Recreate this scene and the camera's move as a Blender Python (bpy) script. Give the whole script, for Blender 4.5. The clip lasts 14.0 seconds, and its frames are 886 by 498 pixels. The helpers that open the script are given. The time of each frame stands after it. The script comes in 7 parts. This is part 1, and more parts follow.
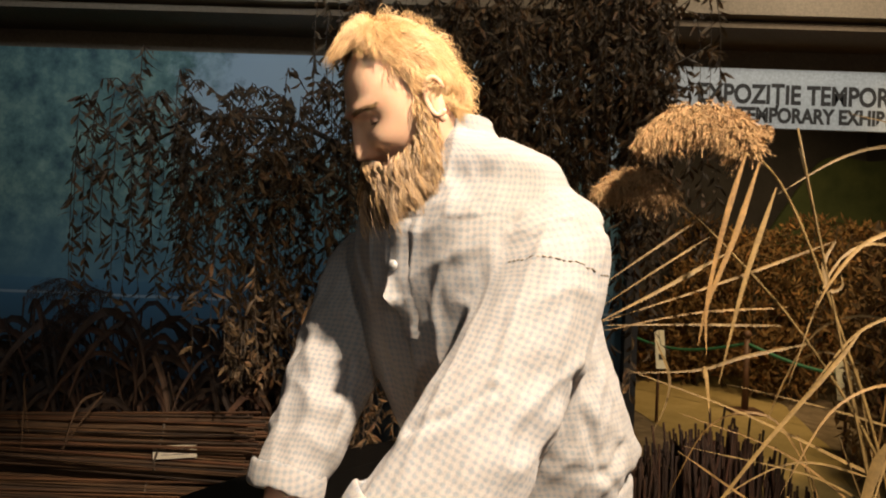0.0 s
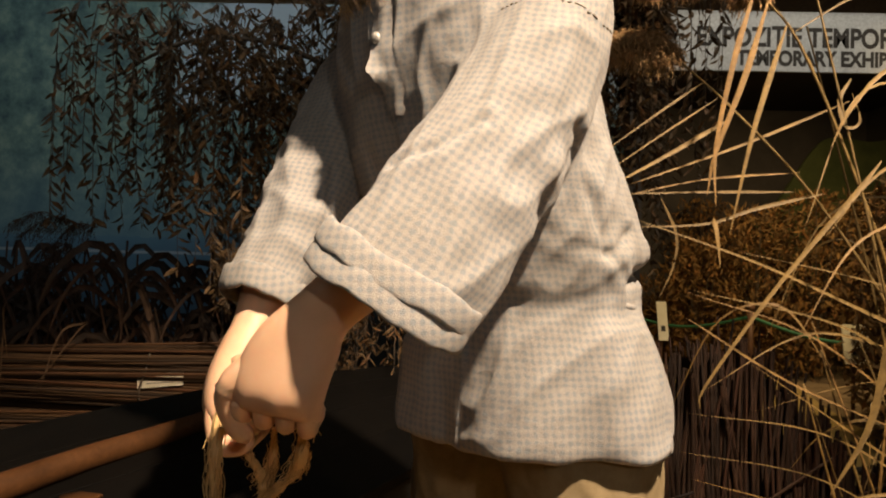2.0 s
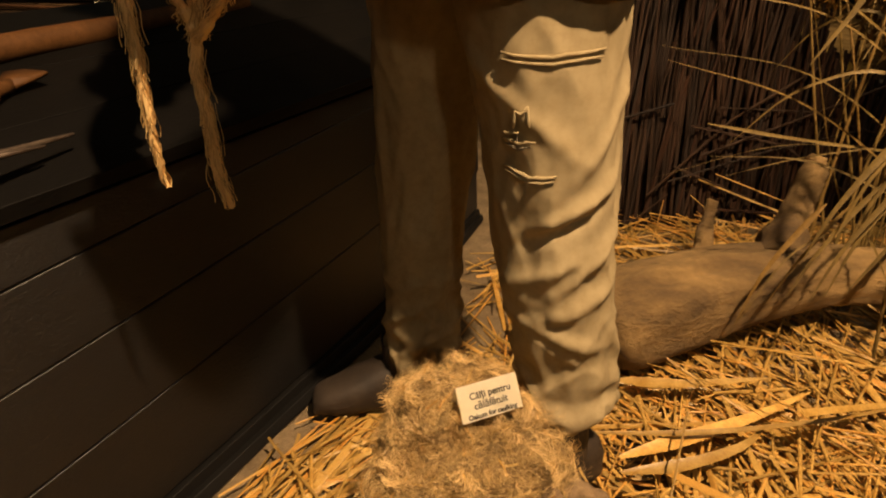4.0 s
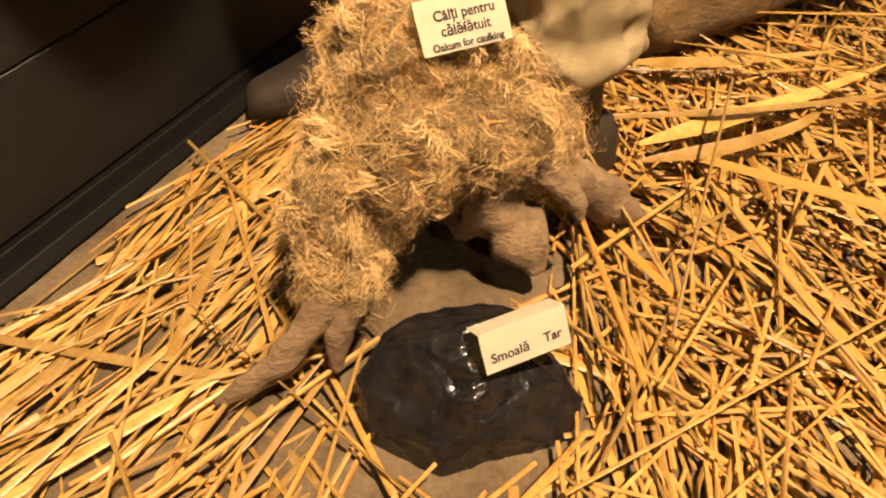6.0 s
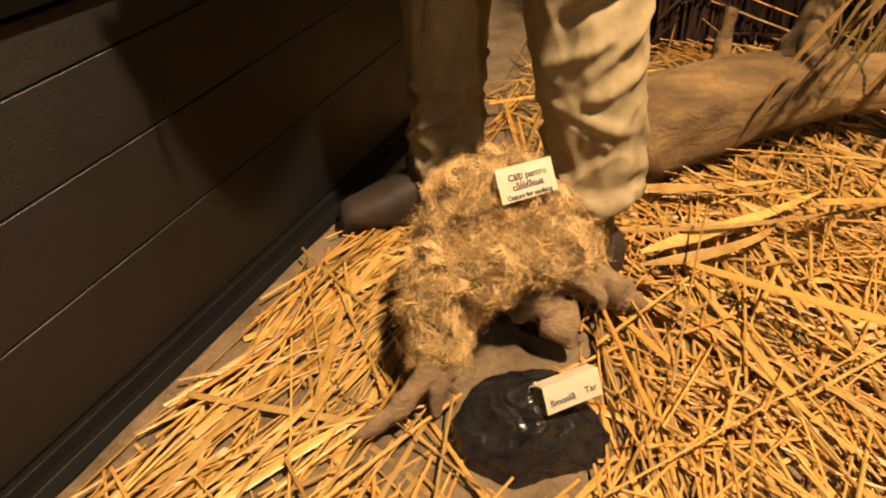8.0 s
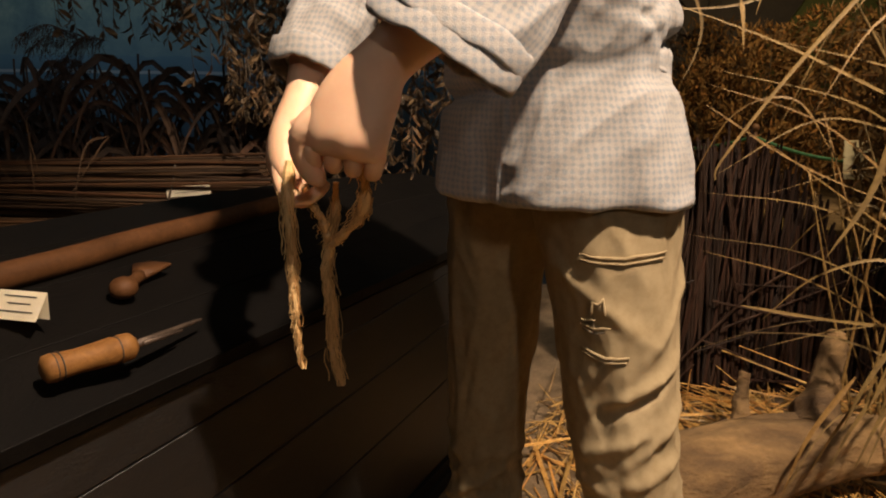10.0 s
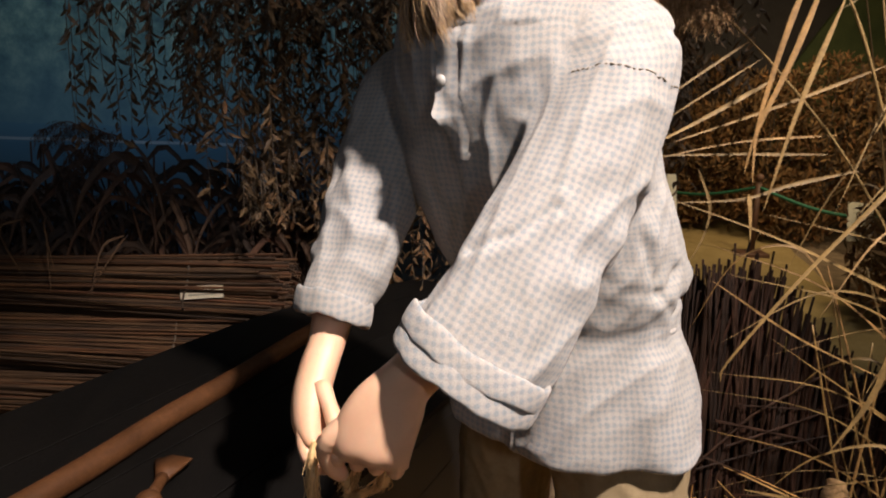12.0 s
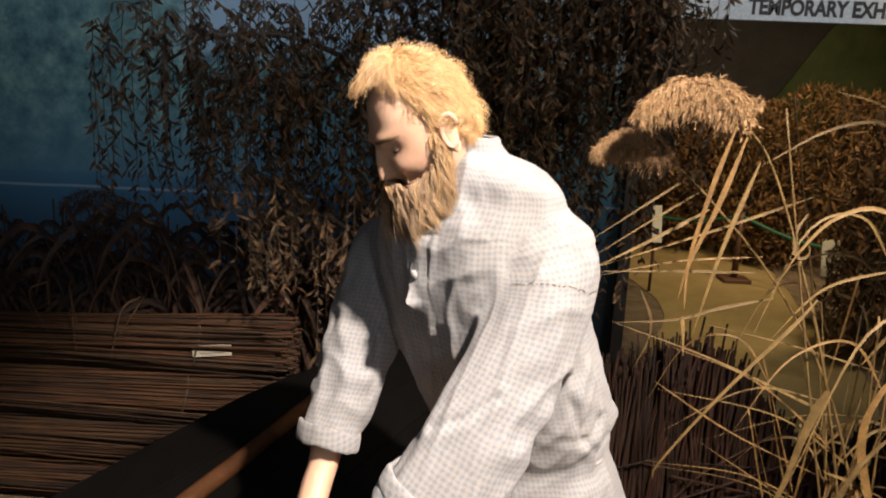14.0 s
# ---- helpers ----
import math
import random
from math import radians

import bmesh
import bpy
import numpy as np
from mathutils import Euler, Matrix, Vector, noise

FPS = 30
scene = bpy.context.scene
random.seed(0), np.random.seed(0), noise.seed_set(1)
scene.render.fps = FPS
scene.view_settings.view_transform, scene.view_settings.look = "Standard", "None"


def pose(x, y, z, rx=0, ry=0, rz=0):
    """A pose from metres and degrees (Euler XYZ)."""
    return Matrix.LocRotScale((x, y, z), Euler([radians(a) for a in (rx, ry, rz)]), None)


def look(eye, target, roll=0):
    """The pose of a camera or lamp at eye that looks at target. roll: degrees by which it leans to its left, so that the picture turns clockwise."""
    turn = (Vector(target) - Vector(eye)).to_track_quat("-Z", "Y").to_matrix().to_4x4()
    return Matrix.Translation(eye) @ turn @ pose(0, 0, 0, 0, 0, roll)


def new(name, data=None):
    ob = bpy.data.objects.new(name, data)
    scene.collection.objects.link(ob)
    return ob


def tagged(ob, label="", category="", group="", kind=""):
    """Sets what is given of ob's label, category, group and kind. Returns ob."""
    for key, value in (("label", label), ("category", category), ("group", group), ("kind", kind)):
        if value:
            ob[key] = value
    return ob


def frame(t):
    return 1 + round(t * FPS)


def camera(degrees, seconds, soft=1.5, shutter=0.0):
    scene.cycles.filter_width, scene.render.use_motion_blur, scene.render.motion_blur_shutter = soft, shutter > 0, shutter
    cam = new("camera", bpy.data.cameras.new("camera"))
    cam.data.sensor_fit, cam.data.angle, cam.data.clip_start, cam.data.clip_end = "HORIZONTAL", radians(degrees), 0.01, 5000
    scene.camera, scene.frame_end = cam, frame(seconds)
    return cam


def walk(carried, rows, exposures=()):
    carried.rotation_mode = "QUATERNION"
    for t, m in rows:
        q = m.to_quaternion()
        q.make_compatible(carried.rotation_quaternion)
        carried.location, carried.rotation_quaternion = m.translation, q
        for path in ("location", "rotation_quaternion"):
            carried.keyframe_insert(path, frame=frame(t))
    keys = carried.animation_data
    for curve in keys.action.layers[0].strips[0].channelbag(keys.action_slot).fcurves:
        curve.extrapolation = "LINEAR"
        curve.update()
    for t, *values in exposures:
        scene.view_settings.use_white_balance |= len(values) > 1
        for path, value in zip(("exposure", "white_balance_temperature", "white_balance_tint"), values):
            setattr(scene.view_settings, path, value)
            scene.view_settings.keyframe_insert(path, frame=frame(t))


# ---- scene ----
cam = camera(66.0, 14.0, soft=2.0)
PATH = [
    (0, (0.036, -0.002, 1.315), (-0.016, 1.998, 1.32), 2.2),
    (0.5, (0.041, 0.024, 1.258), (-0.015, 2.023, 1.268), 2.1),
    (1, (0.044, 0.041, 1.176), (-0.009, 2.04, 1.202), 1.7),
    (1.5, (0.062, 0.068, 1.082), (-0.002, 2.067, 1.132), 1.6),
    (2, (0.057, 0.083, 1.015), (0.006, 2.082, 1.056), 1.5),
    (2.5, (0.076, 0.083, 0.957), (0.022, 2.082, 0.973), 0.3),
    (3, (0.092, 0.087, 0.923), (0.044, 2.078, 0.736), 0.2),
    (3.5, (0.105, 0.097, 0.894), (0.067, 2.019, 0.342), 0.5),
    (4, (0.12, 0.123, 0.862), (0.088, 1.918, -0.019), 0.7),
    (4.2, (0.126, 0.129, 0.846), (0.091, 1.864, -0.148), 0.7),
    (6.3, (0.154, 0.268, 0.551), (0.145, 1.714, -0.83), -0.9),
    (6.5, (0.151, 0.266, 0.562), (0.145, 1.707, -0.825), -0.8),
    (7, (0.136, 0.206, 0.634), (0.13, 1.646, -0.754), -0.8),
    (7.5, (0.098, 0.117, 0.708), (0.094, 1.588, -0.648), -0.7),
    (8, (0.055, 0.046, 0.772), (0.06, 1.651, -0.421), -0.4),
    (8.2, (0.037, 0.023, 0.78), (0.061, 1.71, -0.294), -0.4),
    (8.5, (0.024, -0.003, 0.802), (0.034, 1.796, -0.072), -0.5),
    (8.6, (0.021, -0.009, 0.805), (0.028, 1.819, -0.006), -0.7),
    (8.7, (0.014, -0.013, 0.809), (0.022, 1.838, 0.053), -0.5),
    (10.8, (-0.008, 0.029, 1.048), (-0.058, 1.985, 0.634), 1.0),
    (11, (-0.014, 0.033, 1.083), (-0.061, 1.988, 0.667), 1.2),
    (11.5, (-0.025, 0.042, 1.178), (-0.071, 1.996, 0.753), 1.3),
    (12, (-0.027, 0.045, 1.268), (-0.07, 1.999, 0.843), 1.6),
    (12.5, (-0.025, 0.03, 1.356), (-0.07, 1.982, 0.924), 1.8),
    (13, (-0.013, -0.006, 1.448), (-0.056, 1.947, 1.016), 2.1),
    (13.5, (-0.001, -0.063, 1.528), (-0.043, 1.888, 1.09), 2.2),
    (14, (0.013, -0.125, 1.576), (-0.03, 1.824, 1.131), 2.2),
]
from mathutils.kdtree import KDTree

EXPO = [(0, 0.0, 6300, 10), (2.0, -0.22, 6900, 11), (3.0, -0.36, 7700, 12), (4.2, -0.05, 8800, 13), (6.5, 0.5, 7500, 12), (7.5, 0.5, 7500, 12), (8.7, 0.05, 8600, 13),
        (10.8, -0.2, 5600, 14), (14, -0.06, 5500, 12)]
walk(cam, [(t, look(eye, target, roll)) for t, eye, target, roll in PATH], EXPO)

# ---- world and lamps ----
world = bpy.data.worlds.new("hall_dark")
scene.world = world
world.use_nodes = True
world.node_tree.nodes["Background"].inputs["Color"].default_value = (0.03, 0.035, 0.05, 1)
world.node_tree.nodes["Background"].inputs["Strength"].default_value = 0.3


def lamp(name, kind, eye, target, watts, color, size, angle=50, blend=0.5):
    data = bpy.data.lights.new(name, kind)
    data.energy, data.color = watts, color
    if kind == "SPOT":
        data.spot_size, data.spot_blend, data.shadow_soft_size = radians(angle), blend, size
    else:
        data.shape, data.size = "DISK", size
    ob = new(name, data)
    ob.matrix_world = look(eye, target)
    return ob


lamp("key_spot", "SPOT", (0.85, -0.13, 2.97), (0.17, 0.93, 0.90), 770, (1.0, 0.765, 0.555), 0.055, 54, 0.42)
lamp("visitor_lamp", "AREA", (0.95, -1.75, 1.95), (0.0, 1.0, 1.0), 8.5, (1.0, 0.88, 0.76), 0.16)
lamp("reed_spot", "SPOT", (1.9, 0.2, 2.85), (0.62, 1.42, 1.52), 72, (1.0, 0.72, 0.40), 0.03, 36, 0.9)
# Unseen area light added to brighten the banner and the wall above it.
lamp("banner_lamp", "AREA", (1.6, 2.0, 2.9), (1.7, 3.4, 2.0), 24, (1.0, 0.9, 0.75), 0.5)
# Added soft fill, no source known; lifts the stacked reeds and the figure's dark side.
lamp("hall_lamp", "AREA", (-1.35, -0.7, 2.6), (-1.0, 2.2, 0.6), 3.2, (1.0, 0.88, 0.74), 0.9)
lamp("mural_lamp", "SPOT", (-1.2, 1.3, 2.85), (-1.3, 3.4, 2.1), 66, (0.70, 0.84, 1.0), 0.15, 95, 0.9)
# Added spot without a known source; brightens the willow leaves.
lamp("willow_lamp", "SPOT", (0.7, 1.2, 2.9), (0.0, 2.5, 1.7), 34, (1.0, 0.80, 0.55), 0.06, 80, 0.9)
# Extra unseen spot, put in to lift the far scrub out of the dark.
lamp("far_lamp", "SPOT", (2.9, 5.0, 2.9), (3.1, 6.9, 1.1), 190, (1.0, 0.70, 0.36), 0.1, 110, 0.8)
lamp("scrub_lamp", "SPOT", (2.5, 2.5, 2.85), (2.95, 4.1, 1.35), 70, (1.0, 0.70, 0.34), 0.08, 80, 0.8)
lamp("path_lamp", "SPOT", (2.6, 3.9, 2.9), (2.3, 5.8, 0.0), 155, (1.0, 0.72, 0.35), 0.1, 95, 0.7)


# ---- materials ----
def mat(name, build):
    m = bpy.data.materials.new(name)
    m.use_nodes = True
    t = m.node_tree
    b = t.nodes["Principled BSDF"]
    build(t, b)
    return m


def nd(t, kind, **kw):
    n = t.nodes.new(kind)
    for k, v in kw.items():
        if k in n.inputs:
            n.inputs[k].default_value = v
    return n


def ramp(t, src, stops, mode="LINEAR"):
    n = t.nodes.new("ShaderNodeValToRGB")
    n.color_ramp.interpolation = mode
    el = n.color_ramp.elements
    while len(el) < len(stops):
        el.new(0.5)
    for e, (p, c) in zip(el, stops):
        e.position, e.color = p, (*c, 1)
    t.links.new(src, n.inputs["Fac"])
    return n.outputs["Color"]


def coords(t, kind="Object", scale=(1, 1, 1)):
    c = t.nodes.new("ShaderNodeTexCoord")
    m = nd(t, "ShaderNodeMapping", Scale=scale)
    t.links.new(c.outputs[kind], m.inputs["Vector"])
    return m.outputs["Vector"]


def noisy(t, vec, scale, detail=5, rough=0.6):
    n = nd(t, "ShaderNodeTexNoise", Scale=scale, Detail=detail, Roughness=rough)
    t.links.new(vec, n.inputs["Vector"])
    return n.outputs["Fac"]


def mix(t, a, b, fac, mode="MIX"):
    n = t.nodes.new("ShaderNodeMix")
    n.data_type, n.blend_type = "RGBA", mode
    for i, v in ((6, a), (7, b), (0, fac)):
        if isinstance(v, (int, float)):
            n.inputs[i].default_value = v
        elif isinstance(v, tuple):
            n.inputs[i].default_value = (*v, 1)
        else:
            t.links.new(v, n.inputs[i])
    return n.outputs[2]


def relief(t, b, height, strength, dist=0.01):
    n = nd(t, "ShaderNodeBump", Strength=strength, Distance=dist)
    t.links.new(height, n.inputs["Height"])
    t.links.new(n.outputs["Normal"], b.inputs["Normal"])


def surface(name, dark, light, scale=8, rough=0.8, bump=0.3, dist=0.005, stretch=(1, 1, 1), fine=90, vary=0.0, island=False, metal=0.0, spec=0.5):
    """Two-scale noise colour with relief; vary tints each piece apart."""
    def build(t, b):
        v = coords(t, "Object", stretch)
        n1, n2 = noisy(t, v, scale), noisy(t, v, fine, 6, 0.7)
        c = ramp(t, n1, [(0.3, dark), (0.7, light)])
        c = mix(t, c, ramp(t, n2, [(0.3, (0.45, 0.45, 0.45)), (0.7, (1, 1, 1))]), 0.7, "MULTIPLY")
        if vary:
            if island:
                r = t.nodes.new("ShaderNodeNewGeometry").outputs["Random Per Island"]
            else:
                r = t.nodes.new("ShaderNodeObjectInfo").outputs["Random"]
            c = mix(t, c, ramp(t, r, [(0.0, (1 - vary,) * 3), (0.6, (1, 1, 1)), (1.0, (1.0, 1 - vary * 0.4, 1 - vary * 0.7))]), 1.0, "MULTIPLY")
        t.links.new(c, b.inputs["Base Color"])
        b.inputs["Roughness"].default_value, b.inputs["Metallic"].default_value = rough, metal
        b.inputs["Specular IOR Level"].default_value = spec
        h = t.nodes.new("ShaderNodeMath")
        t.links.new(n1, h.inputs[0]), t.links.new(n2, h.inputs[1])
        relief(t, b, h.outputs[0], bump, dist)
    return mat(name, build)


def cloth_check(t, b):
    """Gingham of faded blue-grey on cream, with yarn relief."""
    v = coords(t, "UV")
    wn = nd(t, "ShaderNodeTexNoise", Scale=28.0, Detail=2.0)
    t.links.new(v, wn.inputs["Vector"])
    wm = nd(t, "ShaderNodeVectorMath")
    wm.operation = "MULTIPLY_ADD"
    t.links.new(wn.outputs["Color"], wm.inputs[0])
    wm.inputs[1].default_value = (0.010, 0.010, 0.0)
    t.links.new(v, wm.inputs[2])
    v = wm.outputs[0]
    s = t.nodes.new("ShaderNodeSeparateXYZ")
    t.links.new(v, s.inputs[0])
    bands = []
    for axis in "XY":
        m = nd(t, "ShaderNodeMath")
        m.operation = "MULTIPLY"
        t.links.new(s.outputs[axis], m.inputs[0])
        m.inputs[1].default_value = 2 * math.pi / 0.0092
        q = t.nodes.new("ShaderNodeMath")
        q.operation = "SINE"
        t.links.new(m.outputs[0], q.inputs[0])
        bands.append(q.outputs[0])
    add = t.nodes.new("ShaderNodeMath")
    t.links.new(bands[0], add.inputs[0]), t.links.new(bands[1], add.inputs[1])
    sc = nd(t, "ShaderNodeMath")
    sc.operation = "MULTIPLY_ADD"
    t.links.new(add.outputs[0], sc.inputs[0])
    sc.inputs[1].default_value, sc.inputs[2].default_value = 0.25, 0.5
    c = ramp(t, sc.outputs[0], [(0.22, (0.500, 0.485, 0.470)), (0.40, (0.455, 0.452, 0.452)), (0.60, (0.435, 0.438, 0.447)), (0.78, (0.335, 0.380, 0.420))])
    o = coords(t, "Object")
    big, fine = noisy(t, o, 6), noisy(t, v, 700, 3)
    c = mix(t, c, ramp(t, big, [(0.3, (0.80, 0.78, 0.74)), (0.7, (1, 1, 1))]), 1.0, "MULTIPLY")
    c = mix(t, c, ramp(t, fine, [(0.3, (0.72, 0.72, 0.72)), (0.7, (1, 1, 1))]), 1.0, "MULTIPLY")
    t.links.new(c, b.inputs["Base Color"])
    b.inputs["Roughness"].default_value = 0.95
    b.inputs["Sheen Weight"].default_value = 0.15
    b.inputs["Specular IOR Level"].default_value = 0.15
    wr = nd(t, "ShaderNodeTexNoise", Scale=22.0, Detail=4.0, Roughness=0.5, Distortion=1.2)
    t.links.new(o, wr.inputs["Vector"])
    hs = nd(t, "ShaderNodeMath")
    hs.operation = "MULTIPLY_ADD"
    t.links.new(wr.outputs["Fac"], hs.inputs[0])
    hs.inputs[1].default_value = 2.6
    t.links.new(fine, hs.inputs[2])
    relief(t, b, hs.outputs[0], 0.5, 0.0016)


def cloth_twill(t, b):
    v = coords(t, "Object")
    n1, n2, n3 = noisy(t, v, 5), noisy(t, v, 60), noisy(t, v, 900, 3)
    c = ramp(t, n1, [(0.3, (0.25, 0.195, 0.11)), (0.7, (0.36, 0.29, 0.175))])
    c = mix(t, c, ramp(t, n2, [(0.25, (0.70, 0.66, 0.6)), (0.6, (1, 1, 1))]), 0.7, "MULTIPLY")
    t.links.new(c, b.inputs["Base Color"])
    b.inputs["Roughness"].default_value = 0.95
    b.inputs["Specular IOR Level"].default_value = 0.15
    relief(t, b, n3, 0.3, 0.001)


def wax(t, b):
    v = coords(t, "Object")
    n1, n2 = noisy(t, v, 18), noisy(t, v, 260)
    c = ramp(t, n1, [(0.3, (0.70, 0.43, 0.28)), (0.7, (0.80, 0.54, 0.37))])
    t.links.new(c, b.inputs["Base Color"])
    b.inputs["Roughness"].default_value = 0.48
    b.inputs["Subsurface Weight"].default_value = 0.15
    b.inputs["Subsurface Radius"].default_value = (0.012, 0.004, 0.002)
    b.inputs["Subsurface Scale"].default_value = 0.3
    relief(t, b, n2, 0.08, 0.001)


def hair_mat(name, dark, light):
    def build(t, b):
        r = t.nodes.new("ShaderNodeNewGeometry").outputs["Random Per Island"]
        t.links.new(ramp(t, r, [(0.0, dark), (1.0, light)]), b.inputs["Base Color"])
        b.inputs["Roughness"].default_value = 0.5
        b.inputs["Specular IOR Level"].default_value = 0.4
    return mat(name, build)


def mural_paint(t, b):
    """A hazy painted river bank: trees, pale sky gap, still blue water."""
    v = coords(t, "Object")
    s = t.nodes.new("ShaderNodeSeparateXYZ")
    t.links.new(v, s.inputs[0])
    n1, n2, n3 = noisy(t, v, 2.2, 6, 0.65), noisy(t, v, 9, 8, 0.7), noisy(t, v, 1.1, 3)
    def m(op, a, c, d=None):
        n = t.nodes.new("ShaderNodeMath")
        n.operation = op
        for i, x in enumerate((a, c, d)):
            if x is None:
                continue
            if isinstance(x, (int, float)):
                n.inputs[i].default_value = x
            else:
                t.links.new(x, n.inputs[i])
        return n.outputs[0]
    water = ramp(t, m("MULTIPLY", s.outputs["Z"], 0.5), [(0.30, (0.02, 0.035, 0.05)), (0.50, (0.05, 0.12, 0.17)), (0.57, (0.08, 0.17, 0.22))])
    tree = ramp(t, n2, [(0.34, (0.035, 0.07, 0.065)), (0.5, (0.11, 0.19, 0.15)), (0.66, (0.25, 0.34, 0.24))])
    haze = mix(t, tree, (0.09, 0.18, 0.22), ramp(t, m("MULTIPLY", s.outputs["Z"], 0.5), [(0.55, (0.85,) * 3), (0.78, (0.15,) * 3)]))
    over = ramp(t, m("GREATER_THAN", m("ADD", s.outputs["Z"], m("MULTIPLY", n2, 0.05)), 1.13), [(0.4, (0, 0, 0)), (0.6, (1, 1, 1))])
    c = mix(t, water, haze, over)
    # pale sky where the crown of the tree ends
    edge = m("ADD", m("MULTIPLY", m("SUBTRACT", n1, 0.5), 1.0), m("MULTIPLY", m("SUBTRACT", n2, 0.5), 0.7))
    def fade(x, at, k):
        n = m("MULTIPLY_ADD", x, k, 0.5 - at * k)
        n.node.use_clamp = True
        return n
    gap = fade(m("ADD", s.outputs["X"], edge), -1.30, 4.0)
    high = fade(m("ADD", s.outputs["Z"], m("MULTIPLY", edge, 0.3)), 1.74, 6.0)
    c = mix(t, c, (0.30, 0.38, 0.42), m("MULTIPLY", gap, high))
    c = mix(t, c, (0.30, 0.34, 0.34), m("MULTIPLY", m("COMPARE", m("MULTIPLY_ADD", n3, 0.03, s.outputs["Z"]), 1.045, 0.007), 0.7))
    t.links.new(c, b.inputs["Base Color"])
    b.inputs["Roughness"].default_value = 0.75


def plain_card(t, b):
    v = coords(t, "Object")
    n = noisy(t, v, 25)
    t.links.new(ramp(t, n, [(0.3, (0.80, 0.74, 0.57)), (0.7, (0.86, 0.81, 0.66))]), b.inputs["Base Color"])
    b.inputs["Roughness"].default_value = 0.7
    relief(t, b, n, 0.02, 0.001)


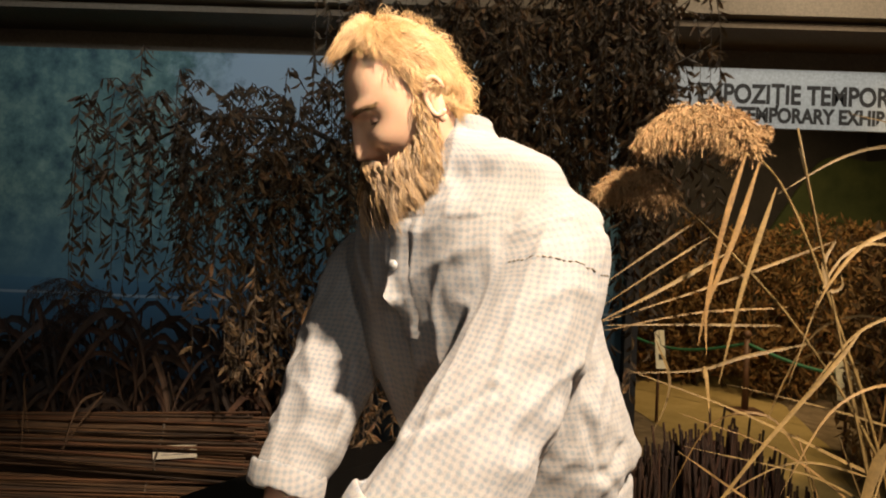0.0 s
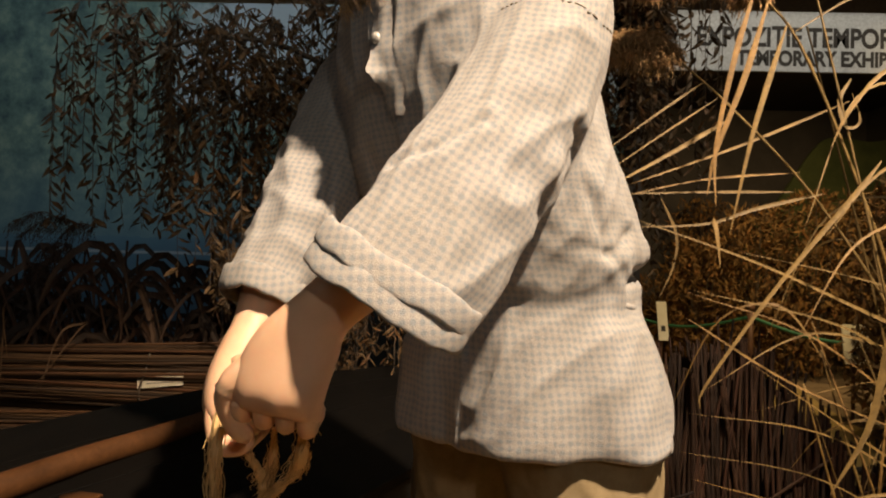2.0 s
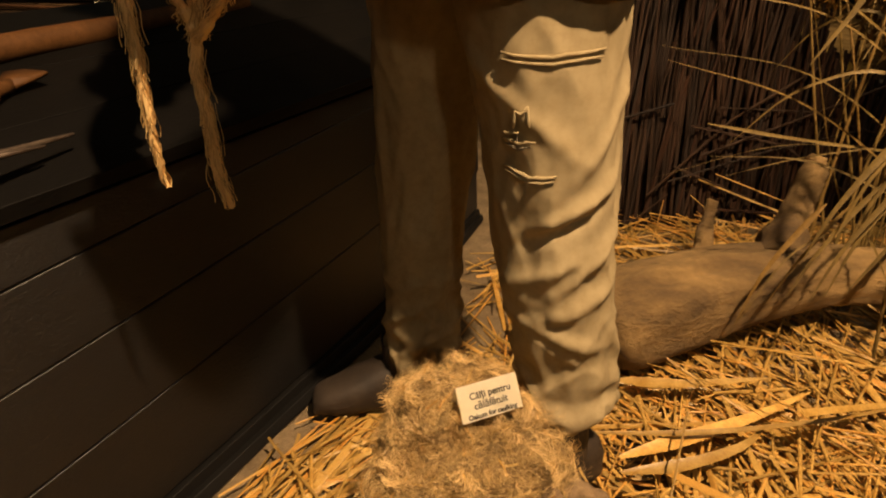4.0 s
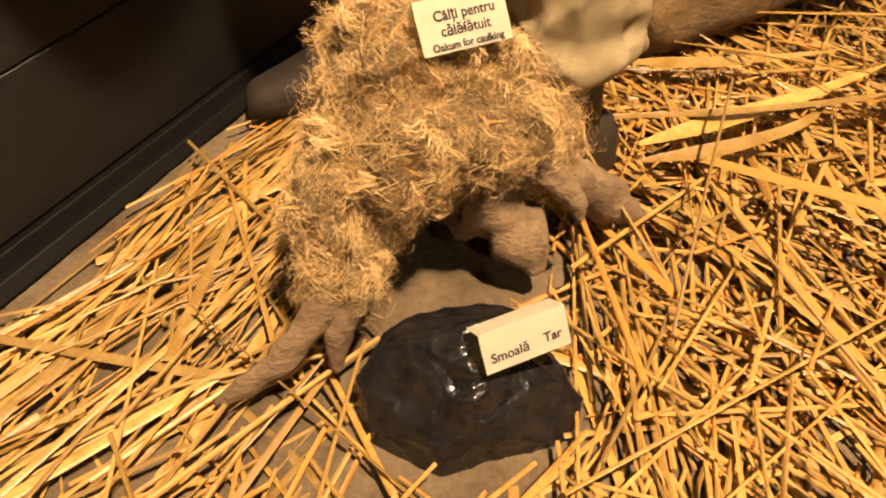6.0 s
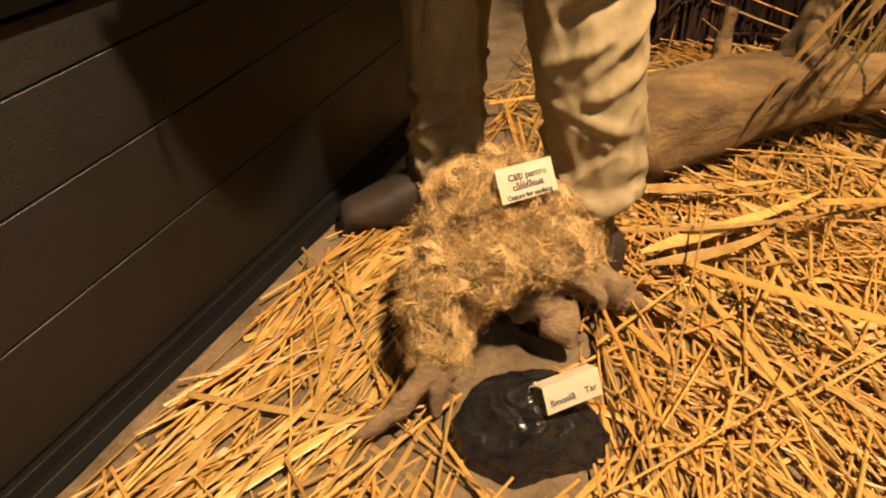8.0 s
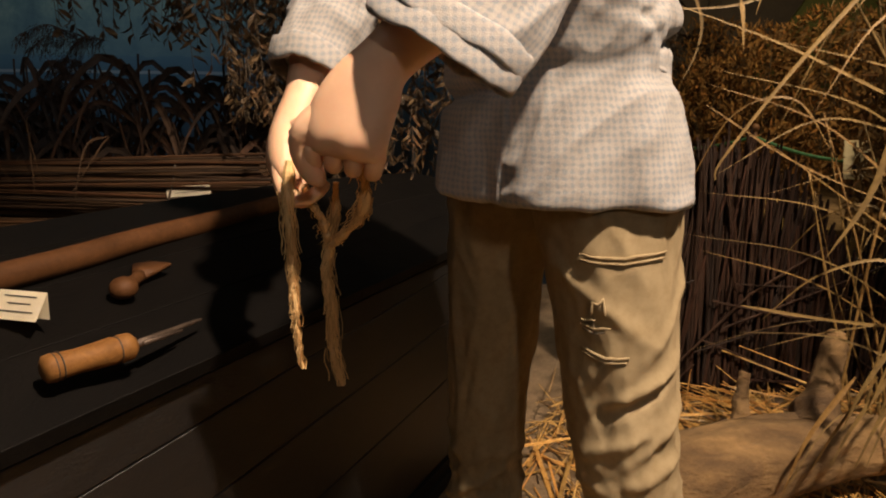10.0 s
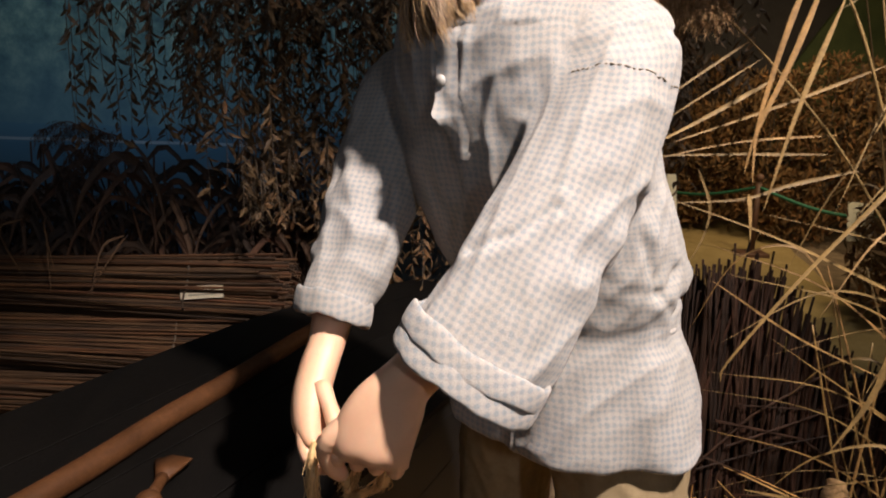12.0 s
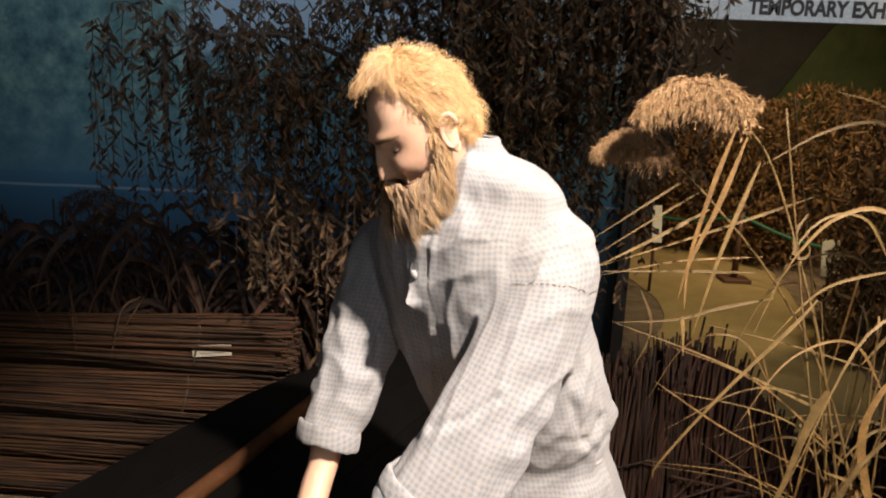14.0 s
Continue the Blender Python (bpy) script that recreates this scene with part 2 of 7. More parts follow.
M = {
    "check": mat("checked_linen", cloth_check),
    "twill": mat("khaki_twill", cloth_twill),
    "wax": mat("tinted_wax", wax),
    "hair": hair_mat("blond_fibre", (0.34, 0.19, 0.07), (0.70, 0.48, 0.22)),
    "beard": hair_mat("ash_brown_fibre", (0.10, 0.062, 0.032), (0.44, 0.31, 0.18)),
    "eye_white": surface("glass_eye", (0.30, 0.30, 0.31), (0.40, 0.40, 0.40), rough=0.45, bump=0.0, spec=0.3),
    "leather": surface("dark_leather", (0.02, 0.014, 0.01), (0.05, 0.035, 0.025), 14, 0.6),
    "thread": surface("grey_thread", (0.16, 0.13, 0.09), (0.28, 0.24, 0.17), 40, 0.9),
    "button": surface("pearl_button", (0.5, 0.5, 0.48), (0.6, 0.6, 0.58), 30, 0.25, 0.02),
    "soil": surface("dry_soil", (0.17, 0.115, 0.06), (0.36, 0.26, 0.15), 9, 0.95, 0.9, 0.012, fine=120),
    "sand": surface("pale_sand", (0.37, 0.26, 0.08), (0.49, 0.35, 0.13), 5, 0.95, 0.3),
    "straw": surface("cut_reed_straw", (0.50, 0.27, 0.06), (0.84, 0.54, 0.18), 30, 0.34, 0.25, 0.002, (1, 1, 1), 220, 0.58),
    "straw_rest": surface("cut_reed_straw_rest", (0.48, 0.26, 0.06), (0.82, 0.52, 0.17), 30, 0.36, 0.25, 0.002, (1, 1, 1), 220, 0.5, True),
    "blade": surface("dry_reed_blade", (0.16, 0.102, 0.030), (0.31, 0.205, 0.064), 20, 0.6, 0.2, 0.002, (1, 1, 1), 160, 0.35),
    "plume": surface("reed_plume_fluff", (0.40, 0.25, 0.115), (0.62, 0.42, 0.21), 40, 0.95, 0.3, fine=200, vary=0.3, island=True),
    "tow": surface("oakum_mass", (0.24, 0.15, 0.06), (0.54, 0.36, 0.16), 45, 1.0, 1.0, 0.02, fine=160),
    "tow_fibre": hair_mat("oakum_fibre", (0.44, 0.275, 0.11), (0.88, 0.62, 0.30)),
    "driftwood": surface("weathered_wood", (0.19, 0.115, 0.06), (0.46, 0.31, 0.17), 12, 0.85, 0.9, 0.01, (1, 1, 3), 90),
    "log": surface("old_log", (0.085, 0.05, 0.022), (0.40, 0.25, 0.10), 9, 0.85, 1.0, 0.015, (0.5, 1, 1), 60),
    "tar_wood": surface("tarred_plank", (0.0018, 0.0015, 0.0012), (0.0050, 0.0040, 0.0031), 6, 0.6, 0.5, 0.004, (4, 1, 4), 70, 0.25, spec=0.15),
    # Darker, glossier copy of the tarred plank; shade on the hull sides is coloured in.
    "tar_side": surface("shaded_hull_plank", (0.0012, 0.0010, 0.0009), (0.0034, 0.0029, 0.0026), 7, 0.46, 0.5, 0.003, (4, 1, 4), 60, 0.3, spec=0.9),
    "tar_black": surface("black_tar_wash", (0.003, 0.003, 0.003), (0.007, 0.0062, 0.0055), 6, 0.6, 0.2, spec=0.25),
    "pole_wood": surface("worn_pole", (0.060, 0.025, 0.008), (0.115, 0.050, 0.018), 10, 0.6, 0.3, 0.003, (1, 1, 1), 90, spec=0.2),
    "tool_wood": surface("tool_handle_wood", (0.17, 0.075, 0.020), (0.29, 0.14, 0.040), 25, 0.6, 0.4, 0.003, spec=0.2),
    "iron": surface("rusty_iron", (0.07, 0.05, 0.04), (0.16, 0.12, 0.09), 40, 0.55, 0.4, 0.002, metal=0.6),
    "card": mat("cream_card", plain_card),
    "ink": surface("black_ink", (0.03, 0.03, 0.03), (0.05, 0.045, 0.04), 40, 0.8, 0.0),
    "willow": surface("dry_willow_leaf", (0.060, 0.038, 0.018), (0.20, 0.125, 0.052), 18, 0.7, 0.1, fine=120, vary=0.6, island=True),
    "bark": surface("willow_bark", (0.05, 0.038, 0.027), (0.12, 0.09, 0.06), 30, 0.9, 0.6, 0.004),
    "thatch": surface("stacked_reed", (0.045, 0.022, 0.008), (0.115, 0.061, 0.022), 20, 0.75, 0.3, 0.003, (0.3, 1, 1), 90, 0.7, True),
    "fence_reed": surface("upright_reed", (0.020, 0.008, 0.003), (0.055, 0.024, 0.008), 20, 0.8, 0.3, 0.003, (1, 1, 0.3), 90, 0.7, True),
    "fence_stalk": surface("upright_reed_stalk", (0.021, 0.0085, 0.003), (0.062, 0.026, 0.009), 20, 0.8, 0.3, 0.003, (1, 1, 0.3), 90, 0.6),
    # Reed colour darkened to stand for the dim light on the rear bank.
    "bank_reed": surface("shaded_bank_reed", (0.030, 0.016, 0.009), (0.085, 0.046, 0.022), 20, 0.85, 0.3, 0.003, (1, 1, 0.3), 90, 0.7, True),
    "mural": mat("painted_river_bank", mural_paint),
    "wall_brown": surface("brown_wall_paint", (0.17, 0.115, 0.062), (0.22, 0.15, 0.085), 3, 0.85, 0.1),
    "fascia": surface("tan_ceiling_paint", (0.26, 0.19, 0.115), (0.32, 0.24, 0.15), 3, 0.85, 0.1),
    "hall": surface("dark_hall_paint", (0.05, 0.045, 0.04), (0.08, 0.07, 0.06), 3, 0.9, 0.1),
    "banner": surface("pale_banner", (0.52, 0.56, 0.58), (0.60, 0.63, 0.65), 3, 0.7, 0.02),
    "green": surface("green_backcloth", (0.040, 0.058, 0.012), (0.085, 0.105, 0.026), 4, 0.85, 0.2),
    "bush": surface("rusty_scrub", (0.11, 0.056, 0.016), (0.33, 0.185, 0.05), 12, 0.85, 0.2, vary=0.6, island=True),
    "rope": surface("green_rope", (0.03, 0.14, 0.07), (0.05, 0.22, 0.11), 40, 0.6, 0.2),
    "post": surface("brown_post", (0.10, 0.05, 0.025), (0.17, 0.08, 0.04), 14, 0.6, 0.2),
}


def tar_lump_mat(t, b):
    v = coords(t, "Object")
    n1, n2 = noisy(t, v, 14), noisy(t, v, 60)
    t.links.new(ramp(t, n2, [(0.3, (0.006, 0.006, 0.007)), (0.75, (0.022, 0.019, 0.018))]), b.inputs["Base Color"])
    t.links.new(ramp(t, n1, [(0.35, (0.20,) * 3), (0.7, (0.42,) * 3)]), b.inputs["Roughness"])
    rn = nd(t, "ShaderNodeTexNoise", Scale=13.0, Detail=3.0, Roughness=0.4, Distortion=2.6)
    t.links.new(v, rn.inputs["Vector"])
    relief(t, b, rn.outputs["Fac"], 0.55, 0.014)


M["tar"] = mat("glossy_tar", tar_lump_mat)


# ---- mesh helpers ----
def attach(child, parent):
    """Keep the child's place in the world while it hangs under the parent."""
    if parent:
        child.parent = parent
        if parent.type == "EMPTY":
            child.matrix_parent_inverse = Matrix.Translation(-parent.location)
    return child


def part(name, bm, material, parent=None, label="", smooth=True):
    me = bpy.data.meshes.new(name)
    if smooth:
        for f in bm.faces:
            f.smooth = True
    bm.to_mesh(me)
    bm.free()
    for m_ in (material if isinstance(material, (list, tuple)) else [material]):
        me.materials.append(m_)
    return tagged(attach(new(name, me), parent), label)


def mesh_ob(name, verts, faces, material, parent=None, label="", smooth=False):
    me = bpy.data.meshes.new(name)
    me.from_pydata(verts, [], faces)
    me.materials.append(material)
    if smooth:
        me.shade_smooth()
    return tagged(attach(new(name, me), parent), label)


def thing(name, at, label, category, group="", kind=""):
    ob = new(name)
    ob.location = at
    ob.empty_display_size = 0.05
    bpy.context.view_layer.update()
    return tagged(ob, label, category, group, kind)


def box_bm(cx, cy, cz, sx, sy, sz, bevel=0.004, bm=None, m=None):
    bm = bm or bmesh.new()
    r = bmesh.ops.create_cube(bm, size=1, matrix=(m or Matrix.Translation((cx, cy, cz))) @ Matrix.Diagonal((sx, sy, sz, 1)))
    if bevel:
        es = list({e for v in r["verts"] for e in v.link_edges})
        bmesh.ops.bevel(bm, geom=es, offset=bevel, segments=2, affect="EDGES", profile=0.6)
    return bm


def spline(ctrl, n):
    """Catmull-Rom through rows of numbers, n samples."""
    p = np.array(ctrl, float)
    p = np.vstack([2 * p[0] - p[1], p, 2 * p[-1] - p[-2]])
    out = []
    for s in np.linspace(0, len(ctrl) - 1 - 1e-6, n):
        i, f = int(s), s - int(s)
        a, b, c, d = p[i:i + 4]
        out.append(0.5 * (2 * b + (c - a) * f + (2 * a - 5 * b + 4 * c - d) * f * f + (3 * b - a - 3 * c + d) * f ** 3))
    return np.array(out)


def tube(verts, faces, pts, radii, sides=6, caps=True):
    """Append a tapered tube along pts."""
    pts = [Vector(p) for p in pts]
    base = len(verts)
    up = Vector((0.31, 0.2, 0.93))
    for i, p in enumerate(pts):
        d = (pts[min(i + 1, len(pts) - 1)] - pts[max(i - 1, 0)]).normalized()
        a = d.cross(up)
        a = a.normalized() if a.length > 0.05 else d.cross(Vector((1, 0, 0))).normalized()
        b = d.cross(a)
        r = radii[i] if isinstance(radii, (list, tuple, np.ndarray)) else radii
        for k in range(sides):
            w = 2 * math.pi * k / sides
            verts.append(tuple(p + a * (r * math.cos(w)) + b * (r * math.sin(w))))
    for i in range(len(pts) - 1):
        for k in range(sides):
            q = (k + 1) % sides
            faces.append((base + i * sides + k, base + i * sides + q, base + (i + 1) * sides + q, base + (i + 1) * sides + k))
    if caps:
        faces.append(tuple(base + k for k in reversed(range(sides))))
        faces.append(tuple(base + (len(pts) - 1) * sides + k for k in range(sides)))


def blade_strip(verts, faces, pts, width, normal_hint=(0, -1, 0.2), fold=0.25, shape=None):
    """Append a long leaf: a ribbon with a folded midrib."""
    pts = [Vector(p) for p in pts]
    n = len(pts)
    base = len(verts)
    for i, p in enumerate(pts):
        d = (pts[min(i + 1, n - 1)] - pts[max(i - 1, 0)]).normalized()
        side = d.cross(Vector(normal_hint))
        side = side.normalized() if side.length > 0.02 else d.cross(Vector((1, 0.2, 0))).normalized()
        nor = side.cross(d)
        f = i / (n - 1)
        w = width * (shape(f) if shape else max(0.04, min(1.0, 0.22 + 3.2 * f) * (1 - f) ** 0.62))
        verts += [tuple(p - side * w / 2), tuple(p + nor * (-fold * w / 2)), tuple(p + side * w / 2)]
    for i in range(n - 1):
        a = base + 3 * i
        faces.append((a, a + 1, a + 4, a + 3))
        faces.append((a + 1, a + 2, a + 5, a + 4))


def text_ob(name, body, size, m, material, parent, align="CENTER", bold=0.0):
    cu = bpy.data.curves.new(name, "FONT")
    cu.body, cu.size, cu.align_x, cu.align_y, cu.offset = body, size, align, "CENTER", bold
    tmp = new(name + "_outline", cu)
    dg = bpy.context.evaluated_depsgraph_get()
    me = bpy.data.meshes.new_from_object(tmp.evaluated_get(dg))
    bpy.data.objects.remove(tmp)
    me.transform(m)
    me.materials.clear()
    me.materials.append(material)
    return attach(new(name, me), parent)


# ---- the room ----
def wall_box(name, c, size, material, label=""):
    ob = part(name, box_bm(*c, *size, bevel=0), material, smooth=False)
    return tagged(ob, label, kind="structure")


def gz(x, y):
    """Height of the uneven soil."""
    near = math.exp(-((x - 0.3) / 0.9) ** 2 - ((y - 0.9) / 0.8) ** 2)
    z = 0.012 * near * noise.noise(Vector((x * 9, y * 9, 0))) + 0.006 * near * noise.noise(Vector((x * 34, y * 34, 3)))
    z += 0.05 * max(0.0, min(1.0, (x - 0.3) / 0.6)) * max(0.0, min(1.0, (y - 0.7) / 0.5))
    return z - 0.006


def ground():
    """One sheet of soil, uneven near the figure, running out to the hall's end."""
    xs = np.concatenate([np.linspace(-4, -0.8, 14), np.linspace(-0.75, 1.35, 106), np.linspace(1.45, 5.0, 14)])
    ys = np.concatenate([np.linspace(-4.0, 0.15, 12), np.linspace(0.2, 1.6, 72), np.linspace(1.7, 9.0, 26)])
    verts, faces = [], []
    for y in ys:
        for x in xs:
            verts.append((x, y, gz(x, y)))
    w = len(xs)
    for j in range(len(ys) - 1):
        for i in range(w - 1):
            a = j * w + i
            faces.append((a, a + 1, a + w + 1, a + w))
    ob = mesh_ob("ground", verts, faces, M["soil"], smooth=True)
    return tagged(ob, "bare brown trodden soil of the display floor", kind="structure")


ground()


def sand_path():
    """A pale winding strip of sand laid on the soil beyond the reed fence."""
    verts, faces = [], []
    n = 60
    for i in range(n):
        y = 2.45 + (7.6 - 2.45) * i / (n - 1)
        c = 1.45 + 0.24 * (y - 2.45) + 0.10 * math.sin(y * 1.7)
        w = 0.62 + 0.08 * math.sin(y * 2.3)
        for k in range(7):
            u = k / 6 * 2 - 1
            x = c + u * w * (1 + 0.06 * noise.noise(Vector((y * 3, u, 0))))
            verts.append((x, y, gz(x, y) + 0.006 + 0.012 * (1 - u * u)))
    for i in range(n - 1):
        for k in range(6):
            a = i * 7 + k
            faces.append((a, a + 1, a + 8, a + 7))
    return tagged(mesh_ob("pavement", verts, faces, M["sand"], smooth=True), "pale yellow sand path between display banks", kind="structure")


sand_path()
wall_box("wall_back", (-1.55, 3.52, 1.5), (4.9, 0.1, 3.0), M["wall_brown"], "brown painted wall behind the display")
wall_box("wall_far", (2.0, 8.6, 1.5), (6.2, 0.1, 3.0), M["hall"], "dark brown far wall of the museum hall")
wall_box("wall_return", (0.87, 5.9, 1.5), (0.06, 5.2, 3.0), M["hall"], "dark partition running back into the hall")
wall_box("wall_west", (-4.0, 0.9, 1.5), (0.1, 5.2, 3.0), M["hall"], "dark side wall")
wall_box("wall_east", (5.05, 3.0, 1.5), (0.1, 11.2, 3.0), M["hall"], "dark side wall")
wall_box("wall_front", (0.5, -3.9, 1.5), (9.0, 0.1, 3.0), M["hall"], "dark wall on the visitors' side")
wall_box("ceiling", (0.5, 2.3, 3.06), (9.2, 12.6, 0.1), M["hall"], "dark hall ceiling")
wall_box("trim", (0.5, 3.12, 2.70), (8.9, 0.10, 0.56), M["fascia"], "tan bulkhead under the ceiling")
wall_box("trim_soffit", (0.5, 3.30, 2.395), (8.9, 0.34, 0.03), M["wall_brown"], "brown soffit strip")
# painted river scene on its own board
wall_box("backdrop", (-1.55, 3.40, 1.12), (4.8, 0.06, 2.28), M["mural"], "hazy painted mural of river, trees and pale sky")
wall_box("wall_header", (2.97, 3.52, 2.645), (4.1, 0.1, 0.71), M["wall_brown"], "brown header wall over the opening")


def hill_board():
    """A painted board cut to the outline of a rising hillside."""
    bm = bmesh.new()
    top = []
    for i in range(41):
        x = 3.3 + 1.65 * i / 40
        q = max(0.0, min(1.0, (x - 3.4) / 0.85))
        top.append((x, 1.55 + 1.0 * q * q * (3 - 2 * q) + 0.02 * math.sin(x * 9)))
    for y in (7.98, 8.03):
        vs = [bm.verts.new((x, y, z)) for x, z in top]
        lo = [bm.verts.new((x, y, 0.0)) for x, _ in top]
        for i in range(40):
            bm.faces.new((lo[i], lo[i + 1], vs[i + 1], vs[i]))
    bm.verts.ensure_lookup_table()
    n = len(bm.verts) // 2
    for i in range(40):
        bm.faces.new((bm.verts[i], bm.verts[i + 1], bm.verts[n + i + 1], bm.verts[n + i]))
    bm.faces.new((bm.verts[0], bm.verts[n], bm.verts[n + 41], bm.verts[41]))
    bmesh.ops.recalc_face_normals(bm, faces=bm.faces[:])
    tagged(part("backdrop_hill", bm, M["green"], smooth=False), "dull green painted hillside board", kind="structure")


hill_board()


def banner():
    ob = thing("banner_sign", (1.85, 3.38, 1.98), "pale blue-white exhibition banner with bold black lettering", "sign")
    for x in (1.1, 2.8):
        part("hanger", box_bm(x, 3.395, 2.325, 0.006, 0.006, 0.125, 0), M["iron"], ob)
    board = part("board", box_bm(1.95, 3.385, 2.12, 1.95, 0.02, 0.29, 0.003), M["banner"], ob, smooth=False)
    turn = Matrix.Translation((1.165, 3.3735, 2.135)) @ Matrix.Rotation(radians(90), 4, "X") @ Matrix.Diagonal((0.815, 1, 1, 1))
    text_ob("lettering", "EXPOZIȚIE TEMPORARĂ", 0.128, turn, M["ink"], board, "LEFT", 0.0045)
    turn = Matrix.Translation((1.36, 3.3735, 2.035)) @ Matrix.Rotation(radians(90), 4, "X") @ Matrix.Diagonal((0.84, 1, 1, 1))
    text_ob("lettering", "TEMPORARY EXHIBITION", 0.098, turn, M["ink"], board, "LEFT", 0.0045)


banner()


# ---- upturned boat ----
AX = Vector((0.385, 0.923, 0)).normalized()
AC = Vector((-AX.y, AX.x, 0))            # across, away from the figure
FOOT = Vector((-0.337, 0.86, 0))
BOAT0, BOAT1 = -1.5, 1.35


def on_boat(s, off, z):
    """A point s metres along the boat, off metres across from its near foot line. The hull tucks in at its far end."""
    end = max(0.0, (s - 0.6) / 0.9)
    return FOOT + AX * s + AC * (off * (1 - 0.55 * end * end) + 0.05 * end * end - 0.035 * s) + Vector((0, 0, z))


def bottom_z(off):
    return 0.562 + 0.42 * (off - 0.05) - 0.35 * max(0.0, off - 0.05) ** 2


def plank(rows_fn, n=26, thick=0.022):
    """rows_fn(s) gives the two edges' points and the outward normal."""
    verts, faces = [], []
    for i in range(n):
        s = BOAT0 + (BOAT1 - BOAT0) * i / (n - 1)
        a, b, nor = rows_fn(s)
        wob = 0.0015 * noise.noise(Vector((s * 4, a.z * 9, 1)))
        e = (b - a).normalized() * 0.0015
        for p in (a - nor * thick, a + nor * (wob - 0.0008), a + e + nor * wob, b - e + nor * wob, b + nor * (wob - 0.0008), b - nor * thick):
            verts.append(tuple(p))
    for i in range(n - 1):
        for k in range(6):
            q = (k + 1) % 6
            faces.append((i * 6 + k, (i + 1) * 6 + k, (i + 1) * 6 + q, i * 6 + q))
    faces += [tuple(range(6)), tuple(reversed(range((n - 1) * 6, n * 6)))]
    return verts, faces


def boat():
    ob = thing("wooden_boat", tuple(on_boat(0, 0.4, 0)), "upturned black tarred plank boat resting on the ground", "boat")
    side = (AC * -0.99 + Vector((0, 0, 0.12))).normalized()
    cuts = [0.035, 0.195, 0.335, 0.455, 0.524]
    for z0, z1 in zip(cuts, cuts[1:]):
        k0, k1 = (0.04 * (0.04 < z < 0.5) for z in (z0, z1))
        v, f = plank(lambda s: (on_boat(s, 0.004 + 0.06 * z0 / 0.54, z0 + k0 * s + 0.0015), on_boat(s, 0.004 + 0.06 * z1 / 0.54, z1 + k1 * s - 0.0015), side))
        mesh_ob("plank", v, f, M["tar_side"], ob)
    offs = [0.038, 0.165, 0.300, 0.44, 0.60]
    for a, b in zip(offs, offs[1:]):
        nor = Vector((0, 0, 1)) - AC * 0.15
        v, f = plank(lambda s: (on_boat(s, a + 0.0015, bottom_z(a)), on_boat(s, b - 0.0015, bottom_z(b)), nor.normalized()))
        mesh_ob("plank", v, f, M["tar_wood"], ob)
    far = AC
    v, f = plank(lambda s: (on_boat(s, 0.70, 0.03), on_boat(s, 0.61, bottom_z(0.60) - 0.02), far))
    mesh_ob("plank", v, f, M["tar_wood"], ob)
    # dark core closes the ends and the seams
    verts, faces = [], []
    for i in range(20):
        s = BOAT0 + 0.01 + (BOAT1 - BOAT0 - 0.02) * i / 19
        for off, z in ((0.028, 0.01), (0.085, 0.52), (0.33, 0.575), (0.59, bottom_z(0.60) - 0.03), (0.68, 0.01)):
            verts.append(tuple(on_boat(s, off, z)))
    for i in range(19):
        for k in range(5):
            q = (k + 1) % 5
            faces.append((i * 5 + k, i * 5 + q, i * 5 + 5 + q, i * 5 + 5 + k))
    faces += [(0, 1, 2, 3, 4), (99, 98, 97, 96, 95)]
    mesh_ob("hull_core", verts, faces, M["tar_black"], ob)
    # gunwale battens at the ground
    for off, w, z, h in ((-0.012, 0.024, 0.0, 0.034), (-0.030, 0.016, 0.0, 0.018)):
        v, f = plank(lambda s: (on_boat(s, off, z), on_boat(s, off + 0.01, z + h), side), thick=w)
        mesh_ob("gunwale_strip", v, f, M["tar_black"], ob)
    return ob


boat()


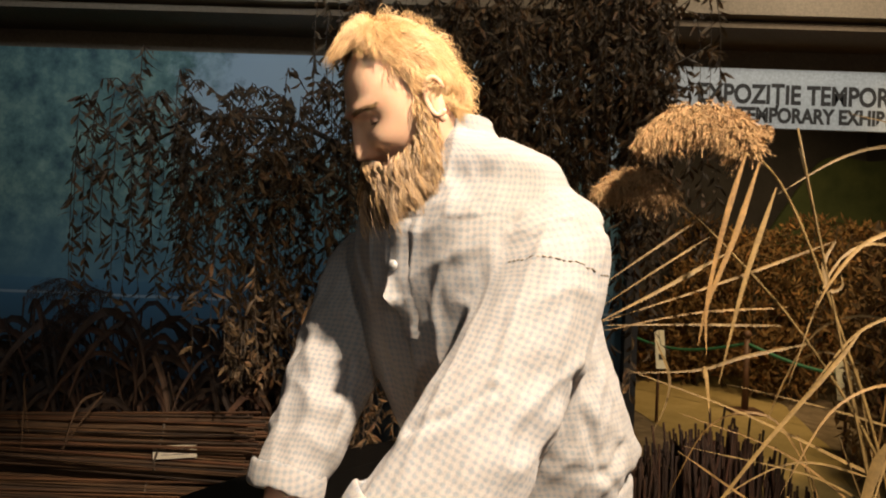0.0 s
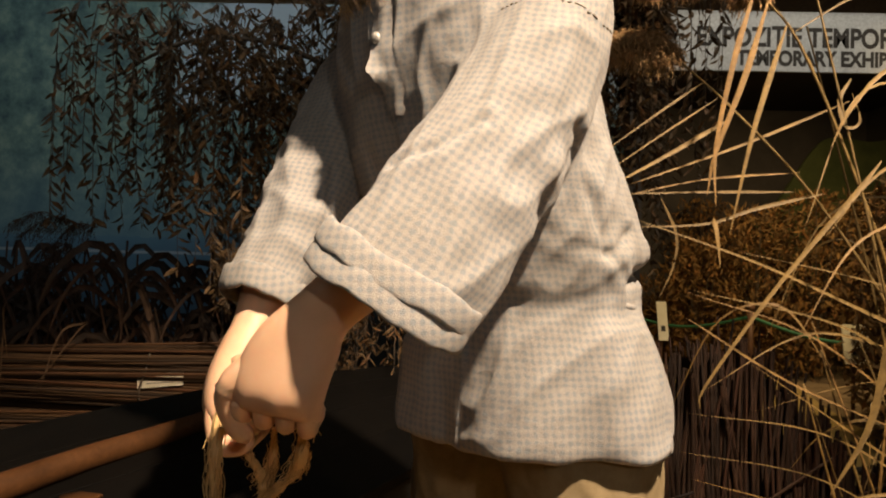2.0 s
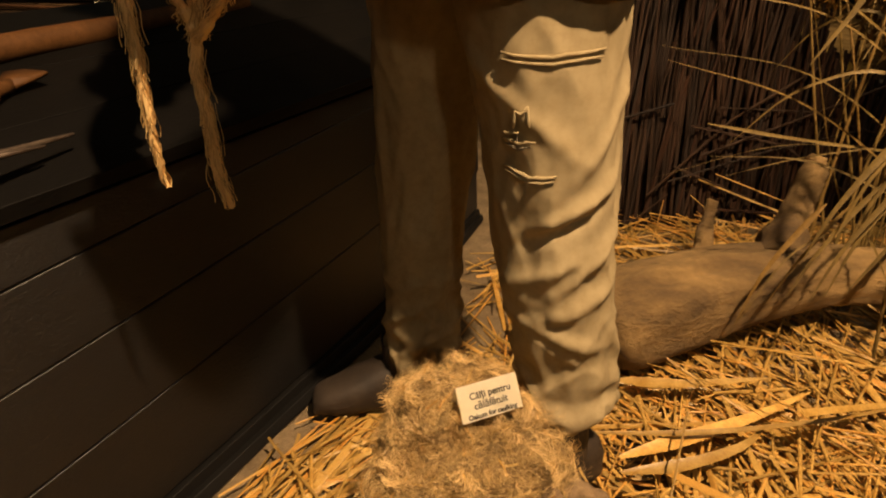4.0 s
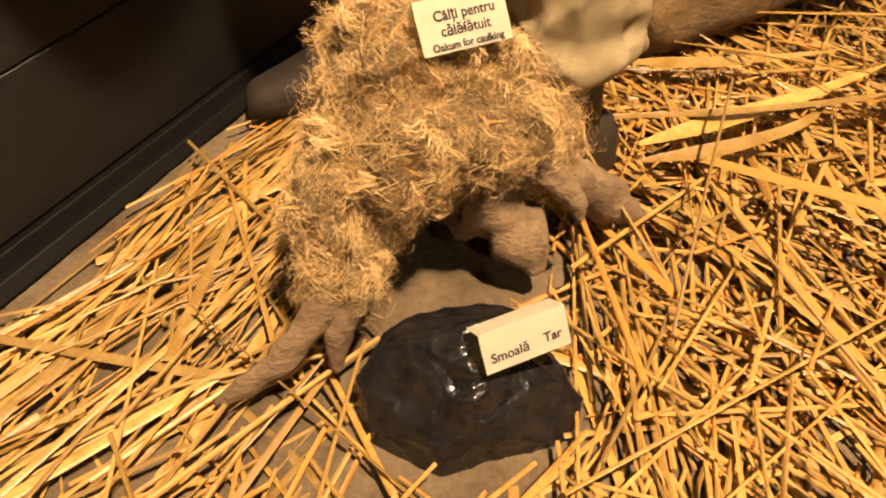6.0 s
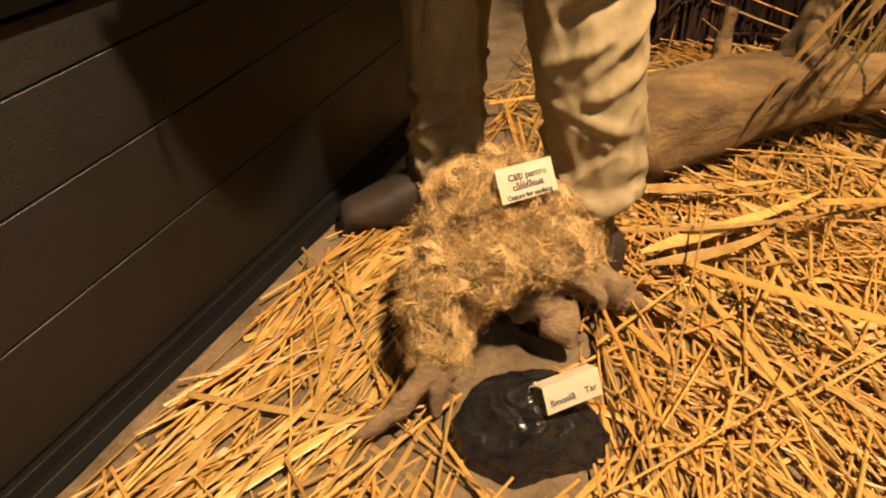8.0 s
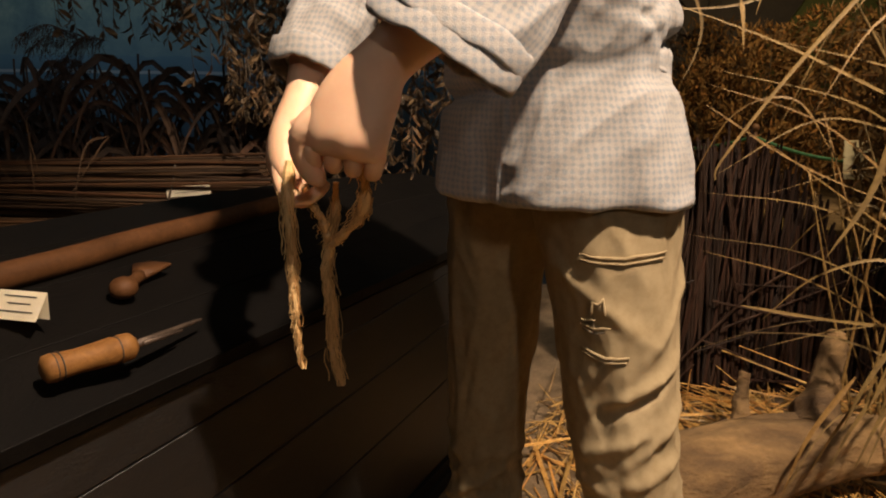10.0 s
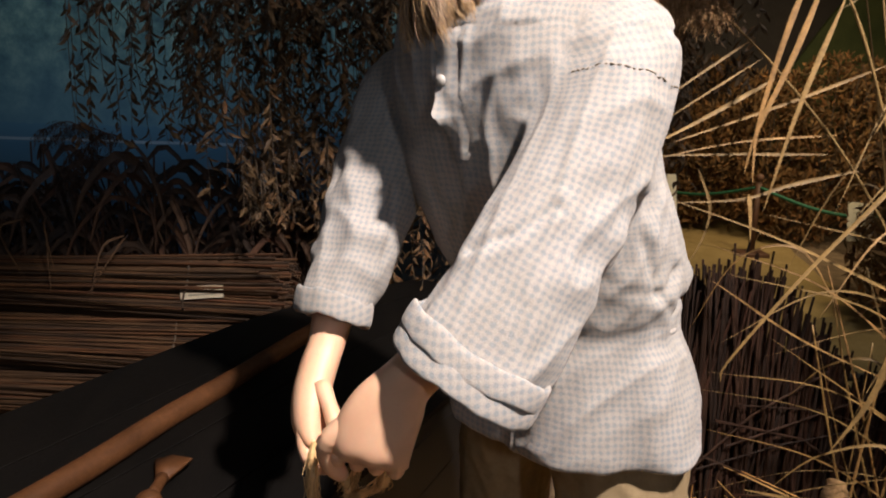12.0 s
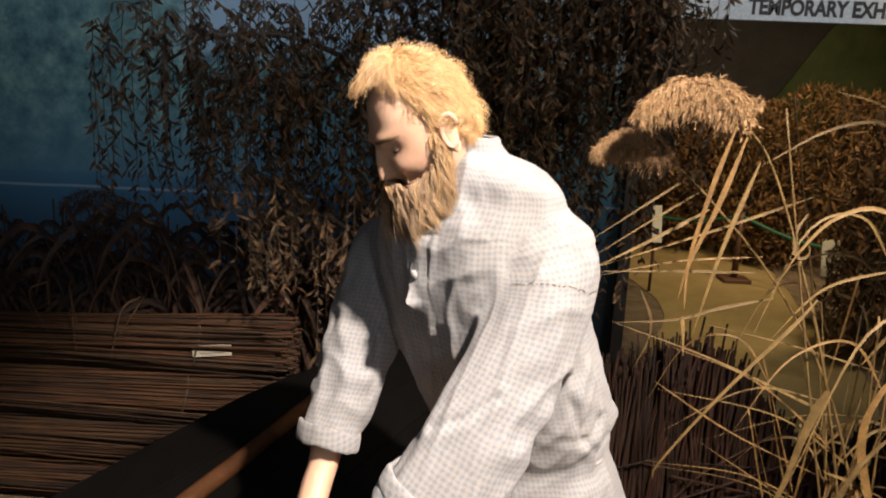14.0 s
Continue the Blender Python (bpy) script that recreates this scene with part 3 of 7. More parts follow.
# ---- the figure: one plain mesh ----
class Body:
    """Collects vertices, faces, material numbers and cloth coordinates for the figure."""

    def __init__(self):
        self.v, self.f, self.m, self.uv = [], [], [], []

    def loft(self, rings, n, sides, material, folds=None, turn=0.0, power=2.0, cap=False):
        """rings: rows of centre xyz, half width, half depth, and the two axes as one row of 11 numbers."""
        rows = spline(rings, n)
        base = len(self.v)
        length = 0.0
        for i, r in enumerate(rows):
            c, a, b = Vector(r[:3]), Vector(r[5:8]).normalized(), Vector(r[8:11]).normalized()
            if i:
                length += (c - Vector(rows[i - 1][:3])).length
            circ = 2 * math.pi * math.sqrt((rows[n // 2][3] ** 2 + rows[n // 2][4] ** 2) / 2)
            for k in range(sides + 1):
                w = 2 * math.pi * k / sides + turn
                cw, sw = math.cos(w), math.sin(w)
                q = (abs(cw) ** power + abs(sw) ** power) ** (-1 / power)
                d = a * (cw * q * r[3]) + b * (sw * q * r[4])
                off = folds(k / sides % 1.0, i / (n - 1), length) if folds else 0.0
                self.v.append(tuple(c + d + d.normalized() * off))
                self.uv.append((k / sides * circ, length))
        s = sides + 1
        for i in range(n - 1):
            for k in range(sides):
                p = base + i * s + k
                self.f.append((p, p + 1, p + s + 1, p + s))
                self.m.append(material)
        if cap:
            for row in (0, n - 1):
                self.f.append(tuple(base + row * s + k for k in range(sides)))
                self.m.append(material)

    def add(self, verts, faces, material):
        base = len(self.v)
        self.v += [tuple(p) for p in verts]
        self.uv += [(p[0], p[2]) for p in verts]
        for f in faces:
            self.f.append(tuple(base + i for i in f))
            self.m.append(material)

    def build(self, name, materials):
        me = bpy.data.meshes.new(name)
        me.from_pydata(self.v, [], self.f)
        for m_ in materials:
            me.materials.append(m_)
        me.polygons.foreach_set("material_index", self.m)
        layer = me.uv_layers.new(name="cloth")
        idx = np.empty(len(me.loops), dtype=np.int32)
        me.loops.foreach_get("vertex_index", idx)
        layer.data.foreach_set("uv", np.array(self.uv, dtype=np.float32)[idx].ravel())
        me.shade_smooth()
        return new(name, me)


def shell(B, src, material, voxel, smooth, folds):
    """Weld the lofts of src into one skin, soften it, press folds into it, and keep the cloth coordinates."""
    me = bpy.data.meshes.new("cloth")
    me.from_pydata(src.v, [], src.f)
    tmp = new("cloth", me)
    mod = tmp.modifiers.new("weld", "REMESH")
    mod.mode, mod.voxel_size = "VOXEL", voxel
    mod = tmp.modifiers.new("soften", "SMOOTH")
    mod.factor, mod.iterations = 0.5, smooth
    out = bpy.data.meshes.new_from_object(tmp.evaluated_get(bpy.context.evaluated_depsgraph_get()))
    bpy.data.objects.remove(tmp)
    tree = KDTree(len(src.v))
    for i, p in enumerate(src.v):
        tree.insert(p, i)
    tree.balance()
    base = len(B.v)
    for v in out.vertices:
        p, n = v.co, v.normal
        B.v.append(tuple(p + n * folds(p, n)))
        near = [src.uv[i] for _, i, _ in tree.find_n(p, 5)]
        near = [q for q in near if abs(q[0] - near[0][0]) < 0.015 and abs(q[1] - near[0][1]) < 0.015]
        B.uv.append((sum(q[0] for q in near) / len(near), sum(q[1] for q in near) / len(near)))
    for q in out.polygons:
        B.f.append(tuple(base + i for i in q.vertices))
        B.m.append(material)
    bpy.data.meshes.remove(out)
    bpy.data.meshes.remove(me)


def ridge(p, axis, across, along, seed):
    """Sharp-crested folds that run along an axis: across and along are waves to the metre."""
    a = axis.normalized()
    t_ = p.dot(a)
    q = (p - a * t_) * across + a * (t_ * along) + Vector((seed, seed * 0.7, -seed))
    r = 1 - abs(noise.noise(q)) * 2.6
    return max(0.0, r) ** 1.3


LAT, FRO = (0.71, -0.71, 0.0), (-0.71, -0.71, 0.0)


def ring(x, y, z, a, b, la=LAT, fr=FRO):
    return (x, y, z, a, b, *la, *fr)


def crease(u, v, u0, v0, ang, length, width, depth):
    """One soft fold on cloth: a ridge of given place and slant in loft coordinates."""
    du = (u - u0 + 0.5) % 1.0 - 0.5
    dv = v - v0
    p, q = du * math.cos(ang) + dv * math.sin(ang), -du * math.sin(ang) + dv * math.cos(ang)
    return depth * math.exp(-(p / length) ** 2 - (q / width) ** 2)


def wavy(seed, lo, hi, amp, us=3.0, vs=3.0):
    """Ridged folds that wind along a loft."""
    def f(u, v, length):
        w = 2 * math.pi * u + 1.7 * v
        p = Vector((math.cos(w) * us, math.sin(w) * us, v * vs * 0.6 + seed))
        r = 1 - abs(noise.noise(p)) * 2.4
        p2 = Vector((math.cos(w - 3.5 * v) * us * 2.2, math.sin(w - 3.5 * v) * us * 2.2, v * vs * 1.3 + seed))
        r2 = 1 - abs(noise.noise(p2)) * 2.4
        s = noise.noise(p * 3.1 + Vector((5, 2, 1)))
        k = lo + (hi - lo) * v
        return amp * k * (r * 0.55 + max(0.0, r2) ** 2 * 0.5 + s * 0.3 - 0.45)
    return f


def figure():
    B = Body()
    CHECK, TWILL, WAX, HAIR, BEARD, EYE_M, LEATHER, THREAD, BUTTON = range(9)
    rnd = random.Random(5)

    # shirt body
    base_t = wavy(1.0, 1.0, 0.4, 0.0025, 2.4, 2.0)

    def torso_folds(u, v, ln):
        o = base_t(u, v, ln)
        # gathers where the cord pulls the cloth in at the waist
        g = math.exp(-((v - 0.27) / 0.10) ** 2)
        o += 0.002 * g * math.sin(u * 2 * math.pi * 17 + 3 * noise.noise(Vector((u * 9, v * 4, 0))))
        o += 0.010 * math.exp(-(v / 0.16) ** 2) * math.sin(u * 2 * math.pi * 6 + 1.0)
        for u0, v0, a, l, w, d in ((0.17, 0.62, 1.25, 0.25, 0.012, 0.010), (0.13, 0.58, 1.15, 0.22, 0.02, 0.006),
                                   (0.21, 0.70, 1.35, 0.22, 0.012, 0.008), (0.95, 0.36, 0.5, 0.16, 0.012, 0.012),
                                   (0.97, 0.42, 0.7, 0.14, 0.013, 0.010), (0.05, 0.34, -0.4, 0.12, 0.012, -0.008),
                                   (0.92, 0.50, 1.0, 0.13, 0.014, 0.010), (0.10, 0.80, 0.9, 0.10, 0.012, 0.008)):
            o += crease(u, v, u0, v0, a, l, w, d * 0.4)
        return o

    S = Body()
    S.loft([ring(0.162, 1.050, 0.786, 0.198, 0.162), ring(0.160, 1.050, 0.84, 0.194, 0.157), ring(0.152, 1.05, 0.915, 0.184, 0.146),
            ring(0.142, 1.05, 0.968, 0.168, 0.134), ring(0.135, 1.05, 1.01, 0.180, 0.150), ring(0.105, 1.05, 1.09, 0.194, 0.158),
            ring(0.072, 1.045, 1.19, 0.194, 0.154), ring(0.044, 1.038, 1.29, 0.188, 0.144), ring(0.034, 1.034, 1.36, 0.182, 0.128),
            ring(0.031, 1.044, 1.408, 0.186, 0.100), ring(0.028, 1.040, 1.440, 0.174, 0.089), ring(0.022, 1.035, 1.468, 0.124, 0.076),
            ring(0.012, 1.025, 1.480, 0.082, 0.069), ring(0.006, 1.018, 1.503, 0.066, 0.064)], 170, 200, CHECK, torso_folds, power=2.15, cap=True)

    # left sleeve: upper arm, elbow, wide rolled cuff
    sl = wavy(7.0, 0.5, 1.1, 0.009, 1.3, 3.0)

    def sleeve_folds(u, v, ln):
        o = sl(u, v, ln)
        o += 0.004 * math.exp(-((v - 0.62) / 0.12) ** 2) * math.sin(v * 60 + 3.2 * math.sin(2 * math.pi * u + 1.0)) * (0.5 + 0.5 * math.sin(2 * math.pi * u + 2.0))
        o -= 0.006 * math.exp(-((v - 0.265) / 0.012) ** 2)
        return o

    S.loft([ring(0.075, 1.01, 1.385, 0.055, 0.055, (0.75, -0.5, 0.45), (-0.6, -0.8, 0.0)),
            ring(0.126, 0.958, 1.364, 0.074, 0.072, (0.80, -0.35, 0.5), (-0.5, -0.85, 0.1)),
            ring(0.153, 0.915, 1.325, 0.081, 0.077, (0.95, -0.2, 0.2), (-0.3, -0.95, 0.0)),
            ring(0.138, 0.886, 1.245, 0.080, 0.076, (0.93, -0.1, -0.15), (-0.2, -0.95, 0.2)),
            ring(0.103, 0.847, 1.160, 0.078, 0.072, (0.88, -0.1, -0.35), (-0.2, -0.9, 0.3)),
            ring(0.058, 0.804, 1.085, 0.082, 0.068, (0.85, -0.12, -0.45), (-0.25, -0.9, 0.25)),
            ring(0.020, 0.765, 1.020, 0.087, 0.063, (0.86, -0.12, -0.50), (-0.28, -0.9, 0.2)),
            ring(-0.010, 0.742, 0.985, 0.084, 0.058, (0.86, -0.12, -0.50), (-0.28, -0.9, 0.2))], 110, 90, CHECK, sleeve_folds, cap=True)
    # rolled cuff: a thick turned-up band with an uneven edge
    d = Vector((-0.48, -0.33, -0.80)).normalized()
    for c0, r1, r2, thick, lift in (((-0.012, 0.741, 0.983), 0.085, 0.059, 0.0080, 0.000), ((-0.004, 0.747, 0.996), 0.087, 0.061, 0.008, 0.004)):
        cuff(B, Vector(c0), Vector((0.86, -0.12, -0.50)), Vector((-0.28, -0.9, 0.2)), d, r1, r2, thick, lift, CHECK)
    # right sleeve
    sr = wavy(13.0, 0.6, 1.0, 0.009, 1.3, 3.0)

    def right_folds(u, v, ln):
        return sr(u, v, ln) + 0.003 * math.exp(-((v - 0.66) / 0.2) ** 2) * math.sin(v * 50 + 3 * math.sin(2 * math.pi * u))

    S.loft([ring(-0.03, 1.11, 1.375, 0.055, 0.055, (0.75, -0.5, 0.4), (-0.6, -0.8, 0)),
            ring(-0.085, 1.165, 1.350, 0.082, 0.078, (0.9, -0.3, 0.3), (-0.3, -0.9, 0)),
            ring(-0.118, 1.165, 1.28, 0.075, 0.074, (1, 0, 0.1), (0, -1, 0)),
            ring(-0.144, 1.125, 1.18, 0.071, 0.072, (1, 0, -0.1), (0, -1, 0.3)),
            ring(-0.166, 1.070, 1.09, 0.066, 0.066, (1, 0, -0.1), (0, -1, 0.4)),
            ring(-0.183, 1.020, 1.02, 0.059, 0.059, (1, 0, -0.1), (0, -0.9, 0.4)),
            ring(-0.202, 0.988, 0.975, 0.053, 0.055, (0.97, 0, -0.22), (0, -0.9, 0.4))], 90, 70, CHECK, right_folds, cap=True)

    # folds with a known run: points along each, depth, half width
    runs = [([(0.022, 0.914, 1.379), (-0.003, 0.923, 1.309), (-0.005, 0.921, 1.226)], 0.004, 0.008), ([(0.030, 0.899, 1.348), (0.028, 0.893, 1.289), (0.043, 0.885, 1.253)], 0.004, 0.009),
            ([(0.082, 0.900, 1.381), (0.054, 0.889, 1.335)], 0.005, 0.005), ([(0.116, 0.870, 1.379), (0.100, 0.872, 1.350)], 0.004, 0.005),
            ([(0.076, 0.879, 1.310), (0.053, 0.873, 1.258)], 0.005, 0.007), ([(0.077, 0.769, 1.160), (0.034, 0.755, 1.133), (-0.014, 0.763, 1.113)], 0.010, 0.008),
            ([(0.178, 0.835, 1.167), (0.212, 0.884, 1.092), (0.229, 0.900, 1.035)], 0.010, 0.010), ([(0.269, 0.936, 1.061), (0.250, 0.914, 1.043), (0.234, 0.904, 1.031)], 0.007, 0.008),
            ([(0.236, 0.906, 1.026), (0.267, 0.931, 0.990)], 0.006, 0.008), ([(0.230, 0.900, 1.029), (0.185, 0.890, 1.042), (0.140, 0.880, 1.065)], 0.010, 0.009),
            ([(-0.124, 1.032, 1.142), (-0.133, 0.998, 1.046)], 0.006, 0.007), ([(0.108, 0.792, 1.216), (0.083, 0.762, 1.143), (0.054, 0.734, 1.076)], 0.0035, 0.005),
            ([(0.255, 0.905, 1.230), (0.245, 0.895, 1.150), (0.236, 0.900, 1.050)], 0.007, 0.009)]
    segs = [(Vector(a), Vector(b), d_, w_) for pts, d_, w_ in runs for a, b in zip(pts, pts[1:])]

    def run_fold(p):
        best = {}
        for a, b, d_, w_ in segs:
            ab = b - a
            t_ = max(0.0, min(1.0, (p - a).dot(ab) / ab.length_squared))
            r = ((p - a) - ab * t_).length / w_
            if r < 4.5:
                k = -0.45 * d_ * math.exp(-r * r * 1.6) + 0.22 * d_ * math.exp(-((r - 1.8) / 1.1) ** 2)
                key = (d_, w_)
                if key not in best or r < best[key][0]:
                    best[key] = (r, k)
        return sum(k for _, k in best.values())

    def shirt_folds(p, n):
        return cloth_folds(p, n) + run_fold(p)

    def cloth_folds(p, n):
        if p.y < 0.93 and p.z < 1.36:
            return 0.0042 * ridge(p, Vector((-0.75, -0.15, -0.45)), 17, 3, 3.1) + 0.0036 * ridge(p, Vector((-0.35, -0.5, -0.9)), 19, 2.4, 8.4) - 0.003
        if p.x < -0.09:
            return 0.0050 * ridge(p, Vector((-0.2, -0.5, -0.8)), 16, 5, 5.7) + 0.0035 * ridge(p, Vector((0.7, -0.3, -0.6)), 20, 7, 1.4) - 0.003
        skirt = max(0.0, min(1.0, (0.97 - p.z) / 0.08))
        w = 0.0042 * ridge(p, Vector((-0.22, -0.15, -1.0)), 19, 1.3, 2.2) + 0.0016 * ridge(p, Vector((0.5, 0.3, -0.9)), 24, 3, 6.6) - 0.0025
        pinch = math.exp(-((p.z - 0.965 - 0.25 * (p.x - 0.14)) / 0.011) ** 2)
        gather = math.exp(-((p.z - 0.975) / 0.05) ** 2)
        return w * (1 - 0.4 * skirt) + skirt * 0.0060 * ridge(p, Vector((0.05, 0, 1)), 12, 1.4, 4.0) - 0.017 * pinch + 0.006 * math.exp(-((p.z - 0.998 - 0.25 * (p.x - 0.14)) / 0.018) ** 2) + 0.0010 * gather * ridge(p, Vector((0, 0, 1)), 34, 5, 2.7)

    shell(B, S, CHECK, 0.0044, 24, shirt_folds)
    cuff(B, Vector((-0.203, 0.985, 0.972)), Vector((0.97, 0.0, -0.22)), Vector((0, -0.9, 0.4)), Vector((-0.1, -0.42, -0.9)), 0.053, 0.053, 0.0095, 0.0, CHECK)

    # waist cord and its knot
    v, f = [], []
    pts = []
    for k in range(61):
        w = 2 * math.pi * k / 60
        a, b = Vector(LAT), Vector(FRO)
        pts.append(Vector((0.142, 1.05, 0.968)) + a * (0.164 * math.cos(w)) + b * (0.131 * math.sin(w)) + Vector((0, 0, 0.006 * math.sin(3 * w))))
    tube(v, f, pts, 0.005, 6, False)
    B.add(v, f, CHECK)

    # collar band
    B.loft([ring(0.014, 1.027, 1.464, 0.079, 0.074), ring(0.009, 1.021, 1.488, 0.073, 0.070), ring(0.005, 1.017, 1.508, 0.070, 0.067), ring(0.005, 1.017, 1.507, 0.064, 0.061)],
           14, 60, CHECK, wavy(3, 1, 1, 0.003, 4, 2))
    # details sewn on: found by the nearest point of the cloth
    def skin():
        tree = KDTree(len(B.v))
        for i, q in enumerate(B.v):
            tree.insert(q, i)
        tree.balance()
        return lambda q: Vector(tree.find(q)[0])

    on = skin()
    out = Vector((-0.55, -0.80, 0.15)).normalized()
    rows = spline([(-0.050, 0.93, 1.375), (-0.048, 0.925, 1.32), (-0.045, 0.92, 1.265), (-0.036, 0.915, 1.23), (-0.030, 0.915, 1.195)], 24)
    v, f = [], []
    for i, q in enumerate(rows):
        t_ = i / 23
        c = on(Vector(q))
        w = 0.034 if t_ < 0.9 else 0.034 * (1 - 4 * (t_ - 0.9))
        curl = 0.020 * math.exp(-((t_ - 0.60) / 0.13) ** 2)
        for k in range(9):
            u_ = k / 8 * 2 - 1
            v.append(tuple(c + Vector((0.80, -0.58, -0.10)) * (u_ * w / 2) + out * (0.0045 + curl * max(0.0, -u_) ** 1.5 + 0.0015 * math.cos(u_ * 3)) - Vector((0, 0, curl * 0.5 * max(0.0, -u_)))))
    for i in range(23):
        for k in range(8):
            a = i * 9 + k
            f.append((a, a + 1, a + 10, a + 9))
    B.add(v, f, CHECK)
    ball(B, on(Vector((-0.050, 0.93, 1.290))) + out * 0.007, (0.0075, 0.0045, 0.0075), BUTTON, 10, (Vector((0.8, -0.58, 0)), out, Vector((0, 0, 1))))
    # dropped shoulder seam with dark stitches
    seam = [on(Vector(q)) for q in spline([(0.075, 0.84, 1.315), (0.116, 0.835, 1.312), (0.16, 0.845, 1.305), (0.205, 0.88, 1.292), (0.235, 0.93, 1.28)], 46)]
    for i in range(0, 45, 2):
        v, f = [], []
        d_ = Vector((0.3, -0.9, 0.2)) * 0.0010
        tube(v, f, [seam[i] + d_, seam[i].lerp(seam[i + 1], 0.5) + d_ * 1.3, seam[i + 1] + d_], 0.0008, 5)
        B.add(v, f, THREAD)
    # loop and button on the rolled cuff
    for q in ((0.014, 0.690, 0.985), (0.022, 0.690, 0.978), (0.008, 0.692, 0.975)):
        ball(B, Vector(q), (0.006, 0.005, 0.008), CHECK, 8)

    # trousers
    tl = wavy(21.0, 0.8, 1.3, 0.006, 1.5, 5.0)

    def leg_folds(u, v, ln):
        o = tl(u, v, ln)
        low = max(0.0, (v - 0.62) / 0.38)
        o += 0.0045 * low * math.sin(v * 60 + 2.5 * math.sin(2 * math.pi * u + 0.6) + 2 * noise.noise(Vector((u * 3, v * 6, 4))))
        # kneading folds behind the knee
        for u0, v0, a, l, w, d in ((0.20, 0.47, 0.35, 0.12, 0.012, 0.012), (0.24, 0.50, 0.3, 0.12, 0.011, -0.010), (0.15, 0.55, 0.45, 0.14, 0.012, 0.012), (0.30, 0.58, 0.30, 0.12, 0.012, 0.010), (0.20, 0.63, 0.25, 0.14, 0.011, 0.011), (0.28, 0.69, -0.2, 0.13, 0.010, 0.010), (0.12, 0.36, 0.6, 0.16, 0.014, 0.008), (0.33, 0.33, -0.5, 0.16, 0.014, 0.007)):
            o += crease(u, v, u0, v0, a, l, w, d)
        return o

    X, Y = (1.0, 0, 0), (0, -1.0, 0)
    T = Body()
    T.loft([ring(0.19, 1.05, 0.93, 0.115, 0.125, X, Y), ring(0.212, 1.01, 0.82, 0.112, 0.112, X, Y), ring(0.228, 0.985, 0.70, 0.098, 0.099, X, Y),
            ring(0.243, 0.975, 0.58, 0.090, 0.093, X, Y), ring(0.258, 0.968, 0.46, 0.083, 0.086, X, Y), ring(0.276, 0.960, 0.34, 0.076, 0.078, X, Y),
            ring(0.288, 0.955, 0.26, 0.070, 0.072, X, Y), ring(0.292, 0.952, 0.205, 0.068, 0.069, X, Y)], 150, 90, TWILL, leg_folds, cap=True)
    tr = wavy(31.0, 0.7, 1.4, 0.008, 1.6, 4.0)
    T.loft([ring(0.12, 1.11, 0.93, 0.115, 0.115, X, Y), ring(0.092, 1.15, 0.82, 0.102, 0.105, X, Y), ring(0.076, 1.175, 0.68, 0.086, 0.092, X, Y),
            ring(0.070, 1.185, 0.52, 0.080, 0.086, X, Y), ring(0.068, 1.185, 0.36, 0.070, 0.078, X, Y), ring(0.066, 1.185, 0.24, 0.064, 0.070, X, Y),
            ring(0.062, 1.18, 0.14, 0.062, 0.068, X, Y), ring(0.060, 1.18, 0.09, 0.061, 0.066, X, Y)], 110, 70, TWILL, lambda u, v, ln: tr(u, v, ln) + 0.004 * max(0, (v - 0.7) / 0.3) * math.sin(v * 60), cap=True)

    def trouser_folds(p, n):
        low = max(0.0, min(1.0, (0.45 - p.z) / 0.22))
        w = 0.0026 * ridge(p, Vector((0.45, -0.2, -0.8)), 20, 3.5, 9.1) + 0.0026 * ridge(p, Vector((-0.45, -0.3, -0.8)), 17, 3.5, 1.9)
        k = ridge(p, Vector((0.85, -0.3, -0.40)), 20, 4, 3.3) + 0.8 * ridge(p, Vector((0.7, -0.2, 0.55)), 19, 5, 7.7)
        return w * (1 - 0.6 * low) + 0.0085 * low * k - 0.003

    shell(B, T, TWILL, 0.0044, 3, trouser_folds)
    cloud = np.array(B.v)
    # mended slits on the thigh: raised lips of cloth with stitches
    for (x0, z0, x1, z1, r) in ((0.167, 0.724, 0.284, 0.731, 0.0042), (0.169, 0.717, 0.281, 0.723, 0.0034), (0.176, 0.626, 0.211, 0.629, 0.0032),
                                (0.178, 0.590, 0.238, 0.587, 0.0040), (0.180, 0.584, 0.236, 0.581, 0.003), (0.186, 0.662, 0.200, 0.667, 0.003), (0.186, 0.662, 0.185, 0.640, 0.003), (0.200, 0.667, 0.203, 0.645, 0.003),
                                (0.176, 0.634, 0.192, 0.638, 0.003), (0.178, 0.620, 0.206, 0.621, 0.0025), (0.190, 0.634, 0.193, 0.614, 0.002)):
        pts = []
        for i in range(9):
            q = i / 8
            x, z = x0 + (x1 - x0) * q, z0 + (z1 - z0) * q - 0.004 * math.sin(math.pi * q)
            z += 0.003 * noise.noise(Vector((x * 90, 3, z * 20)))
            box_ = (abs(cloud[:, 0] - x) < 0.006) & (abs(cloud[:, 2] - z) < 0.006) & (cloud[:, 1] > 0.84)
            y = cloud[box_, 1].min() - 0.0005 if box_.any() else 0.89
            pts.append((x, y, z))
        v, f = [], []
        tube(v, f, pts, [0.72 * r * (0.4 + 0.6 * math.sin(math.pi * (i + 0.5) / 9)) for i in range(9)], 6)
        B.add(v, f, TWILL if r > 0.0029 else THREAD)

    # feet in low dark shoes
    for fx, fy, yaw, top in ((0.298, 0.968, 212, 0.26), (0.040, 1.18, 190, 0.16)):
        shoe(B, fx, fy, yaw, top, LEATHER)

    # forearms and hands
    arm_hand(B, WAX)
    head(B, WAX, HAIR, BEARD, EYE_M, LEATHER, rnd)
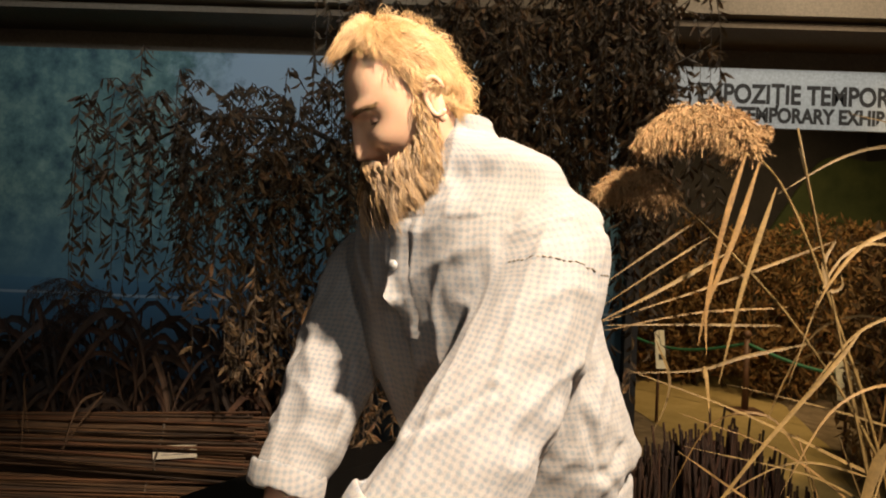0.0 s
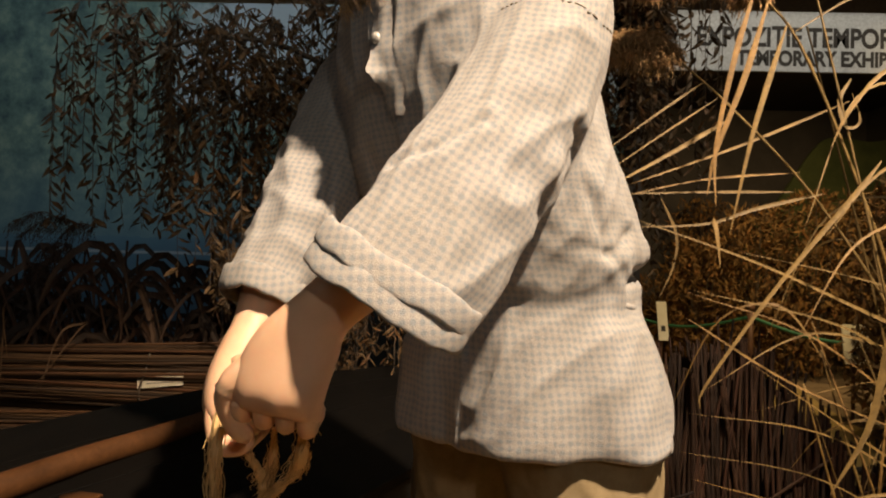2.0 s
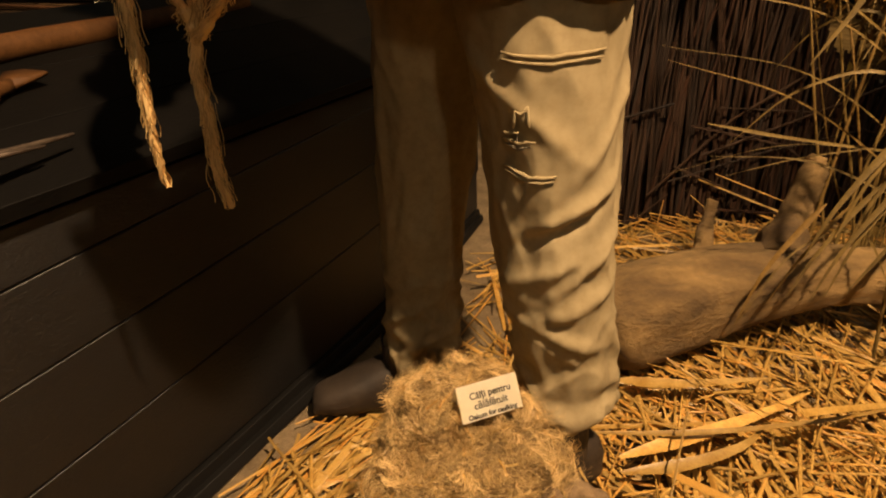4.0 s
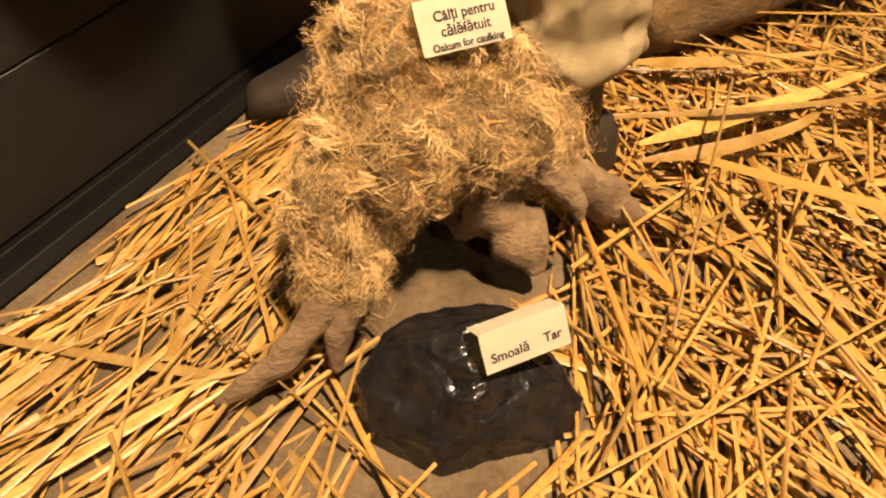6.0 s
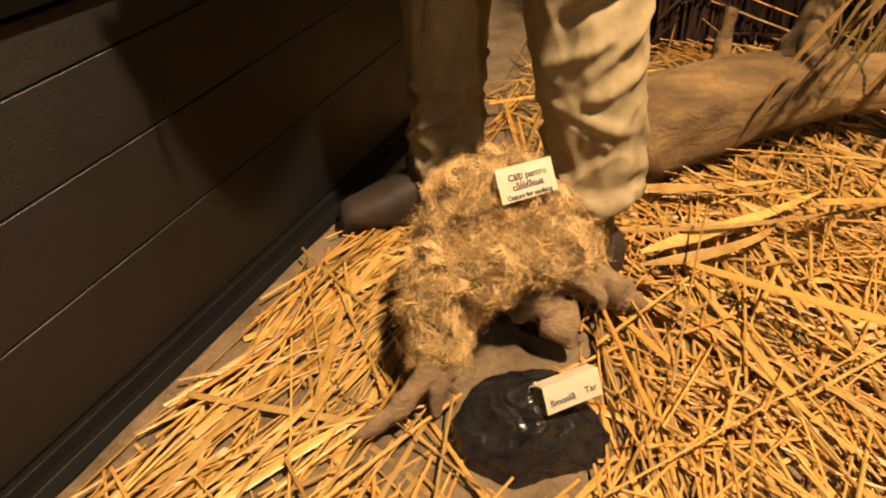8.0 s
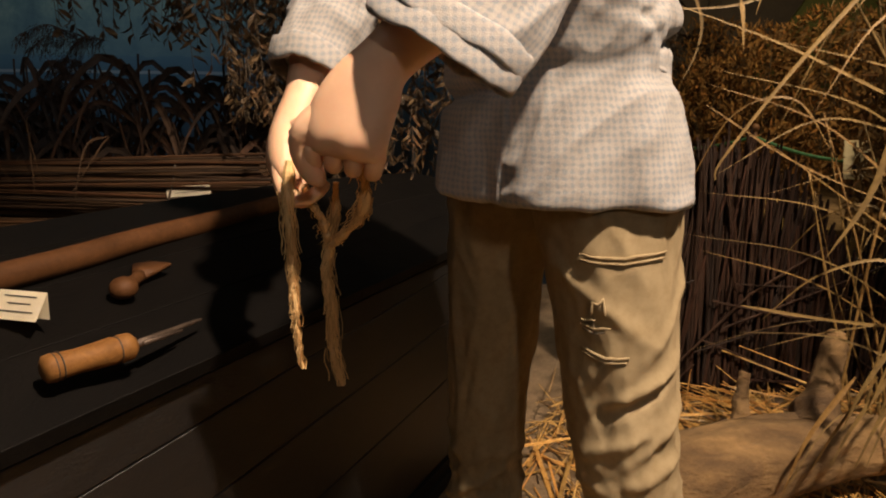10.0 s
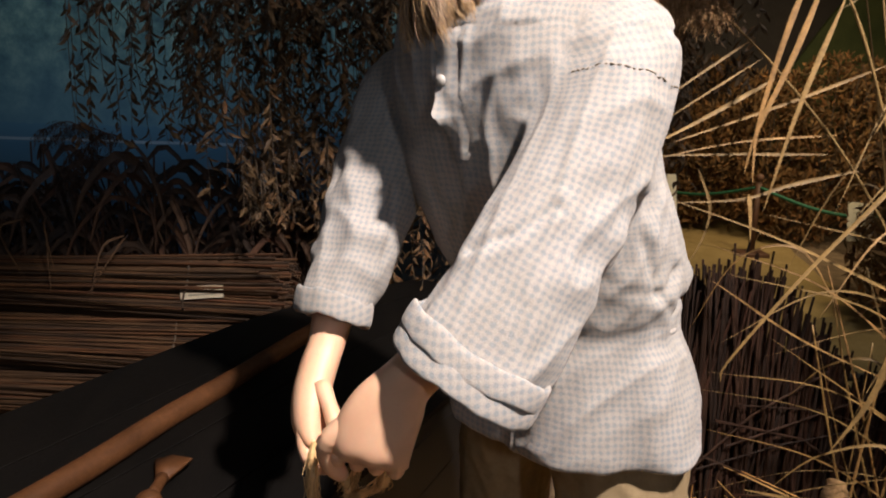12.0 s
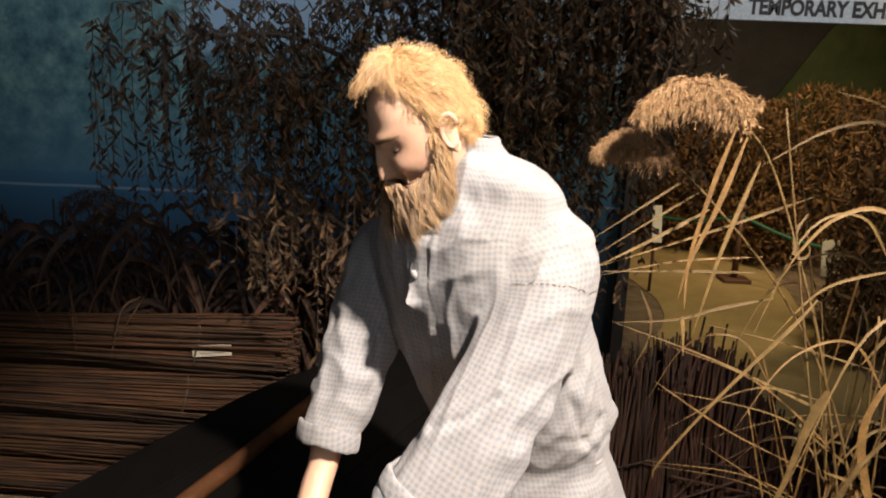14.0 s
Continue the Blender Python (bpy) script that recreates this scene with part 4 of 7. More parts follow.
    ob = B.build("mannequin", [M["check"], M["twill"], M["wax"], M["hair"], M["beard"], M["eye_white"], M["leather"], M["thread"], M["button"]])
    return tagged(ob, "bearded wax fisherman mannequin in checked linen shirt and patched khaki trousers", "mannequin")


def ball(B, c, r, material, n=12, axes=None):
    """An ellipsoid at c; axes: three unit vectors for its radii."""
    v, f = [], []
    ax = axes or (Vector((1, 0, 0)), Vector((0, 1, 0)), Vector((0, 0, 1)))
    for i in range(n + 1):
        th = math.pi * i / n
        for k in range(2 * n):
            ph = math.pi * k / n
            v.append(tuple(Vector(c) + ax[0] * (r[0] * math.sin(th) * math.cos(ph)) + ax[1] * (r[1] * math.sin(th) * math.sin(ph)) + ax[2] * (r[2] * math.cos(th))))
    for i in range(n):
        for k in range(2 * n):
            q = (k + 1) % (2 * n)
            f.append((i * 2 * n + k, (i + 1) * 2 * n + k, (i + 1) * 2 * n + q, i * 2 * n + q))
    B.add(v, f, material)


def cuff(B, c, a, b, d, r1, r2, thick, lift, material):
    """A rolled band of cloth round a sleeve's end."""
    a, d = a.normalized(), d.normalized()
    b = (b - a * b.dot(a)).normalized()
    v, f, uvs = [], [], []
    n, m_ = 80, 18
    for i in range(n):
        w = 2 * math.pi * i / n
        wob = noise.noise(Vector((math.cos(w) * 2, math.sin(w) * 2, lift * 300)))
        out = (a * (math.cos(w) * r2) + b * (math.sin(w) * r1)).normalized()
        p = c + a * ((r1 + 0.004 * wob) * math.cos(w)) + b * ((r2 + 0.004 * wob) * math.sin(w)) - d * (lift + 0.006 * wob)
        for k in range(m_):
            q = 2 * math.pi * k / m_
            t_ = thick * (1 + 0.14 * noise.noise(Vector((math.cos(w) * 5, math.sin(w) * 5, k * 0.3))))
            v.append(tuple(p + out * (t_ * 0.50 * math.copysign(abs(math.cos(q)) ** 0.7, math.cos(q))) + d * (t_ * 1.9 * math.copysign(abs(math.sin(q)) ** 0.7, math.sin(q)))))
    for i in range(n):
        for k in range(m_):
            f.append((i * m_ + k, ((i + 1) % n) * m_ + k, ((i + 1) % n) * m_ + (k + 1) % m_, i * m_ + (k + 1) % m_))
    B.add(v, f, material)


def shoe(B, x, y, yaw, top, material):
    d = Vector((math.cos(radians(yaw)), math.sin(radians(yaw)), 0))
    s = Vector((-d.y, d.x, 0))
    rings = []
    for q, w, h in ((-0.07, 0.020, 0.025), (-0.06, 0.036, 0.05), (0.0, 0.042, 0.06), (0.07, 0.047, 0.048), (0.13, 0.045, 0.034), (0.175, 0.030, 0.024), (0.185, 0.012, 0.012)):
        p = Vector((x, y, h + 0.012)) + d * q
        rings.append((p.x, p.y, p.z, w, h, *s, 0, 0, 1))
    B.loft(rings, 26, 24, material, wavy(2, 1, 1, 0.003, 2, 3), power=2.4, cap=True)
    up = Vector((x, y, 0.06))
    B.loft([(up.x, up.y, 0.05, 0.045, 0.05, 1, 0, 0, 0, 1, 0), (up.x - 0.01, up.y, top, 0.042, 0.045, 1, 0, 0, 0, 1, 0)], 6, 20, material)


def finger(B, pts, r, material):
    v, f = [], []
    rows = spline(pts, 14)
    rad = [r * (1.0 - 0.25 * i / 13) * (1 + 0.06 * math.sin(i * 1.4)) for i in range(14)]
    rad[-1] *= 0.55
    tube(v, f, rows, rad, 12)
    B.add(v, f, material)


def arm_hand(B, material):
    # left: forearm in the cuff, wrist, back of the hand to the viewer, fingers curled under
    A, D = (0.80, 0.1, -0.55), (0.2, -0.98, 0.1)
    B.loft([ring(-0.005, 0.775, 1.02, 0.036, 0.032, A, D), ring(-0.045, 0.762, 0.992, 0.032, 0.029, (0.7, 0.1, -0.7), D), ring(-0.078, 0.756, 0.962, 0.031, 0.026, (0.80, 0.1, -0.6), D),
            ring(-0.098, 0.752, 0.935, 0.041, 0.025, (0.93, 0.05, -0.36), D), ring(-0.112, 0.748, 0.905, 0.046, 0.024, (0.97, 0, -0.24), D),
            ring(-0.118, 0.746, 0.878, 0.045, 0.022, (0.98, 0, -0.18), D), ring(-0.120, 0.752, 0.862, 0.040, 0.016, (0.98, 0, -0.18), D), ring(-0.12, 0.762, 0.858, 0.02, 0.008, (0.98, 0, -0.18), D)],
           40, 36, material, lambda u, v, ln: 0.0022 * math.exp(-((v - 0.80) / 0.07) ** 2) * math.cos(u * 2 * math.pi * 8), power=2.2)
    for k, x in enumerate((-0.155, -0.132, -0.110, -0.088)):
        z = 0.868 - 0.004 * k
        finger(B, [(x, 0.752, z + 0.008), (x - 0.002, 0.757, z - 0.006), (x - 0.004, 0.775, z - 0.012), (x - 0.002, 0.796, z - 0.004), (x + 0.001, 0.802, z + 0.008)], 0.0112, material)
    finger(B, [(-0.106, 0.758, 0.938), (-0.138, 0.750, 0.918), (-0.164, 0.747, 0.893), (-0.170, 0.752, 0.872), (-0.162, 0.764, 0.846), (-0.150, 0.770, 0.832)], 0.0135, material)
    # right: seen edge on behind it
    A2, D2 = (0.95, 0.25, 0), (0.2, -0.9, 0.35)
    B.loft([ring(-0.200, 0.995, 0.985, 0.033, 0.033, A2, D2), ring(-0.207, 0.968, 0.935, 0.028, 0.029, A2, D2), ring(-0.216, 0.945, 0.902, 0.028, 0.034, A2, D2),
            ring(-0.222, 0.918, 0.868, 0.027, 0.043, A2, D2), ring(-0.220, 0.893, 0.838, 0.024, 0.042, A2, D2), ring(-0.212, 0.874, 0.820, 0.016, 0.034, A2, D2), ring(-0.209, 0.868, 0.816, 0.006, 0.02, A2, D2)],
           34, 30, material, power=2.2)
    for k in range(4):
        o = k * 0.019
        finger(B, [(-0.222 + 0.006 * k, 0.868 + o, 0.846 - 0.4 * o), (-0.216, 0.850 + o, 0.818 - 0.3 * o), (-0.198, 0.838 + o, 0.803 - 0.2 * o), (-0.178, 0.836 + o, 0.806), (-0.166, 0.838 + o, 0.818)], 0.0105, material)
    finger(B, [(-0.205, 0.900, 0.890), (-0.186, 0.870, 0.866), (-0.172, 0.846, 0.840), (-0.164, 0.832, 0.822)], 0.0125, material)


HEAD_C = Vector((-0.044, 0.988, 1.528))
_yaw, _pit = radians(206), radians(-30)
HF = Vector((math.cos(_yaw) * math.cos(_pit), math.sin(_yaw) * math.cos(_pit), math.sin(_pit)))
HL = Vector((-math.sin(_yaw), math.cos(_yaw), 0))
HU = HF.cross(HL)


def head_point(f, l, u):
    return HEAD_C + HF * f + HL * l + HU * u


def skull(th, ph):
    """Head surface: th from the crown down, ph round from the face; returns forward, left, up."""
    f, l, u = math.sin(th) * math.cos(ph), math.sin(th) * math.sin(ph), math.cos(th)
    rf = 0.098 if f > 0 else 0.076
    p = [f * rf, l * 0.075, u * (0.115 if u > 0 else 0.125)]
    if u < 0:
        p[1] *= 1 - 0.30 * u * u
        if f < 0:
            p[0] *= 1 - 0.45 * u * u
    if f > 0.2:
        front = (f - 0.2) / 0.8
        p[0] *= 1 - 0.06 * front
        def g(y0, z0, wy, wz):
            return math.exp(-((abs(p[1]) - y0) / wy) ** 2 - ((p[2] - z0) / wz) ** 2)
        p[0] += 0.007 * g(0.022, 0.022, 0.022, 0.009)                     # brow
        p[0] -= 0.0065 * g(0.031, 0.000, 0.015, 0.011)                     # eye hollow
        p[0] += 0.010 * g(0.040, -0.030, 0.020, 0.020)                    # cheek
        zz = p[2]
        if -0.052 < zz < 0.014:
            q = (0.014 - zz) / 0.066
            h = 0.031 * q ** 0.9 if q < 0.80 else 0.031 * max(0.0, (1 - q) / 0.20)
            p[0] += h * math.exp(-(p[1] / (0.0075 + 0.006 * q)) ** 2)       # nose
        p[0] += 0.010 * g(0.0, -0.098, 0.022, 0.018)                      # chin
    return p


def head(B, WAX, HAIR, BEARD, EYE_M, LEATHER, rnd):
    n, m_ = 110, 180
    v, f = [], []
    for i in range(n + 1):
        for k in range(m_):
            v.append(tuple(head_point(*skull(math.pi * i / n, 2 * math.pi * k / m_))))
    for i in range(n):
        for k in range(m_):
            q = (k + 1) % m_
            f.append((i * m_ + k, (i + 1) * m_ + k, (i + 1) * m_ + q, i * m_ + q))
    B.add(v, f, WAX)
    # neck
    a, b = HEAD_C - HF * 0.012 - HU * 0.04, Vector((0.012, 1.03, 1.45))
    B.loft([(*a, 0.058, 0.058, 1, 0, 0, 0, 1, 0), (*((a + b) / 2), 0.056, 0.057, 1, 0, 0, 0, 1, 0), (*b, 0.062, 0.062, 1, 0, 0, 0, 1, 0)], 12, 36, WAX)
    def face_f(l, u):
        """How far forward the skin lies at a place of the face."""
        c_ = u / (0.115 if u > 0 else 0.125)
        sn = math.sqrt(max(1e-6, 1 - c_ * c_))
        k = l / (0.075 * sn * (1 if u > 0 else 1 - 0.30 * c_ * c_))
        return skull(math.acos(c_), math.asin(max(-0.99, min(0.99, k))))[0]

    for side in (1, -1):
        # eyeball set in the hollow, iris, and two lids that wrap it
        ec = Vector((face_f(0.030, -0.002) - 0.0116, 0.0315 * side, -0.002))
        EF = (HF * 0.84 + HL * (0.54 * side)).normalized()
        EL = (HL * 0.84 - HF * (0.54 * side)).normalized()
        gaze = (EF * 0.95 - EL * (0.10 * side) - HU * 0.22).normalized()
        mid = head_point(*ec)
        ball(B, mid, (0.0118,) * 3, EYE_M, 18, (EF, EL, HU))
        ball(B, mid + gaze * 0.0096, (0.0026, 0.0048, 0.0048), LEATHER, 12, (gaze, gaze.cross(HU).normalized(), HU))
        for lo, hi, r_ in ((-5, 100, 0.0128), (-100, -22, 0.0124)):
            v, f = [], []
            for i in range(13):
                el = radians(lo + (hi - lo) * i / 12)
                for k in range(25):
                    az = radians(-78 + 156 * k / 24)
                    bow = 1 - 0.55 * (abs(az) / radians(78)) ** 2
                    e2 = radians(-10) + (el - radians(-10)) * bow if abs(el) < 0.6 else el
                    d_ = EF * (math.cos(e2) * math.cos(az)) + EL * (math.cos(e2) * math.sin(az)) + HU * math.sin(e2)
                    v.append(tuple(mid + d_ * r_))
            for i in range(12):
                for k in range(24):
                    f.append((i * 25 + k, i * 25 + k + 1, i * 25 + k + 26, i * 25 + k + 25))
            B.add(v, f, WAX)
            if hi > 0:
                vv, ff = [], []
                tube(vv, ff, [Vector(p) + EF * 0.0004 for p in v[2:23]], 0.0006, 5)
                B.add(vv, ff, LEATHER)
        # ear
        c = head_point(0.010, 0.0770 * side, -0.006)
        ax = (HF * 0.93 + HU * 0.25, HL * side, HU)
        vv, ff = [], []
        pts = [c + (HF * (0.012 * math.cos(w) - 0.004 * math.sin(w)) + HU * (0.025 * math.sin(w))) + HL * side * (0.007 - 0.006 * math.cos(w)) for w in np.linspace(-2.2, 2.9, 22)]
        pts = [p - HF * 0.008 for p in pts]
        tube(vv, ff, pts, [0.0034 + 0.0012 * math.sin(math.pi * i / 21) for i in range(22)], 8)
        B.add(vv, ff, WAX)
        ball(B, c - HF * 0.008 - HL * side * 0.001, (0.0150, 0.0070, 0.027), WAX, 8, (HF, HL, HU))
        ball(B, c - HF * 0.006 - HU * 0.027 + HL * side * 0.005, (0.007, 0.005, 0.009), WAX, 8, (HF, HL, HU))
        # eyebrow hairs, flat along the brow
        for _ in range(170):
            x = 0.010 + 0.036 * rnd.random()
            u0 = 0.0175 + rnd.uniform(-0.0028, 0.0028) + (0.10 * (x - 0.010) if x < 0.034 else 0.0024 - 0.30 * (x - 0.034))
            pts = [head_point(face_f(x + q, u0 + 0.15 * q) + 0.0006 + 0.0006 * k, (x + q) * side, u0 + 0.15 * q) for k, q in enumerate((0.0, 0.004, 0.008))]
            lock(B, pts, 0.0009, BEARD if rnd.random() < 0.6 else HAIR)

    def hairline(ph):
        """Polar angle to which the scalp hair reaches."""
        a = abs((ph + math.pi) % (2 * math.pi) - math.pi)
        if a < 0.75:
            return 0.40 + 0.22 * a
        if a < 1.1:
            return 0.565 + (a - 0.75) * 1.0
        if a < 1.42:
            return 0.915 + (a - 1.1) * 2.1
        return min(1.95, 1.587 if a < 1.60 else 1.587 + (a - 1.60) * 1.1)

    def coat(th, ph):
        """Thickness of the combed hair over the skull."""
        lim = hairline(ph)
        e = max(0.0, min(1.0, (lim - th) / 0.22))
        p = head_point(*skull(th, ph))
        tuft = 0.004 * math.exp(-((abs(ph) - 0.25) / 0.8) ** 2 - ((th - 0.36) / 0.22) ** 2)
        return (math.sqrt(e)) * ((0.0080 if abs(ph) < 1.8 else 0.0065) + 0.007 * noise.noise(p * 28) + 0.005 * noise.noise(p * 65) + tuft) - 0.004 * (e == 0)

    def outward(s):
        return (HF * (s[0] / (0.0096 if s[0] > 0 else 0.0058)) + HL * (s[1] / 0.0056) + HU * (s[2] / 0.0132)).normalized()

    n, m_ = 80, 150
    v, f = [], []
    for i in range(n + 1):
        for k in range(m_):
            th, ph = 2.25 * i / n, 2 * math.pi * k / m_ - math.pi
            s = skull(th, ph)
            v.append(tuple(head_point(*s) + outward(s) * (coat(th, ph) - 0.001)))
    for i in range(n):
        for k in range(m_):
            q = (k + 1) % m_
            f.append((i * m_ + k, (i + 1) * m_ + k, (i + 1) * m_ + q, i * m_ + q))
    B.add(v, f, HAIR)

    def flow(p, th, ph, nor):
        """Combing direction: forward on top, down and back at the sides, in waves."""
        a = abs(ph)
        comb = HF * (0.8 - 0.75 * min(1.6, a)) - HU * (0.15 + 0.9 * math.sin(th)) + HL * (0.5 * math.sin(ph))
        c = cell(p, 0.0095)
        d = comb.normalized() + noise.noise_vector(c * 40) * 1.5 + noise.noise_vector(p * 120) * 0.3
        return (d - nor * d.dot(nor)).normalized()

    for _ in range(17000):
        ph = rnd.uniform(-math.pi, math.pi)
        th = math.acos(1 - rnd.random() * (1 - math.cos(hairline(ph) - 0.02)))
        s = skull(th, ph)
        nor = outward(s)
        p = head_point(*s) + nor * (coat(th, ph) * rnd.uniform(0.55, 1.0))
        d = flow(p, th, ph, nor)
        ln = rnd.uniform(0.014, 0.034)
        up_ = rnd.uniform(0.001, 0.007) + (0.014 if rnd.random() < 0.05 else 0.0)
        if th < 0.5 and abs(ph) < 1.1:
            d = (d + HF * 0.9 + HL * 0.25).normalized()
            ln *= 1.05
        side = nor.cross(d) * rnd.uniform(-0.004, 0.004)
        pts = [p - d * ln * 0.3 - nor * 0.002, p + nor * up_ * 0.7 + side * 0.4, p + d * ln * 0.4 + nor * up_ + side, p + d * ln * 0.8 + nor * up_ * 0.4 - Vector((0, 0, 0.002))]
        lock(B, pts, rnd.uniform(0.0004, 0.0010), HAIR)

    # loose tuft that falls over the brow
    for _ in range(750):
        a = rnd.gauss(-0.10, 0.45)
        th = 0.40 + rnd.gauss(0, 0.07)
        s = skull(th, a)
        nor = outward(s)
        p = head_point(*s) + nor * rnd.uniform(0.003, 0.013)
        c = cell(p, 0.010)
        d = (HF * 0.95 + HU * 0.12 + HL * (0.5 * a) + noise.noise_vector(c * 60) * 0.5).normalized()
        ln = rnd.uniform(0.016, 0.040)
        fall = Vector((0, 0, -1)) * ln * rnd.uniform(0.25, 0.7)
        pts = [p, p + d * ln * 0.35 + nor * 0.002, p + d * ln * 0.72 + fall * 0.35, p + d * ln * 0.92 + fall]
        lock(B, pts, rnd.uniform(0.0004, 0.0010), HAIR)

    # beard: soft wedges under cheek and chin, and wavy locks that hang over them
    jaw = [(0.016, 0.067, 0.010, 0.005), (0.020, 0.069, -0.030, 0.008), (0.032, 0.064, -0.062, 0.012), (0.056, 0.051, -0.082, 0.015), (0.080, 0.030, -0.090, 0.016), (0.092, 0.0, -0.094, 0.016)]
    cheek = [(0.022, 0.071, -0.022, 0.003), (0.034, 0.068, -0.042, 0.004), (0.054, 0.060, -0.054, 0.005), (0.074, 0.047, -0.060, 0.005), (0.090, 0.030, -0.066, 0.006), (0.098, 0.008, -0.074, 0.006)]
    for side in (1, -1):
        for fw, lt, up, th_ in jaw:
            ball(B, head_point(fw, lt * side, up) - Vector((0, 0, th_ * 0.7)), (th_, th_ * 0.9, th_ * 1.7), BEARD, 8)
    ball(B, head_point(0.056, 0, -0.094) - Vector((0, 0, 0.012)), (0.046, 0.042, 0.036), BEARD, 12)
    for _ in range(15000):
        kind = rnd.random()
        side = rnd.choice((-1, 1))
        if kind < 0.27:                                     # moustache
            x = rnd.uniform(0.0, 0.032)
            p = head_point(0.108 - 0.40 * x, x * side, -0.047 - 0.28 * x + rnd.uniform(-0.008, 0.003))
            nor = (HF + HL * side * 0.3).normalized()
            d = (HL * side * (0.45 + 9 * x) - HU * 0.8 + HF * 0.10).normalized()
            ln = rnd.uniform(0.028, 0.062)
        else:
            row = cheek if kind < 0.60 else jaw
            q = rnd.random() * 4.999
            i = int(q)
            a_, b_ = row[i], row[i + 1]
            fw, lt, up, th_ = (a_[k] + (b_[k] - a_[k]) * (q - i) for k in range(4))
            drop = rnd.random() ** 1.3 * (th_ * 2.2 if row is jaw else 0.026)
            p = head_point(fw + rnd.gauss(0, 0.004), lt * side * rnd.uniform(0.9, 1.03), up + rnd.gauss(0, 0.004)) - Vector((0, 0, drop))
            nor = (HF * (fw / 0.1) + HL * (lt * side / 0.075)).normalized()
            p = p + nor * th_ * 0.6
            d = (Vector((0, 0, -1.0)) + nor * 0.30 - HF * 0.30).normalized()
            ln = (0.030 + 0.028 * min(1.0, q / 2.5)) * rnd.uniform(0.5, 1.4) * (0.75 if row is jaw else 1.0)
        c_ = cell(p, 0.0075)
        clump = noise.noise_vector(c_ * 45) * 0.95
        ln *= 0.85 + 0.7 * noise.noise(c_ * 75)
        d2 = (d + clump).normalized()
        ph_ = noise.noise(c_ * 50) * 9
        bend = (nor.cross(d).normalized() * 0.8 + nor * 0.5) * 0.0120
        gather = (head_point(0.030, 0, -0.165) - p) * 0.20
        pts = []
        for k in range(7):
            t_ = k / 6
            pts.append(p + (d * (0.45 * t_) + d2 * (0.55 * t_)) * ln + nor * (0.008 * math.sin(math.pi * t_)) + bend * math.sin(t_ * 5.6 + ph_) * t_ + gather * t_ * t_ + (c_ - p) * (0.42 * t_ * t_))
        lock(B, pts, rnd.uniform(0.0004, 0.0011), BEARD if up_dark(p, rnd) else HAIR)


def cell(p, size):
    """The middle of the lock that a hair root belongs to."""
    return Vector([(math.floor(c / size + 0.5) + 0.37) * size for c in p])


def up_dark(p, rnd):
    """Hair grows darker from the temples down to the beard's tip."""
    h = (p - HEAD_C).dot(HU)
    return rnd.random() < min(0.72, max(0.05, 0.30 - h * 5))


def lock(B, pts, w, material):
    """A hair lock: a thin tapered ribbon of crossed faces."""
    base = len(B.v)
    n = len(pts)
    view = Vector((0.15, -0.95, 0.25))
    for i, p in enumerate(pts):
        d = (pts[min(i + 1, n - 1)] - pts[max(i - 1, 0)])
        s = d.cross(view)
        s = s.normalized() if s.length > 1e-9 else Vector((1, 0, 0))
        ww = w * (1 - 0.75 * i / (n - 1)) * 0.5
        B.v += [tuple(p - s * ww), tuple(p + s * ww)]
        B.uv += [(0.0, 0.0), (0.0, 0.0)]
    for i in range(n - 1):
        a = base + 2 * i
        B.f.append((a, a + 1, a + 3, a + 2))
        B.m.append(material)


figure()


# ---- things on the boat ----
def pole():
    v, f = [], []
    a, b = Vector((-0.86, 0.30, 0.664)), Vector((-0.38, 1.78, 0.672))
    pts = [a.lerp(b, i / 24) + Vector((0.004 * noise.noise(Vector((i * 0.3, 0, 0))), 0, 0.003 * noise.noise(Vector((i * 0.3, 5, 0))))) for i in range(25)]
    tube(v, f, pts, [0.022 + 0.0015 * noise.noise(Vector((i * 0.5, 1, 1))) for i in range(25)], 14)
    return tagged(mesh_ob("boat_pole", v, f, M["pole_wood"], smooth=True), "long worn reddish-brown wooden pole lying on the upturned boat", "pole")


pole()


